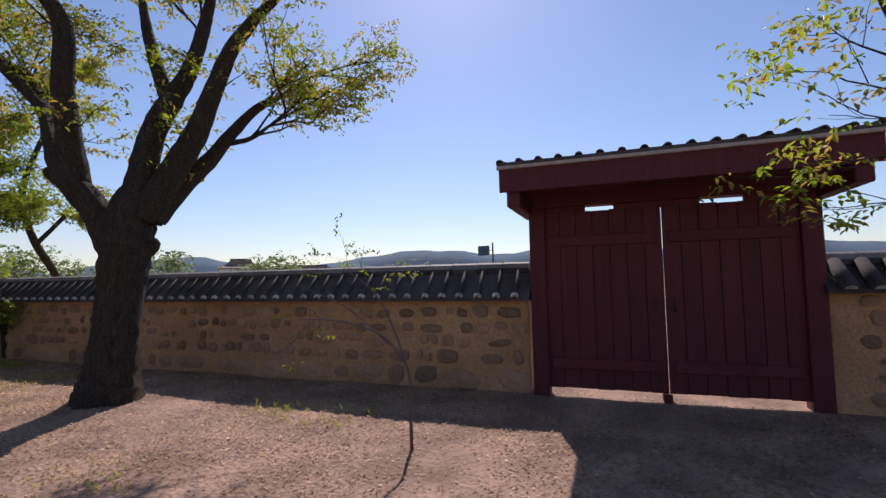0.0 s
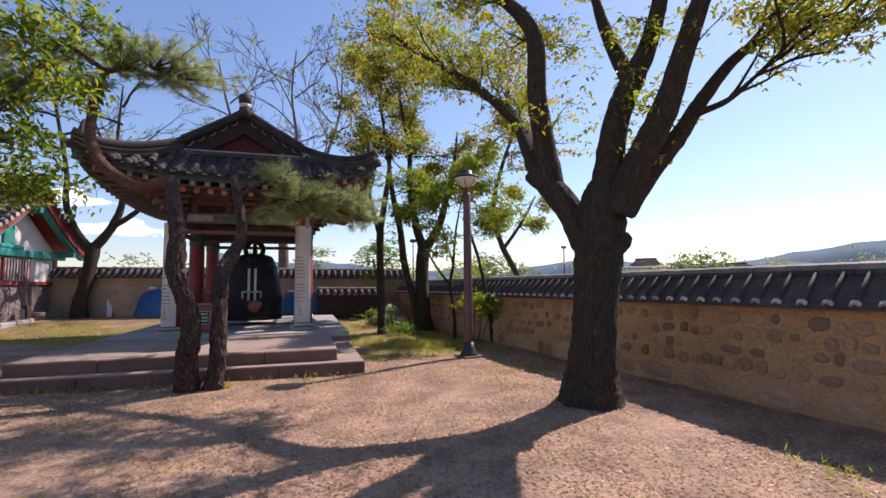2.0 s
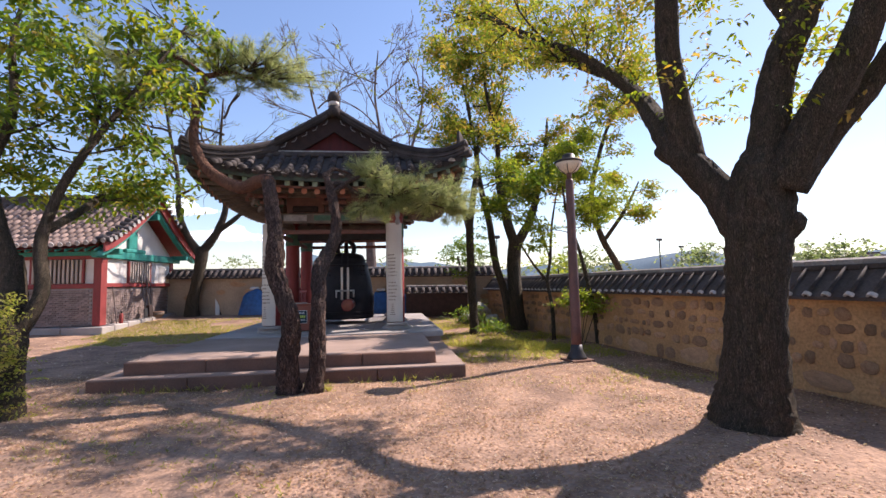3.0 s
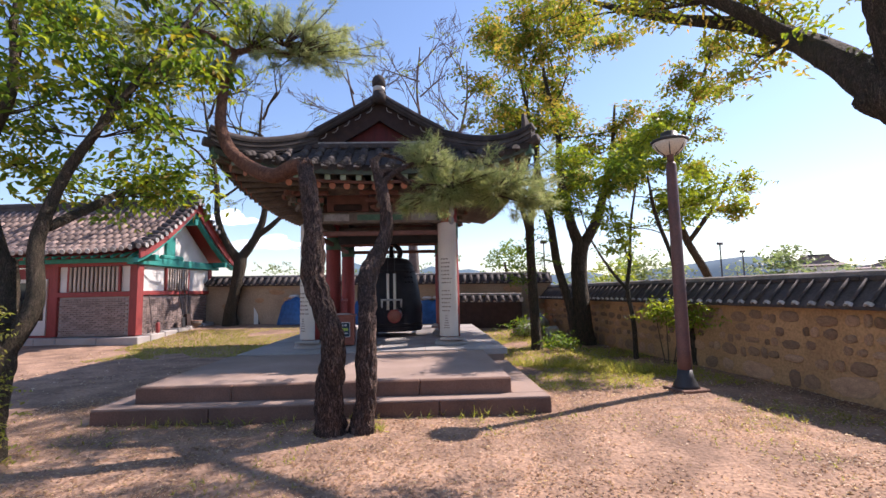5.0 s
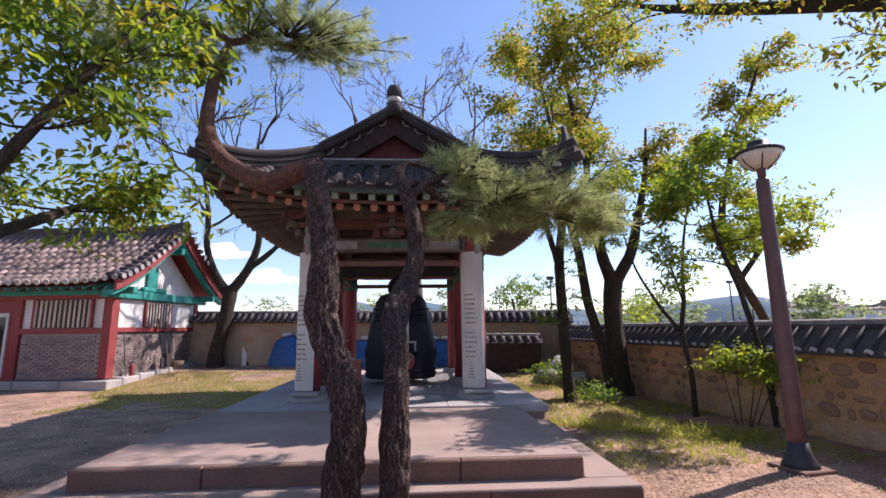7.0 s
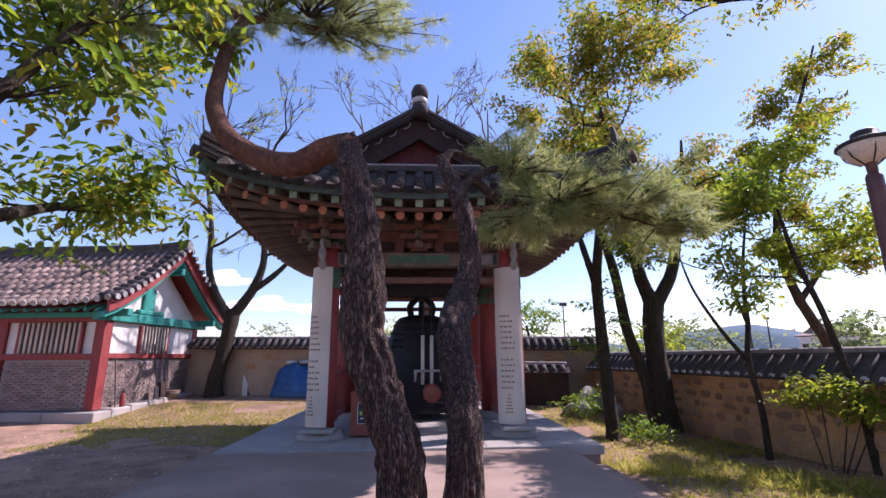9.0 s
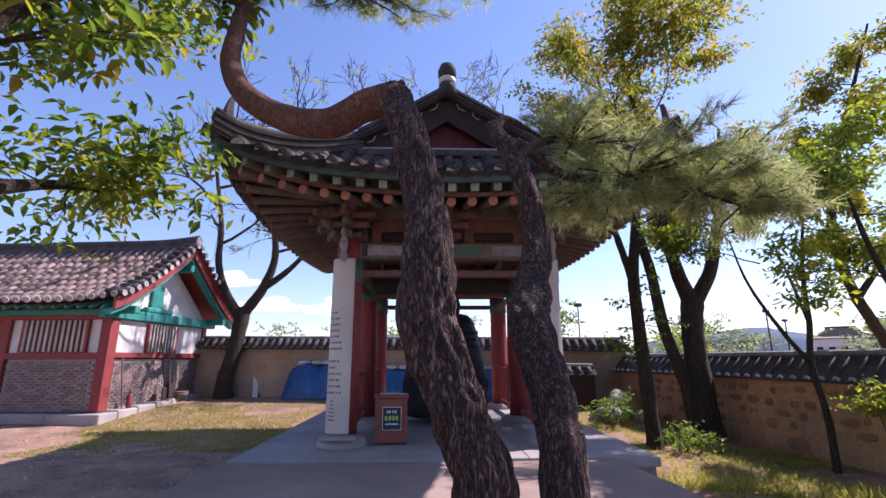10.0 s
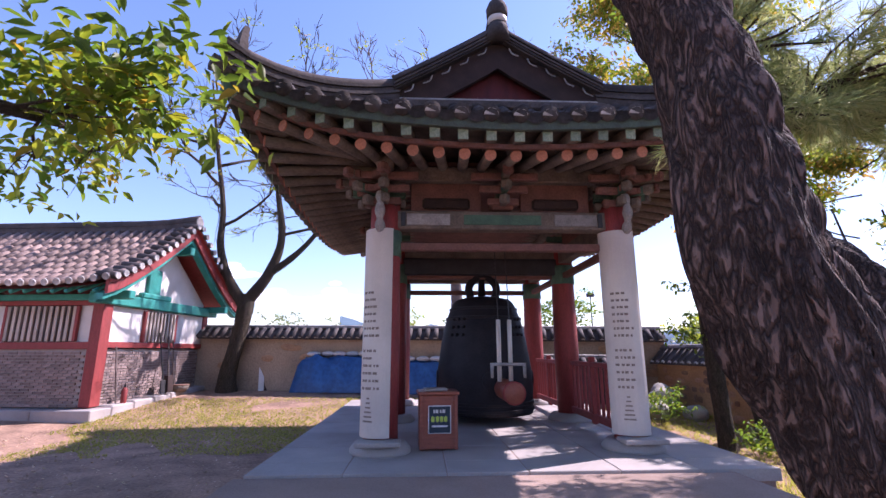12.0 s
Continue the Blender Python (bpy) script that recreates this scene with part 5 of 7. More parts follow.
big_limbs = [
    [bt(-0.17, -0.15, 0, 0.50), bt(-0.16, 0.12, 0, 0.39), bt(-0.13, 0.5, 0, 0.31), bt(-0.07, 1.3, 0, 0.275), bt(-0.02, 1.8, 0, 0.295), bt(0.02, 2.2, 0, 0.31), bt(0.06, 2.55, 0, 0.29), bt(0.12, 2.85, 0, 0.17)],
    [bt(-0.12, 2.0, 0, 0.22), bt(-0.38, 2.5, 0.05, 0.19), bt(-0.74, 2.98, 0.05, 0.165), (3.30, 7.65, 3.52, 0.14), (3.48, 8.35, 4.14, 0.115), (3.62, 9.25, 4.84, 0.095), (3.45, 10.35, 5.6, 0.08), (3.3, 11.8, 6.68, 0.07), (3.1, 12.8, 7.5, 0.04), (3.0, 13.4, 8.1, 0.02)],
    [bt(-0.62, 2.85, 0.05, 0.15), bt(-0.70, 3.5, 0.0, 0.13), bt(-0.74, 4.1, -0.1, 0.12), bt(-0.73, 4.9, -0.2, 0.10), bt(-1.05, 5.44, -0.3, 0.08), bt(-1.67, 5.96, -0.4, 0.055), bt(-2.2, 6.5, -0.4, 0.025)],
    [(3.48, 8.35, 4.14, 0.085), (3.0, 8.9, 4.95, 0.07), (2.6, 9.6, 5.6, 0.055), (2.2, 10.4, 6.3, 0.035), (1.9, 11.0, 6.9, 0.015)],
    [bt(0.08, 2.5, 0, 0.20), bt(0.16, 3.1, 0.05, 0.165), bt(0.26, 3.66, 0.1, 0.145), bt(0.50, 4.22, 0.15, 0.125), bt(0.68, 4.62, 0.2, 0.105), bt(0.84, 5.19, 0.2, 0.085), bt(0.96, 5.8, 0.2, 0.06), bt(1.1, 6.6, 0.2, 0.03)],
    [bt(0.44, 4.1, 0.15, 0.10), bt(0.18, 4.82, 0.4, 0.085), bt(0.0, 5.41, 0.6, 0.065), bt(-0.1, 5.9, 0.7, 0.05), bt(-0.2, 6.6, 0.8, 0.025)],
    [bt(0.22, 2.4, -0.05, 0.19), bt(0.50, 2.95, -0.1, 0.16), bt(0.84, 3.56, -0.15, 0.135), bt(1.06, 4.15, -0.2, 0.115), bt(1.32, 4.78, -0.3, 0.09), bt(1.64, 5.23, -0.4, 0.07), bt(1.95, 5.6, -0.4, 0.045), bt(2.3, 6.2, -0.4, 0.02)],
    [bt(0.28, 2.45, 0.1, 0.16), bt(0.62, 2.95, 0.25, 0.125), bt(0.96, 3.38, 0.35, 0.10), bt(1.25, 3.84, 0.45, 0.08), bt(1.58, 4.25, 0.5, 0.06), bt(1.95, 4.5, 0.5, 0.035), bt(2.4, 4.85, 0.5, 0.014)],
    [bt(1.1, 3.6, 0.35, 0.05), bt(1.5, 3.7, 0.3, 0.035), bt(1.8, 3.9, 0.2, 0.022), bt(2.0, 4.0, 0.1, 0.012)],
    [bt(0.1, 1.9, 0, 0.17), bt(0.30, 2.05, 0, 0.12), bt(0.38, 2.1, 0, 0.05)],
    [bt(-0.66, 2.85, 0.05, 0.14), bt(-0.90, 3.0, 0.05, 0.09), bt(-0.97, 3.05, 0.05, 0.05)],
]
for row in (2, 4, 5, 6, 7):
    big_limbs[row] = [(x, y, z, r * 1.15) for x, y, z, r in big_limbs[row]]
big_twigs = []
rt = random.Random(5)
for li, idx, n in ((1, (4, 5, 6, 7, 8, 9), 3), (2, (3, 4, 5, 6), 3), (3, (1, 2, 3, 4), 3), (4, (5, 6, 7), 2), (5, (3, 4), 2), (6, (5, 6, 7), 2), (7, (4, 5, 6), 2), (8, (1, 2, 3), 2)):
    for j in idx:
        for k in range(n):
            p = Vector(big_limbs[li][j][:3])
            d = (p - Vector((3.7, 6.6, 2.5))).normalized() + Vector((rt.uniform(-1, 1), rt.uniform(-1, 1), rt.uniform(-0.7, 0.4) if li != 1 else rt.uniform(-0.3, 0.7)))
            big_twigs.append((p, d, rt.uniform(0.5, 0.9), 0.022, 2))
for li, j in ((1, 3), (1, 4), (2, 1), (2, 2), (4, 1), (4, 2), (4, 3), (5, 1), (6, 2), (6, 3), (7, 2)):
    p = Vector(big_limbs[li][j][:3])
    big_twigs.append((p, Vector((rt.uniform(-1, 1), rt.uniform(-1, 1), rt.uniform(-0.3, 0.5))), 0.4, 0.012, 1))
tree("zelkova_tree", big_limbs, big_twigs, [(M_MAPLE, 13000, 0.08, 0.19), (M_YELLOW, 9000, 0.08, 0.19), (M_LIME, 6000, 0.08, 0.19)], M_BARK, "old spreading tree with a thick dark trunk and yellowing leaves", 21)

# the pair of crooked pines before the terrace
PINE_A = [(-1.56, 9.16, -0.1, 0.20), (-1.56, 9.14, 0.12, 0.165), (-1.56, 9.10, 0.47, 0.145), (-1.52, 9.06, 0.83, 0.138), (-1.53, 9.05, 1.13, 0.135), (-1.65, 9.10, 1.44, 0.128), (-1.75, 9.12, 1.76, 0.125), (-1.755, 9.16, 2.03, 0.122), (-1.79, 9.24, 2.43, 0.114), (-1.88, 9.40, 2.88, 0.105), (-1.97, 9.58, 3.20, 0.095)]
PINE_L = [(-1.93, 9.52, 3.10, 0.10), (-2.0, 9.6, 3.17, 0.10), (-2.17, 9.68, 3.16, 0.10), (-2.42, 9.78, 3.09, 0.10), (-2.80, 10.02, 3.27, 0.095), (-3.16, 10.22, 3.57, 0.09), (-3.42, 10.5, 4.02, 0.085), (-3.52, 10.75, 4.5, 0.075), (-3.55, 10.95, 5.0, 0.07), (-3.5, 11.15, 5.5, 0.055)]
PINE_B = [(-1.24, 9.18, -0.1, 0.18), (-1.20, 9.18, 0.12, 0.14), (-1.16, 9.17, 0.44, 0.118), (-1.16, 9.17, 0.88, 0.112), (-1.16, 9.20, 1.16, 0.11), (-1.165, 9.32, 1.44, 0.112), (-1.18, 9.58, 1.77, 0.118), (-1.08, 9.92, 2.07, 0.108), (-0.99, 10.1, 2.4, 0.096), (-1.02, 10.2, 2.78, 0.088), (-1.12, 10.36, 3.18, 0.075), (-1.22, 10.52, 3.5, 0.05)]


def pine(name, trunk, branches, tufts_on, label, seed, flat=0.5, per=32):
    t = thing(name, Matrix.Identity(4), label, "pine tree")
    rnd = random.Random(seed)
    part("trunk", limb(trunk, 24, seed, 0.11, 56), M_PINE, t, "dark furrowed pine bark", True)
    tufts = []
    bm = bmesh.new()
    for b, red in branches:
        part("limb", limb(b, 9, seed + 3, 0.025, 16), M_PINE_RED if red else M_PINE, t, "reddish upper bark" if red else "", True)
    for (c, s, n, hub) in tufts_on:
        for i in range(n):
            p = Vector(c) + Vector((rnd.gauss(0, 1) * s[0], rnd.gauss(0, 1) * s[1], rnd.gauss(0, 1) * s[2]))
            h = Vector(hub)
            mid = h.lerp(p, 0.55) + Vector((rnd.uniform(-0.1, 0.1), rnd.uniform(-0.1, 0.1), rnd.uniform(-0.06, 0.03)))
            tube(bm, [h, mid, p], [0.014, 0.009, 0.004], 4)
            d = (p - mid).normalized()
            for k in range(6):
                q = mid.lerp(p, 0.3 + 0.7 * k / 5) + Vector((rnd.gauss(0, 0.05), rnd.gauss(0, 0.05), rnd.gauss(0, 0.035)))
                w = (d + Vector((rnd.gauss(0, 0.5), rnd.gauss(0, 0.5), rnd.gauss(0.1, 0.35)))).normalized()
                tufts.append((tuple(q), tuple(w)))
    tagged(part("twig_growth", bm, M_PINE, t), kind="stuff")
    tagged(needle_cloud("needles", tufts, M_NEEDLE, t, seed, 0.16, per, 0.0036), kind="stuff")
    return t


pine("pine_tree", PINE_A, [(PINE_L, True),
     ([(-3.5, 11.15, 5.5, 0.055), (-3.1, 11.3, 5.65, 0.04), (-2.6, 11.4, 5.6, 0.03), (-2.1, 11.4, 5.75, 0.015)], True),
     ([(-3.5, 11.15, 5.5, 0.05), (-3.9, 11.2, 5.8, 0.04), (-4.4, 11.2, 6.0, 0.03), (-5.0, 11.1, 5.9, 0.015)], True),
     ([(-3.53, 10.85, 4.9, 0.03), (-3.9, 10.7, 5.0, 0.025), (-4.5, 10.5, 4.9, 0.012)], True)],
     [((-2.2, 11.4, 5.65), (0.40, 0.3, 0.2), 46, (-2.6, 11.4, 5.6)), ((-2.5, 11.3, 6.1), (0.4, 0.3, 0.2), 24, (-2.8, 11.3, 5.7)), ((-3.2, 11.3, 5.85), (0.35, 0.3, 0.2), 22, (-3.3, 11.2, 5.6)), ((-4.3, 11.2, 6.0), (0.4, 0.3, 0.15), 26, (-4.2, 11.2, 5.9)),
      ((-5.0, 11.0, 5.8), (0.35, 0.3, 0.15), 18, (-4.7, 11.1, 5.9)), ((-4.5, 10.4, 4.9), (0.3, 0.25, 0.10), 16, (-4.2, 10.55, 4.95)), ((-3.6, 10.9, 5.15), (0.14, 0.14, 0.12), 8, (-3.55, 10.95, 5.0))],
     "crooked pine with an arching reddish limb before the terrace", 31)
pine("pine_tree", PINE_B, [([(-1.14, 10.40, 3.25, 0.06), (-0.95, 10.58, 3.34, 0.05), (-0.6, 10.72, 3.15, 0.045), (-0.1, 10.8, 3.12, 0.035), (0.5, 10.8, 3.05, 0.02), (1.1, 10.75, 2.85, 0.01)], False),
     ([(-1.05, 10.4, 3.15, 0.05), (-0.8, 10.65, 3.4, 0.04), (-0.4, 10.9, 3.6, 0.03), (0.1, 11.0, 3.6, 0.015)], False),
     ([(-1.20, 10.48, 3.42, 0.045), (-1.1, 10.6, 3.6, 0.035), (-0.85, 10.75, 3.58, 0.02), (-0.7, 10.8, 3.5, 0.006)], False)],
     [((-0.35, 10.8, 3.55), (0.24, 0.25, 0.16), 26, (-0.45, 10.85, 3.5)), ((0.2, 10.85, 3.25), (0.32, 0.3, 0.17), 40, (0.0, 10.8, 3.15)), ((0.85, 10.8, 3.15), (0.32, 0.3, 0.18), 36, (0.6, 10.8, 3.05)),
      ((1.3, 10.7, 2.9), (0.22, 0.25, 0.14), 16, (1.0, 10.75, 2.9)), ((-0.3, 10.75, 2.85), (0.3, 0.25, 0.1), 20, (-0.2, 10.8, 3.1))],
     "crooked pine with a dense flat spray of needles", 37)

# trees along the far end of the wall
t, _ = tree("slender_tree", [[(2.38, 15.75, -0.1, 0.17), (2.37, 15.8, 0.3, 0.135), (2.34, 15.85, 1.6, 0.125), (2.33, 15.9, 3.0, 0.11), (2.42, 15.9, 3.8, 0.1), (2.6, 15.9, 5.0, 0.07), (2.7, 15.9, 6.4, 0.03)],
     [(2.33, 15.9, 3.0, 0.08), (2.15, 15.9, 3.7, 0.07), (1.95, 16.0, 4.6, 0.05), (1.6, 16.1, 5.6, 0.02)]],
     [((2.34, 15.85, z), (random.Random(z).uniform(-1, 1), 0.3, 0.3), 0.45, 0.012, 1) for z in (1.6, 1.9, 2.2, 2.5, 2.8)] +
     [((2.5 - 0.1 * k, 15.9, 4.2 + 0.45 * k), (math.cos(k * 2.1), math.sin(k * 2.1), 0.3), 1.0, 0.02, 2) for k in range(2)],
     [(M_LEAF, 1100, 0.10, 0.13)], M_BARK, "slender dark tree with climbing leaves beside the slab", 41)
t, _ = tree("turning_tree", [[(3.95, 16.72, -0.1, 0.36), (3.93, 16.74, 0.4, 0.27), (3.9, 16.75, 1.4, 0.23), (3.9, 16.78, 2.2, 0.22), (4.0, 16.8, 2.85, 0.23)],
     [(3.75, 16.75, -0.1, 0.16), (3.6, 16.75, 1.0, 0.13), (3.3, 16.8, 2.2, 0.12), (3.15, 16.8, 3.4, 0.11), (2.9, 16.8, 4.6, 0.09), (2.7, 16.8, 6.2, 0.06), (2.4, 16.9, 8.2, 0.03)],
     [(3.95, 16.8, 2.75, 0.17), (3.7, 16.8, 3.6, 0.14), (3.5, 16.8, 4.8, 0.11), (3.5, 16.9, 6.2, 0.08), (3.2, 17, 8.0, 0.05), (3.1, 17, 9.4, 0.02)],
     [(4.05, 16.8, 2.75, 0.16), (4.5, 16.8, 3.5, 0.14), (4.8, 16.9, 4.4, 0.11), (5.1, 16.9, 5.6, 0.07), (5.3, 17, 7.0, 0.03)]],
     [((2.75 + 0.15 * math.sin(k), 16.8, 4.6 + 0.45 * k), (math.cos(k * 2.2), math.sin(k * 2.2), 0.35), 1.45, 0.025, 2) for k in range(9)] +
     [((3.45, 16.9, 4.8 + 0.55 * k), (math.cos(k * 2.6 + 1), math.sin(k * 2.6 + 1), 0.35), 1.4, 0.025, 2) for k in range(9)] +
     [((4.75 + 0.1 * k, 16.9, 4.2 + 0.45 * k), (math.cos(k * 2.4), math.sin(k * 2.4), 0.2), 0.95, 0.02, 2) for k in range(5)],
     [(M_LEAF, 7000, 0.12, 0.15), (M_YELLOW, 12000, 0.12, 0.15), (M_MAPLE, 6000, 0.12, 0.15)], M_BARK, "forked tree with green and yellowing leaves against the wall", 43)
t, _ = tree("young_tree", [[(4.12, 13.95, -0.05, 0.06), (4.1, 13.93, 0.8, 0.048), (4.0, 13.93, 1.5, 0.045), (4.1, 13.95, 2.1, 0.04), (4.2, 14, 3.0, 0.03), (4.4, 14, 4.0, 0.015)],
     [(4.0, 13.93, 1.5, 0.04), (3.6, 13.9, 2.0, 0.03), (3.2, 13.9, 2.7, 0.02), (3.0, 13.9, 3.4, 0.01)],
     [(4.1, 13.95, 2.1, 0.03), (3.9, 13.9, 2.7, 0.02), (3.7, 13.9, 3.4, 0.012)]],
     [((3.9 + 0.3 * math.cos(k * 1.9), 14 + 0.4 * math.sin(k * 1.9), 2.9 + 0.22 * k), (math.cos(k * 2.2), math.sin(k * 2.2) * 0.6, 0.1), 0.95, 0.014, 2) for k in range(9)],
     [(M_LIME, 6500, 0.10, 0.13), (M_LEAF, 2500, 0.10, 0.13)], M_BARK, "thin young tree with bright lime leaves by the wall", 47)
t, _ = tree("leaning_tree", [[(4.78, 12.8, -0.05, 0.06), (4.74, 12.8, 0.6, 0.052), (4.62, 12.8, 1.3, 0.05), (4.42, 12.8, 2.2, 0.042), (4.16, 12.8, 3.0, 0.035), (4.1, 12.9, 3.8, 0.02)]],
     [((4.3, 12.8, 2.6), (-0.5, 0.2, 0.4), 0.7, 0.014, 2), ((4.16, 12.8, 3.0), (0.7, 0.1, 0.3), 0.9, 0.014, 2), ((4.12, 12.9, 3.5), (0.8, 0.1, 0.2), 0.8, 0.014, 2)], [(M_LIME, 2000, 0.10, 0.12)], M_BARK, "thin leaning sapling by the stone wall", 49)
t, _ = tree("roadside_tree", [[(7.2, 15.6, -0.1, 0.13), (6.9, 15.5, 1.6, 0.10), (6.2, 15.3, 2.8, 0.09), (5.85, 15.1, 3.9, 0.08), (6.1, 15.0, 5.2, 0.06), (6.6, 14.9, 6.6, 0.04), (7.2, 14.8, 8.2, 0.02)],
     [(6.3, 15.3, 2.7, 0.06), (6.9, 15.1, 3.6, 0.05), (7.3, 15.0, 4.4, 0.02)]],
     [((6.1 + 0.16 * k, 14.95, 5.1 + 0.45 * k), (math.cos(k * 2.2), math.sin(k * 2.2), 0.3), 0.55, 0.014, 2) for k in range(7)] +
     [((6.6 + 0.12 * k, 15.1, 3.5 + 0.3 * k), (math.cos(k * 2.7), math.sin(k * 2.7), 0.0), 0.6, 0.016, 2) for k in range(4)],
     [(M_MAPLE, 2600, 0.11, 0.10), (M_YELLOW, 2200, 0.11, 0.10), (M_LIME, 1600, 0.11, 0.10)], M_BARK, "leaning roadside tree beyond the wall", 53)

# broadleaf tree by the hall side
lt_limbs = [[(-4.75, 8.5, -0.1, 0.24), (-4.85, 8.65, 0.4, 0.19), (-5.0, 8.95, 1.0, 0.16), (-5.2, 9.2, 1.6, 0.15), (-5.3, 9.3, 2.0, 0.13)],
     [(-5.22, 9.25, 1.8, 0.11), (-5.5, 9.3, 2.5, 0.09), (-5.7, 9.4, 3.3, 0.08), (-5.6, 9.6, 4.2, 0.06), (-5.8, 9.8, 5.4, 0.04), (-5.7, 10.0, 6.6, 0.02)],
     [(-4.95, 8.9, 0.9, 0.11), (-4.78, 9.1, 1.5, 0.09), (-4.95, 9.3, 2.2, 0.08), (-4.85, 9.5, 3.0, 0.065), (-4.6, 9.7, 3.7, 0.055), (-4.2, 9.9, 4.5, 0.045), (-3.8, 10.1, 5.3, 0.03), (-3.5, 10.3, 6.0, 0.018)],
     [(-4.92, 9.4, 2.4, 0.06), (-5.1, 10.5, 2.9, 0.06), (-5.4, 11.5, 3.3, 0.045), (-5.6, 12.5, 3.6, 0.02)],
     [(-5.6, 9.35, 2.9, 0.06), (-6.4, 9.9, 3.4, 0.05), (-7.2, 10.5, 3.9, 0.03), (-7.8, 11.0, 4.3, 0.015)],
     [(-4.6, 9.7, 3.7, 0.04), (-4.9, 10.4, 4.5, 0.03), (-5.2, 11.0, 5.2, 0.02), (-5.4, 11.5, 5.9, 0.012)]]
lt_twigs = []
spots = [(-5.65, 9.5, 3.8), (-5.7, 9.8, 4.8), (-5.7, 10.0, 5.6), (-5.7, 10.0, 6.4), (-4.7, 9.7, 3.6), (-4.3, 9.9, 4.4), (-3.9, 10.1, 5.2), (-3.6, 10.3, 5.9), (-5.2, 11.0, 3.1), (-5.4, 11.6, 3.3), (-5.6, 12.3, 3.55),
         (-6.6, 10.1, 3.5), (-7.3, 10.6, 4.0), (-7.7, 10.9, 4.2), (-4.9, 10.4, 4.5), (-5.2, 11.0, 5.2), (-5.4, 11.5, 5.8)]
for k in range(68):
    a = k * 2.4
    lt_twigs.append((spots[k % len(spots)], (math.cos(a), math.sin(a), 0.05 + 0.2 * math.sin(k)), 0.62, 0.014, 2))
lt, _ = tree("broadleaf_tree", lt_limbs, lt_twigs, [(M_LEAF, 3900, 0.14, 0.20), (M_LIME, 1700, 0.13, 0.20), (M_MAPLE, 2800, 0.135, 0.20)], M_BARK, "leafy green tree with an ivy-clad forked trunk by the yard", 59)
tagged(leaf_cloud("ivy", [(-4.72 - 0.1 * k / 4, 8.42 + 0.06 * k / 4, 0.05 + 0.16 * k) for k in range(9)], (0.16, 0.14, 0.1), 1700, 0.05, M_GRASS, lt, 3), "ivy climbing the trunk", kind="stuff")

# bare-limbed tree behind the hall
t, tips = tree("old_tree", [[(-8.3, 22.9, 0.2, 0.36), (-8.3, 22.9, 0.9, 0.25), (-8.1, 22.9, 1.9, 0.22), (-7.95, 22.9, 2.9, 0.25), (-7.9, 22.9, 3.3, 0.2)],
     [(-7.95, 22.9, 2.9, 0.2), (-8.5, 22.9, 3.7, 0.15), (-8.9, 22.9, 4.8, 0.12), (-9.0, 23, 6.2, 0.09), (-9.4, 23, 8.4, 0.06), (-9.8, 23, 10.8, 0.025)],
     [(-7.9, 22.9, 3.1, 0.2), (-7.3, 22.9, 4.0, 0.16), (-7.0, 22.9, 5.2, 0.12), (-7.3, 23, 7.2, 0.08), (-7.2, 23, 9.8, 0.03)],
     [(-7.4, 22.9, 3.9, 0.13), (-6.6, 22.9, 4.5, 0.1), (-5.9, 22.9, 5.3, 0.07), (-5.3, 22.9, 6.5, 0.03)]],
     [((-9.0 - 0.08 * k, 23, 5.5 + 0.7 * k), (math.cos(k * 2.3), math.sin(k * 2.3), 0.35), 1.9, 0.06, 4) for k in range(7)] +
     [((-7.15, 23, 5.2 + 0.75 * k), (math.cos(k * 2.3), math.sin(k * 2.3), 0.35), 1.8, 0.06, 4) for k in range(6)] +
     [((-5.8, 22.9, 5.3 + 0.3 * k), (math.cos(k * 2.3), math.sin(k * 2.3), 0.35), 1.6, 0.05, 4) for k in range(4)],
     [(M_LIME, 900, 0.11, 0.2), (M_MAPLE, 1000, 0.11, 0.2)], M_BARK, "gnarled thinly leaved old tree behind the hall", 61, fine=0.010)
t, tips = tree("bare_tree", [[(-1.0, 27.5, 0.3, 0.3), (-1.0, 27.5, 3.0, 0.26), (-1.1, 27.5, 5.0, 0.2)],
     [(-1.1, 27.5, 4.6, 0.16), (-2.2, 27.5, 6.2, 0.12), (-3.2, 27.5, 8.8, 0.085), (-4.0, 27.5, 11.4, 0.06), (-4.4, 27.5, 13.4, 0.03)],
     [(-1.1, 27.5, 4.6, 0.16), (-0.6, 27.5, 6.8, 0.12), (-0.4, 27.5, 9.4, 0.085), (-0.7, 27.5, 12.0, 0.06), (-0.5, 27.5, 14.6, 0.03)],
     [(-1.0, 27.5, 4.4, 0.15), (0.4, 27.5, 6.2, 0.11), (1.2, 27.5, 8.8, 0.085), (1.9, 27.5, 11.4, 0.06), (2.0, 27.5, 13.8, 0.03)]],
     [((-2.7 - 0.22 * k, 27.5, 7.2 + 0.8 * k), (math.cos(k * 2.4), 0.3 * math.sin(k), 0.5), 1.8, 0.05, 4) for k in range(7)] +
     [((-0.55, 27.5, 7.6 + 0.85 * k), (math.cos(k * 2.4 + 1), 0.3 * math.sin(k), 0.5), 1.75, 0.05, 4) for k in range(8)] +
     [((0.7 + 0.19 * k, 27.5, 7.2 + 0.85 * k), (math.cos(k * 2.4), 0.3 * math.sin(k), 0.5), 1.75, 0.05, 4) for k in range(7)],
     [(M_LIME, 500, 0.14, 0.2)], M_TWIG, "almost bare pale tree behind the back wall", 67, fine=0.013)


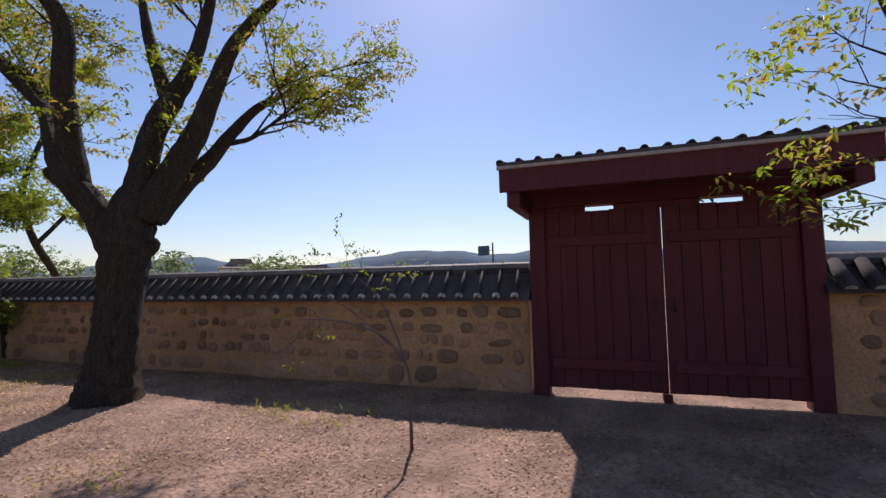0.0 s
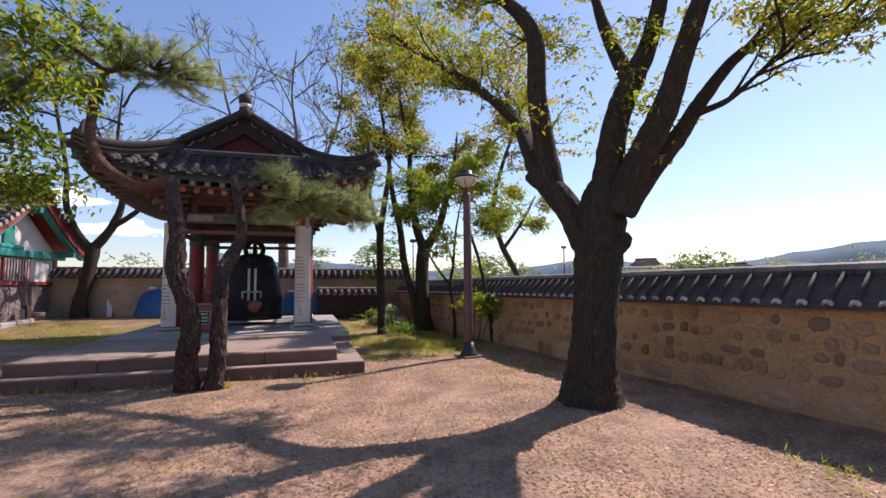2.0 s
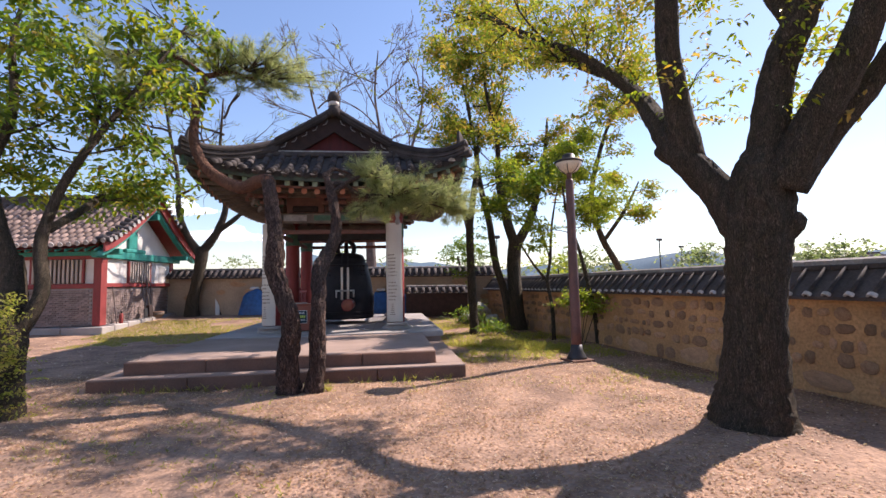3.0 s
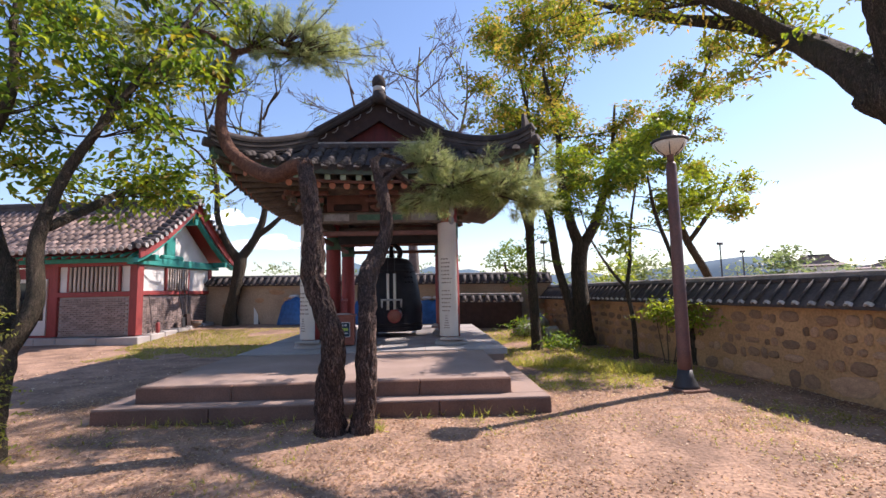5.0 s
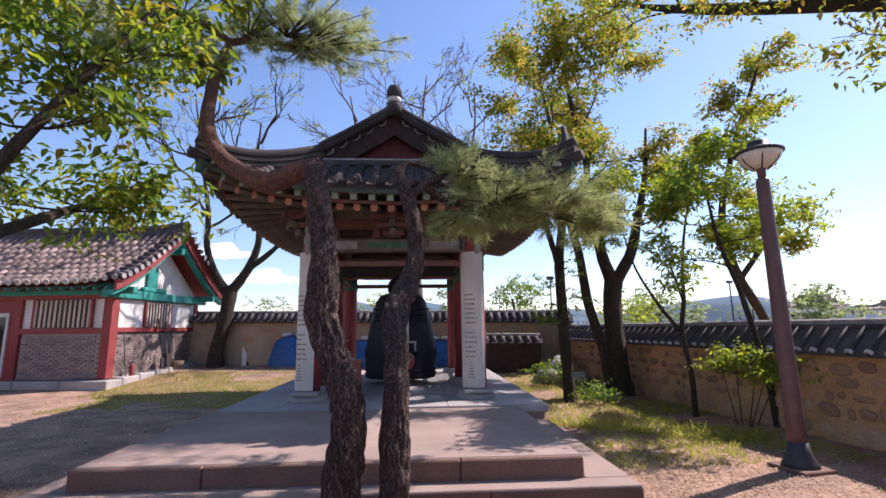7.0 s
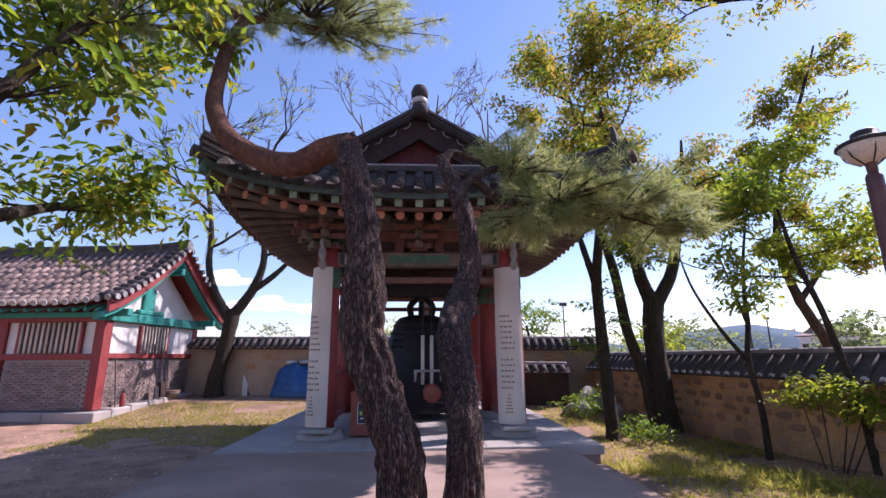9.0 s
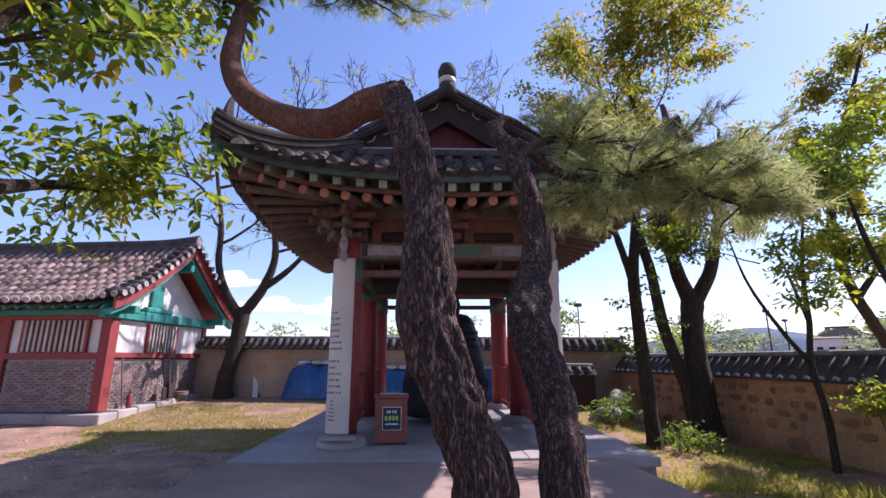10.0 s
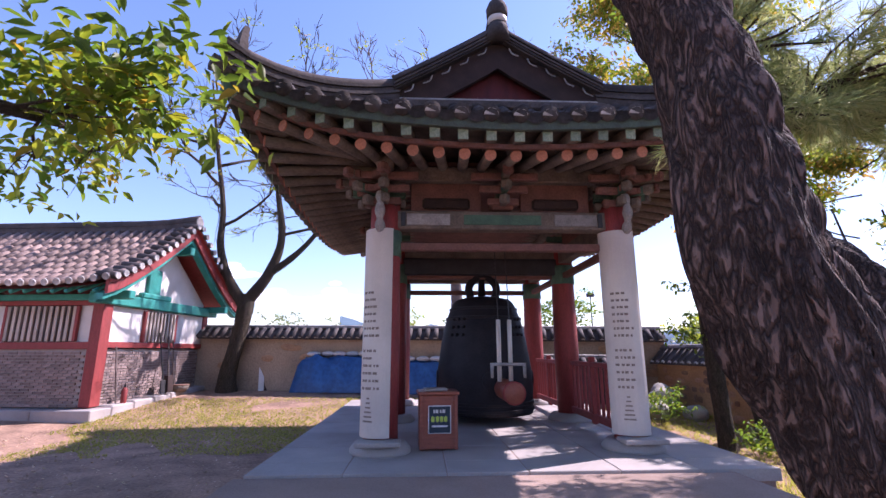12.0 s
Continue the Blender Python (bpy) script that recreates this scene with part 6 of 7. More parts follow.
# ---- lamp post ----
def lamp():
    l = thing("garden_lamp", pose(3.36, 10.68, 0.0), "brown garden lamp post with a shallow frosted bowl head", "lamp post")
    part("foot_plate", boxed((0, 0, 0.02), (0.46, 0.46, 0.07), radians(10), 0.01), M_STEP, l, "square concrete foot")
    part("flared_base", lathe(bmesh.new(), [(0.19, 0.05), (0.17, 0.10), (0.12, 0.2), (0.10, 0.32)], 20), M_DARK, l, "dark flared base", True)
    part("pole", lathe(bmesh.new(), [(0.10, 0.3), (0.095, 0.6), (0.085, 2.2), (0.075, 3.42), (0.06, 3.46)], 20), M_POLE, l, "", True)
    part("collar", lathe(bmesh.new(), [(0.045, 3.44), (0.05, 3.56), (0.07, 3.62)], 16), M_POLE, l, "", True)
    part("bowl", lathe(bmesh.new(), [(0.08, 3.58), (0.16, 3.63), (0.23, 3.72), (0.25, 3.77), (0.24, 3.78)], 24), M_FROST, l, "cream frosted glass bowl", True)
    part("rim", lathe(bmesh.new(), [(0.24, 3.77), (0.275, 3.78), (0.27, 3.81), (0.2, 3.84)], 24), M_DARK, l, "", True)
    part("cap", lathe(bmesh.new(), [(0.2, 3.83), (0.13, 3.86), (0.12, 3.93), (0.09, 3.95)], 20), M_DARK, l, "dark ridged cap", True)
    for k in range(6):
        a = k * math.pi / 3
        part("rib", tube(bmesh.new(), [(0.08 * math.cos(a), 0.08 * math.sin(a), 3.57), (0.2 * math.cos(a), 0.2 * math.sin(a), 3.66), (0.25 * math.cos(a), 0.25 * math.sin(a), 3.79)], [0.008] * 3, 5), M_DARK, l)


lamp()


# ---- planting near the gate ----
tree("young_sapling", [[(3.68, 2.17, -0.05, 0.018), (3.66, 2.17, 0.35, 0.014), (3.64, 2.18, 0.7, 0.012), (3.45, 2.3, 1.0, 0.010), (3.2, 2.5, 1.15, 0.008), (2.9, 2.75, 1.2, 0.004)],
     [(3.64, 2.18, 0.7, 0.010), (3.58, 2.3, 1.1, 0.007), (3.5, 2.45, 1.4, 0.005), (3.4, 2.7, 1.62, 0.003)],
     [(3.5, 2.27, 0.93, 0.007), (3.35, 2.6, 1.25, 0.005), (3.2, 3.0, 1.45, 0.003)]],
     [((3.55, 2.4, 1.3), (0.3, -0.2, 1), 0.28, 0.003, 1), ((3.5, 2.45, 1.4), (-0.1, 0.4, 1), 0.28, 0.003, 1), ((3.42, 2.65, 1.55), (0.1, 0.3, 1), 0.28, 0.003, 1), ((3.3, 2.75, 1.32), (-0.2, 0.3, 1), 0.3, 0.003, 1), ((3.2, 3.0, 1.42), (-0.2, 0.5, 0.8), 0.3, 0.003, 1),
      ((3.2, 2.5, 1.15), (-0.3, 0.5, -0.1), 0.3, 0.003, 1), ((3.0, 2.68, 1.18), (-0.3, 0.5, -0.3), 0.3, 0.003, 1)],
     [(M_MAPLE, 190, 0.042, 0.10)], M_TWIG, "thin half-bare sapling with a few hanging leaves", 71, "sapling")
tree("young_tree", [[(4.7, -2.4, -0.1, 0.07), (4.68, -2.3, 1.0, 0.06), (4.6, -2.0, 2.0, 0.05), (4.6, -1.7, 3.0, 0.03), (4.6, -1.5, 3.7, 0.012)]],
     [((4.6, -1.9, 2.3), (0, 1, 0.1), 0.7, 0.01, 2), ((4.6, -1.7, 2.8), (0, 1, 0.2), 0.6, 0.01, 2), ((4.6, -1.8, 2.6), (-0.6, 0.8, 0), 0.6, 0.01, 2), ((4.6, -1.6, 3.1), (0.2, 0.6, 0.5), 0.5, 0.01, 2), ((4.65, -2.0, 2.0), (0.1, 1, 0.0), 0.6, 0.01, 2)],
     [(M_YELLOW, 380, 0.075, 0.14), (M_LIME, 420, 0.075, 0.14)], M_BARK, "young tree with drooping yellow-green leaves before the gate", 73)


# ---- stored goods, rocks and tools ----
def tarp_heap(x, y, w, d, h, seed, turn):
    t = thing("tarp_heap", pose(x, y, ground_z(x, y), 0, 0, turn), "stacked goods under a blue tarpaulin by the back wall", "tarpaulin", "tarpaulin heaps by the back wall")
    bm = bmesh.new()
    n, m = 22, 12
    vs = []
    for j in range(m + 1):
        for i in range(n + 1):
            u, v = -1 + 2 * i / n, -1 + 2 * j / m
            e = max(abs(u), abs(v))
            k = 1 - max(0.0, (e - 0.80) / 0.20) ** 2.2
            z = h * k * (0.88 + 0.16 * noise.noise((u * 3 + seed, v * 3, 0))) + 0.03 * noise.noise((u * 9, v * 9, seed))
            s = 0.95 + 0.05 * (1 - k)
            vs.append(bm.verts.new((u * w / 2 * s, v * d / 2 * s, max(0.0, z) if e > 0.98 else z)))
    for j in range(m):
        for i in range(n):
            bm.faces.new((vs[j * (n + 1) + i], vs[j * (n + 1) + i + 1], vs[(j + 1) * (n + 1) + i + 1], vs[(j + 1) * (n + 1) + i]))
    part("tarpaulin", bm, M_TARP, t, "creased blue sheet", True)
    r = random.Random(seed)
    k = int(w / 0.5)
    for i in range(k):
        bm = bmesh.new()
        bmesh.ops.create_uvsphere(bm, u_segments=12, v_segments=7, radius=0.5)
        for q in bm.verts:
            q.co *= 1 + 0.12 * noise.noise(q.co * 3 + Vector((i, seed, 0)))
        sk = part("sack", bm, M_BAG, t, "white sack weighing down the sheet", True)
        sk.matrix_basis = Matrix.Translation((-w * 0.36 + 0.72 * w * (i + 0.5) / k, -d * 0.16 + r.uniform(-0.1, 0.1), h * 0.98)) @ Matrix.Rotation(r.uniform(-0.4, 0.4), 4, "Z") @ Matrix.Diagonal((0.42, 0.26, 0.15, 1))


tarp_heap(-4.9, 22.75, 2.7, 1.1, 1.12, 1, -9)
tarp_heap(-2.2, 22.3, 2.3, 1.0, 1.0, 4, -9)
tarp_heap(0.0, 21.95, 1.6, 0.9, 1.0, 7, -9)


def rock(x, y, sx, sy, sz, seed):
    bm = bmesh.new()
    bmesh.ops.create_icosphere(bm, subdivisions=3, radius=0.5)
    for q in bm.verts:
        q.co *= 1 + 0.35 * noise.noise(q.co * 2.2 + Vector((seed * 3.1, 0, 0))) + 0.08 * noise.noise(q.co * 7)
    ob = part("rock", bm, M_ROCK, None, "", True)
    ob.matrix_basis = Matrix.Translation((x, y, ground_z(x, y) + sz * 0.3)) @ Matrix.Rotation(seed, 4, "Z") @ Matrix.Diagonal((sx, sy, sz, 1))
    tagged(ob, "pale weathered landscape rock in the grass", "rock", "rocks at the wall's corner")


rock(3.35, 19.6, 0.9, 0.7, 0.8, 1)
rock(2.75, 19.0, 0.8, 0.6, 0.45, 2)
rock(3.6, 18.7, 0.5, 0.5, 0.4, 3)


def leaning_board():
    b = thing("leaning_board", Matrix.Translation((-7.3, 22.95, ground_z(-7.3, 22.95))), "pale board leaning against the back wall", "board")
    part("board", beam(bmesh.new(), (0, 0, 0), (-0.1, 0.25, 0.72), 0.16, 0.05), M_WHITE, b)
    part("backing", beam(bmesh.new(), (0.14, 0.1, 0), (0.1, 0.3, 0.75), 0.22, 0.04), M_BOARDS, b, "dark board behind it")


leaning_board()


def hall_tool(name, y, parts, label):
    t = thing(name, HM @ Matrix.Translation((0.40, y, 0.36 + 0.05 * y)), label, "garden tool", "tools against the brick gable")
    for nm, a, b, w, h, mt in parts:
        part(nm, beam(bmesh.new(), a, b, w, h, 0.004), mt, t)


hall_tool("broom", 2.2, [("handle", (0, 0, 0.4), (-0.2, 0.1, 1.5), 0.03, 0.03, M_TWIG), ("head", (0.03, 0, 0.02), (0, 0, 0.45), 0.22, 0.12, M_BOARDS)], "dark broom leaning on the brick gable")
hall_tool("shovel", 2.0, [("handle", (0, 0, 0.3), (-0.2, -0.1, 1.6), 0.03, 0.03, M_DARK), ("blade", (0.02, 0, 0.0), (0, 0, 0.35), 0.22, 0.03, M_DARK)], "dark shovel leaning on the brick gable")
hall_tool("rake", 0.35, [("handle", (0, 0, 0.0), (-0.18, 0.0, 1.3), 0.028, 0.028, M_TWIG)], "thin wooden rake leaning on the brick gable")
hall_tool("hoe", 2.5, [("handle", (0, 0, 0.0), (-0.22, 0.05, 1.4), 0.028, 0.028, M_TWIG), ("blade", (0.05, 0, 0.06), (0.05, 0.14, 0.06), 0.08, 0.03, M_DARK)], "wooden hoe leaning on the brick gable")


def basket():
    b = thing("basket", HM @ Matrix.Translation((0.36, 2.75, 0.45)), "low straw basket at the foot of the brick gable", "basket")
    part("bowl", lathe(bmesh.new(), [(0.2, 0), (0.27, 0.1), (0.28, 0.18), (0.24, 0.18), (0.16, 0.04)], 16), M_WOOD, b, "", True)
    part("rim", lathe(bmesh.new(), [(0.27, 0.17), (0.295, 0.19), (0.27, 0.21)], 16), M_STEP, b, "", True)


basket()


def extinguisher(y):
    e = thing("fire_extinguisher", HM @ Matrix.Translation((0.32, y, 0.36)), "small red fire extinguisher by the brick gable", "fire extinguisher")
    part("cylinder", lathe(bmesh.new(), [(0.06, 0), (0.065, 0.02), (0.065, 0.3), (0.03, 0.36)], 14), M_RED, e, "", True)
    part("valve", lathe(bmesh.new(), [(0.02, 0.35), (0.025, 0.42), (0.015, 0.44)], 10), M_DARK, e, "black valve", True)


extinguisher(0.7)

# ---- beyond the walls ----
def far_hall(x, y, w, d, h, rh, turn, label):
    f = thing("far_hall", pose(x, y, 0, 0, 0, turn), label, "building")
    part("wall", boxed((0, 0, h / 2), (w, d, h), 0, 0), M_WHITE, f)
    bm = bmesh.new()
    rows = []
    for s, z, k in ((1.16, h - 0.3, 0.5), (0.86, h + rh * 0.35, 0.0), (0.62, h + rh * 0.7, 0), (0.5, h + rh, 0)):
        rows.append([bm.verts.new((a * w / 2 * s, b * d / 2 * (s if s > 0.9 else s * 0.5), z + k)) for a, b in ((-1, -1), (1, -1), (1, 1), (-1, 1))])
    for r0, r1 in zip(rows, rows[1:]):
        for k in range(4):
            bm.faces.new((r0[k], r0[(k + 1) % 4], r1[(k + 1) % 4], r1[k]))
    bm.faces.new(rows[-1])
    bm.faces.new(rows[0][::-1])
    part("roof", bm, M_TILE_OLD, f)
    part("ridge", boxed((0, 0, h + rh + 0.2), (w * 0.52, 0.6, 0.5), 0, 0.1), M_TILE, f)
    for i in range(5):
        part("window", boxed((-w * 0.4 + w * 0.2 * i, -d / 2 - 0.03, h * 0.5), (w * 0.11, 0.08, h * 0.4), 0, 0), M_BOARDS, f)


far_hall(95, 113, 11, 8, 5.6, 2.6, -40, "distant tiled-roof hall beyond the road")
far_hall(112, 104, 26, 9, 4.6, 1.8, -40, "long distant tiled-roof building")


def minibus():
    b = thing("minibus", pose(36.5, 41.5, 0, 0, 0, -38), "pale silver parked minibus beyond the wall", "minibus")
    part("body", boxed((0, 0, 1.35), (6.2, 2.0, 1.9), 0, 0.25), M_SILVER, b)
    part("window_band", boxed((0, 0, 1.75), (5.6, 2.04, 0.55), 0, 0.08), M_GLASSDARK, b, "dark tinted windows")
    for x in (-2.0, 2.0):
        for y in (-0.9, 0.9):
            w = part("wheel", lathe(bmesh.new(), [(0.36, -0.12), (0.38, 0), (0.36, 0.12)], 16), M_DARK, b, "black tyre", True)
            w.matrix_basis = Matrix.Translation((x, y, 0.38)) @ Matrix.Rotation(math.pi / 2, 4, "X")


minibus()


def road_sign():
    s = thing("road_sign", pose(58, 22.5, 0, 0, 0, 69), "distant dark road sign on a pole", "road sign")
    part("pole", tube(bmesh.new(), [(-1.5, 0, 0), (-1.5, 0, 6.2)], [0.12, 0.1], 8), M_DARK, s)
    part("sign_panel", boxed((0.1, 0, 5.2), (2.0, 0.08, 1.3), 0, 0), M_HILL, s, "blue-grey panel")
    part("arm", boxed((-0.7, 0, 5.2), (1.6, 0.08, 0.08), 0, 0), M_DARK, s)


road_sign()


def street_pole(x, y, h, r):
    s = thing("street_lamp", pose(x, y, 0), "distant slim street lamp beyond the wall", "street lamp", "street lamps beyond the wall")
    part("pole", tube(bmesh.new(), [(0, 0, 0), (0, 0, h)], [r, r * 0.7], 8), M_DARK, s)
    part("head", boxed((0, 0, h + 0.1), (0.5, 0.3, 0.25), 0, 0.05), M_DARK, s)


street_pole(33, 51, 5.0, 0.09)
street_pole(26, 44, 5.2, 0.08)
street_pole(34, 7.5, 6.2, 0.1)
street_pole(8.5, 38.0, 5.0, 0.06)


def far_tree(x, y, h, w, seed, mt, n=1500):
    """A tree or shrub some way off: trunk and a clumped, gappy crown."""
    t = thing("far_tree", Matrix.Identity(4), "green tree standing beyond the wall", "tree", "trees beyond the walls")
    r = random.Random(seed)
    part("trunk", limb([(x, y, -0.1, h * 0.03), (x, y, h * 0.3, h * 0.024), (x + r.uniform(-0.1, 0.1) * h, y, h * 0.7, h * 0.012)], 4, seed), M_BARK, t, "", True)
    cs = []
    for k in range(16):
        a, q = r.uniform(0, 6.28), r.random() ** 0.6
        zz = r.uniform(0.28, 0.95)
        rad = w * 0.5 * q * (1 - 0.55 * abs(zz - 0.5) * 2)
        cs.append((x + rad * math.cos(a), y + rad * math.sin(a), h * zz))
    s = w * 0.09
    tagged(leaf_cloud("crown", cs, (s, s, s * 0.8), n, max(0.1, 0.04 * w), mt, t, seed, 0.1, 0.7), kind="stuff")


far_tree(4.6, 31, 4.6, 4.2, 1, M_LEAF, 2600)
far_tree(-3.5, 36, 3.6, 3.6, 2, M_LIME, 1600)
far_tree(-6.5, 40, 3.6, 4.5, 3, M_FARTREE, 1400)
far_tree(-10.5, 36, 3.8, 3.6, 4, M_FARTREE, 700)
far_tree(1.2, 44, 5.0, 4.0, 5, M_FARTREE)
far_tree(12, 30, 3.6, 4.5, 6, M_FARTREE, 2000)
far_tree(9, 26, 3.2, 3.6, 7, M_LIME, 1600)
far_tree(16, 24, 3.0, 4.5, 8, M_FARTREE, 1800)
far_tree(20, 21, 2.9, 4.5, 9, M_FARTREE, 1500)
rf = random.Random(12)
for k in range(34):
    a = radians(rf.uniform(8, 100))
    d = rf.uniform(50, 120)
    far_tree(math.sin(a) * d, math.cos(a) * d, rf.uniform(2.5, 4.8) * d / 70, rf.uniform(5, 10), 30 + k, M_FARTREE, 420)


def cloud(x, y, z, w, seed):
    bm = bmesh.new()
    r = random.Random(seed)
    for k in range(70):
        u = max(-1, min(1, r.gauss(0, 0.45)))
        s = w * r.uniform(0.03, 0.075) * (1.1 - abs(u))
        bmesh.ops.create_icosphere(bm, subdivisions=2, radius=s, matrix=Matrix.Translation((x + u * w * 0.55, y + r.uniform(-0.06, 0.06) * w, z + abs(r.gauss(0, 0.06)) * w * (1 - abs(u)))) @ Matrix.Diagonal((1.7, 1, 0.6, 1)))
    return tagged(part("backdrop", bm, M_CLOUD_GLOW, None, "", True), "low white cumulus cloud near the horizon", "cloud", kind="structure")


M_CLOUD_GLOW = mat("cloud_white_glow", (0.9, 0.9, 0.92), (0.86, 0.87, 0.9), 0.01, 1.0, bump=0)
# Added glow stands in for sunlight scattered inside the clouds.
M_CLOUD_GLOW.node_tree.nodes["Principled BSDF"].inputs["Emission Color"].default_value = (0.85, 0.92, 1.0, 1)
M_CLOUD_GLOW.node_tree.nodes["Principled BSDF"].inputs["Emission Strength"].default_value = 0.75
cn, cl = M_CLOUD_GLOW.node_tree.nodes, M_CLOUD_GLOW.node_tree.links
cloud_mix, cloud_clear = cn.new("ShaderNodeMixShader"), cn.new("ShaderNodeBsdfTransparent")
cloud_mix.inputs["Fac"].default_value = 0.72
cl.new(cn["Principled BSDF"].outputs["BSDF"], cloud_mix.inputs[1])
cl.new(cloud_clear.outputs["BSDF"], cloud_mix.inputs[2])
cl.new(cloud_mix.outputs["Shader"], cn["Material Output"].inputs["Surface"])
cloud(-800, 1900, 300, 330, 1)
cloud(-700, 2050, 215, 420, 2)
cloud(-420, 2200, 215, 480, 4)


# ---- grass, weeds and litter ----
def blades(name, spots, material, seed, length, per, width, label):
    ob = needle_cloud(name, [((x, y, ground_z(x, y) + z0), (rx, ry, 1.0)) for x, y, z0, rx, ry in spots], material, None, seed, length, per, width)
    return tagged(ob, label, "grass", kind="stuff")


rg = random.Random(77)


def patch(n, x0, x1, y0, y1, keep):
    out = []
    for _ in range(n):
        x, y = rg.uniform(x0, x1), rg.uniform(y0, y1)
        if noise.noise((x * 0.7, y * 0.7, 3.3)) > keep:
            out.append((x, y, 0.0, rg.uniform(-0.5, 0.5), rg.uniform(-0.5, 0.5)))
    return out


blades("grass", patch(8000, 1.25, 4.6, 10.9, 20.0, -0.15), M_GRASS, 1, 0.09, 9, 0.005, "patchy yellow-green grass beside the slab")
blades("grass", [q for q in patch(22000, -9.6, -4.15, 13.4, 21.6, -0.42) if q[1] > 16.0 + 0.7 * noise.noise((q[0] * 1.3, q[1] * 0.6, 8.1))], M_GRASS, 2, 0.05, 9, 0.007, "worn lawn before the hall")
blades("grass", patch(1600, -4.6, 1.0, 20.0, 21.5, -0.3), M_GRASS, 7, 0.10, 8, 0.006, "rough grass behind the pavilion")
blades("grass", [s for s in patch(1500, 3.0, 6.2, 2.5, 11.0, 0.22)], M_GRASS, 3, 0.10, 7, 0.004, "thin grass along the stone wall")
blades("weeds", [(rg.uniform(-4.7, 1.2), rg.uniform(9.6, 9.8), 0.0, rg.uniform(-0.6, 0.6), rg.uniform(-0.7, 0.2)) for _ in range(60)], M_GRASS, 4, 0.13, 9, 0.005, "small weeds along the foot of the steps")
blades("weeds", [(1.3 + 2.8 * u + rg.uniform(-0.2, 0.2), 13.6 - 1.6 * u + rg.uniform(-0.25, 0.25), 0.0, rg.uniform(-0.6, 0.6), rg.uniform(-0.6, 0.6)) for u in [rg.random() for _ in range(150)]], M_GRASS, 5, 0.28, 9, 0.007, "taller weeds beside the lamp")
blades("weeds", [(-1.05 + rg.gauss(0, 0.06), 9.25 + rg.gauss(0, 0.08), 0.0, rg.uniform(-0.5, 0.5), rg.uniform(-0.5, 0.5)) for _ in range(16)], M_GRASS, 6, 0.14, 9, 0.005, "tuft of grass at the pine's foot")
blades("weeds", patch(5200, -4.5, 5.0, 0.5, 9.6, 0.24), M_GRASS, 8, 0.065, 8, 0.005, "sparse low weeds in the bare soil")


def bush(name, cs, spread, n, size, mt, seed, label):
    b = thing(name, Matrix.Identity(4), label, "bush")
    bm = bmesh.new()
    for c in cs:
        tube(bm, [(c[0] * 0.3 + cs[0][0] * 0.7, c[1] * 0.3 + cs[0][1] * 0.7, ground_z(c[0], c[1]) - 0.03), (c[0], c[1], c[2])], [0.012, 0.005], 5)
    tagged(part("stems", bm, M_BARK, b), kind="stuff")
    tagged(leaf_cloud("foliage", cs, spread, n, size, mt, b, seed), kind="stuff")


bush("shrub", [(4.4, 13.1, 1.08), (4.5, 12.7, 1.12), (4.6, 12.35, 1.0), (4.3, 13.35, 1.0), (4.45, 12.5, 0.85)], (0.16, 0.24, 0.09), 1500, 0.075, M_LIME, 3, "bright green shrub against the stone wall")
bush("shrub", [(2.75, 15.4, 0.25), (2.95, 15.7, 0.3), (2.6, 15.3, 0.2), (3.1, 15.2, 0.2)], (0.16, 0.16, 0.08), 450, 0.09, M_LEAF, 5, "low leafy plants at the slender tree's foot")
bush("shrub", [(2.6, 18.3, 0.4), (2.9, 18.6, 0.5), (2.3, 18.6, 0.4)], (0.2, 0.2, 0.12), 700, 0.08, M_LEAF, 7, "low green shrub beside the pale rocks")


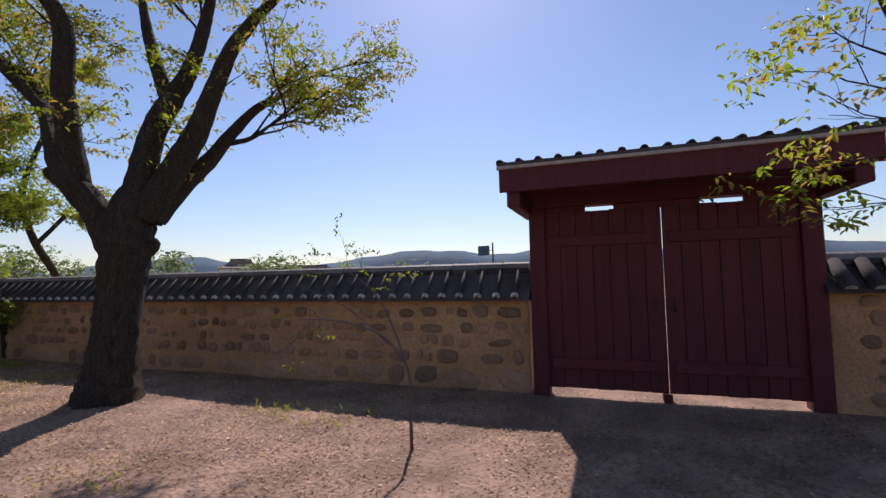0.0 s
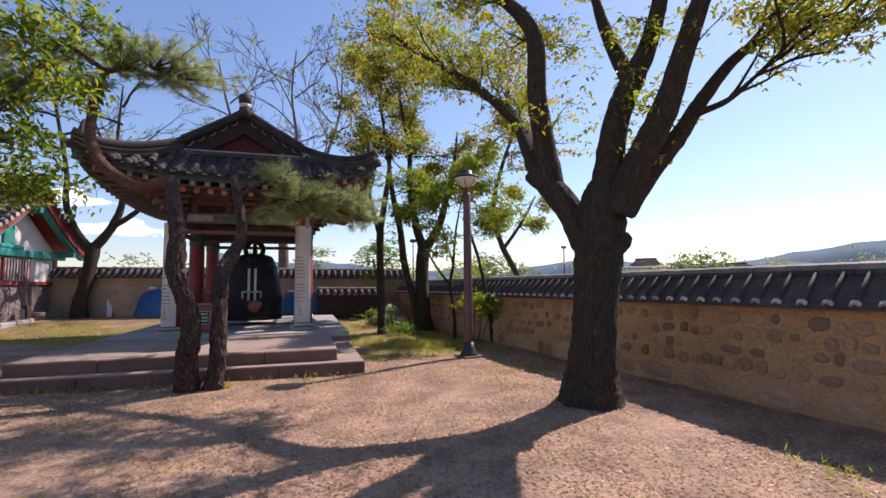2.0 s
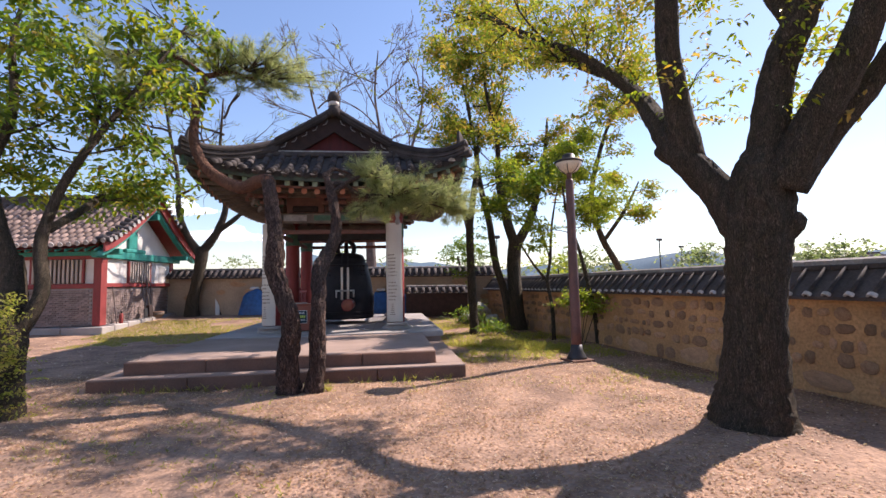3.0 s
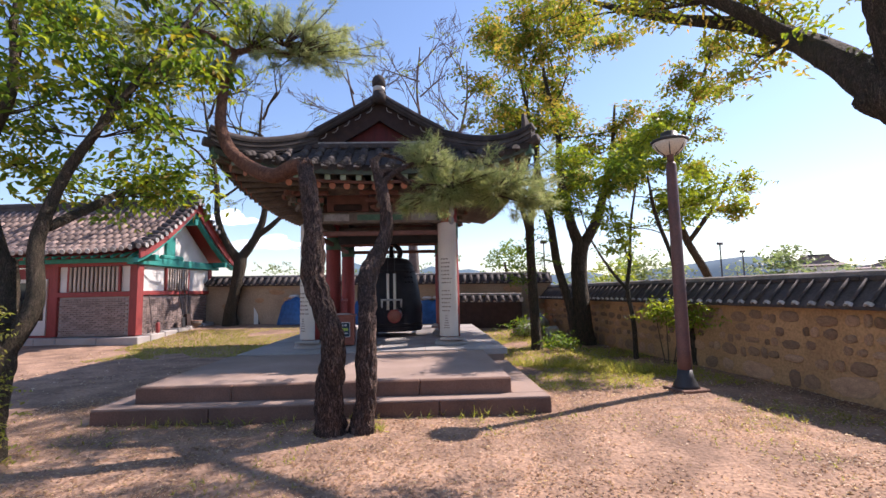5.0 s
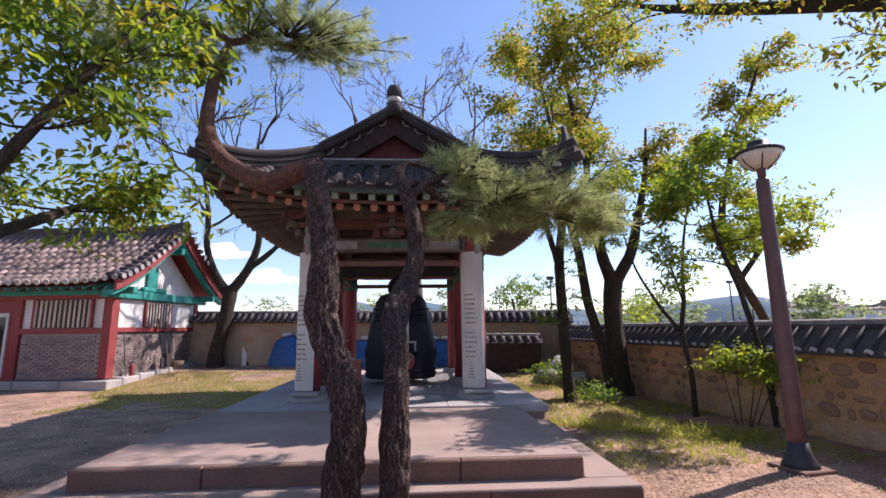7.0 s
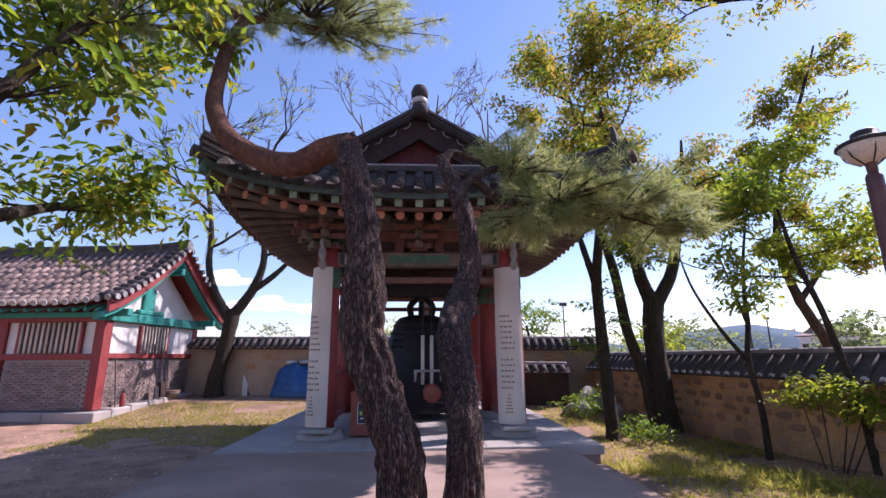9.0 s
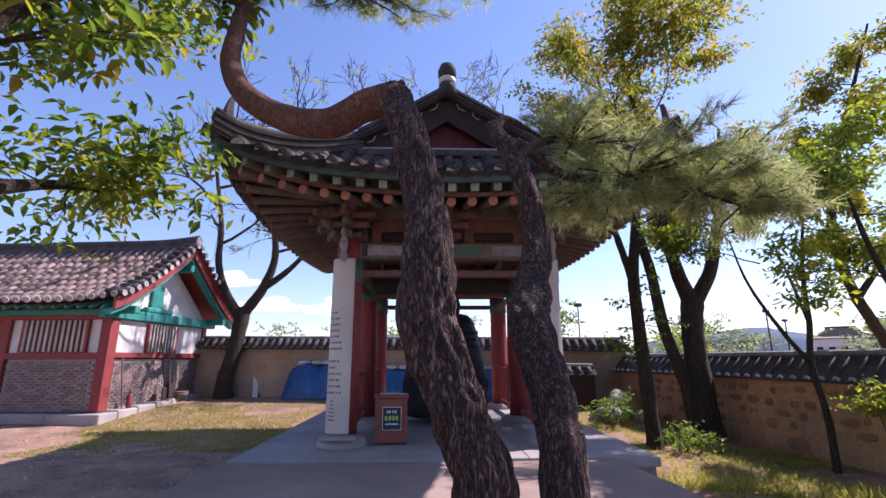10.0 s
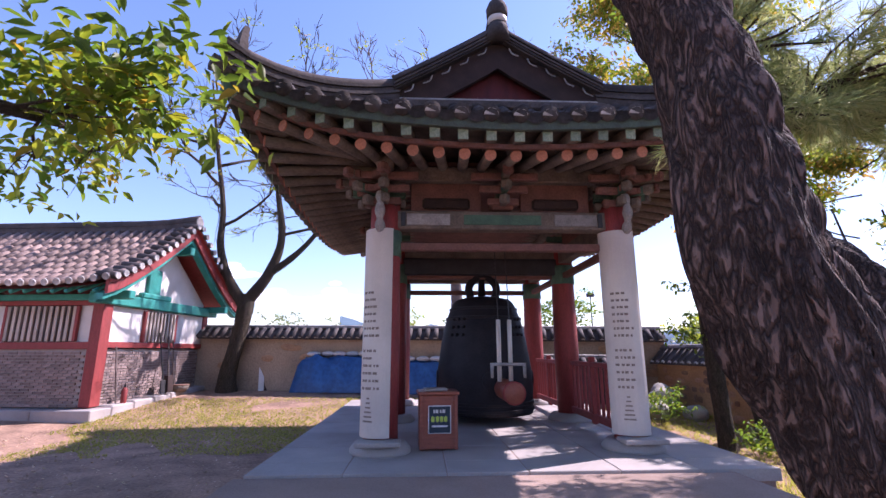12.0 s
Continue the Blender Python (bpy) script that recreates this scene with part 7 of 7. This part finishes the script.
def litter(name, n, x0, x1, y0, y1, size, seed, material, label):
    """Dry leaves lying on the soil."""
    r = np.random.RandomState(seed)
    xy = np.column_stack([r.uniform(x0, x1, n), r.uniform(y0, y1, n)])
    keep = np.array([not (-4.85 < x < 1.2 and 9.78 < y < 20) and x < 6.35 - 0.104 * (y - 1.7) and noise.noise((x * 0.8, y * 0.8, 9.1)) > r.uniform(-0.7, 0.3) for x, y in xy])
    xy = xy[keep]
    n = len(xy)
    z = np.array([ground_z(x, y) + 0.035 * noise.noise((x * 0.5, y * 0.5, 1.7)) + 0.012 * noise.noise((x * 2.1, y * 2.1, 4.2)) for x, y in xy]) + 0.008
    a = r.uniform(0, 6.283, n)
    L = size * r.uniform(0.5, 1.4, n)
    dx, dy = np.cos(a) * L, np.sin(a) * L
    tilt = r.uniform(-0.35, 0.5, n) * L
    lift_ = r.uniform(0.0, 0.4, n) * L
    v = np.empty((n, 4, 3))
    v[:, 0] = np.column_stack([xy[:, 0] - dx * 0.5, xy[:, 1] - dy * 0.5, z])
    v[:, 1] = np.column_stack([xy[:, 0] + dy * 0.28, xy[:, 1] - dx * 0.28, z + lift_])
    v[:, 2] = np.column_stack([xy[:, 0] + dx * 0.5, xy[:, 1] + dy * 0.5, z + np.maximum(0, tilt)])
    v[:, 3] = np.column_stack([xy[:, 0] - dy * 0.28, xy[:, 1] + dx * 0.28, z + lift_ * 0.6])
    me = bpy.data.meshes.new(name)
    me.vertices.add(4 * n)
    me.vertices.foreach_set("co", v.reshape(-1))
    i = np.arange(n) * 4
    me.loops.add(6 * n)
    me.loops.foreach_set("vertex_index", np.stack([i, i + 1, i + 2, i, i + 2, i + 3], 1).ravel())
    me.polygons.add(2 * n)
    me.polygons.foreach_set("loop_start", np.arange(2 * n) * 3)
    me.polygons.foreach_set("loop_total", np.full(2 * n, 3))
    me.update(calc_edges=True)
    me.materials.append(material)
    tagged(new(name, me), label, "leaf litter", kind="stuff")


litter("leaf_litter", 150000, -6.0, 6.2, -1.5, 11.5, 0.030, 5, M_LITTER, "small dry brown leaves scattered on the soil")
litter("leaf_litter", 9000, -10.0, 5.0, 11.5, 22.0, 0.045, 6, M_LITTER, "dry leaves scattered over the back of the yard")
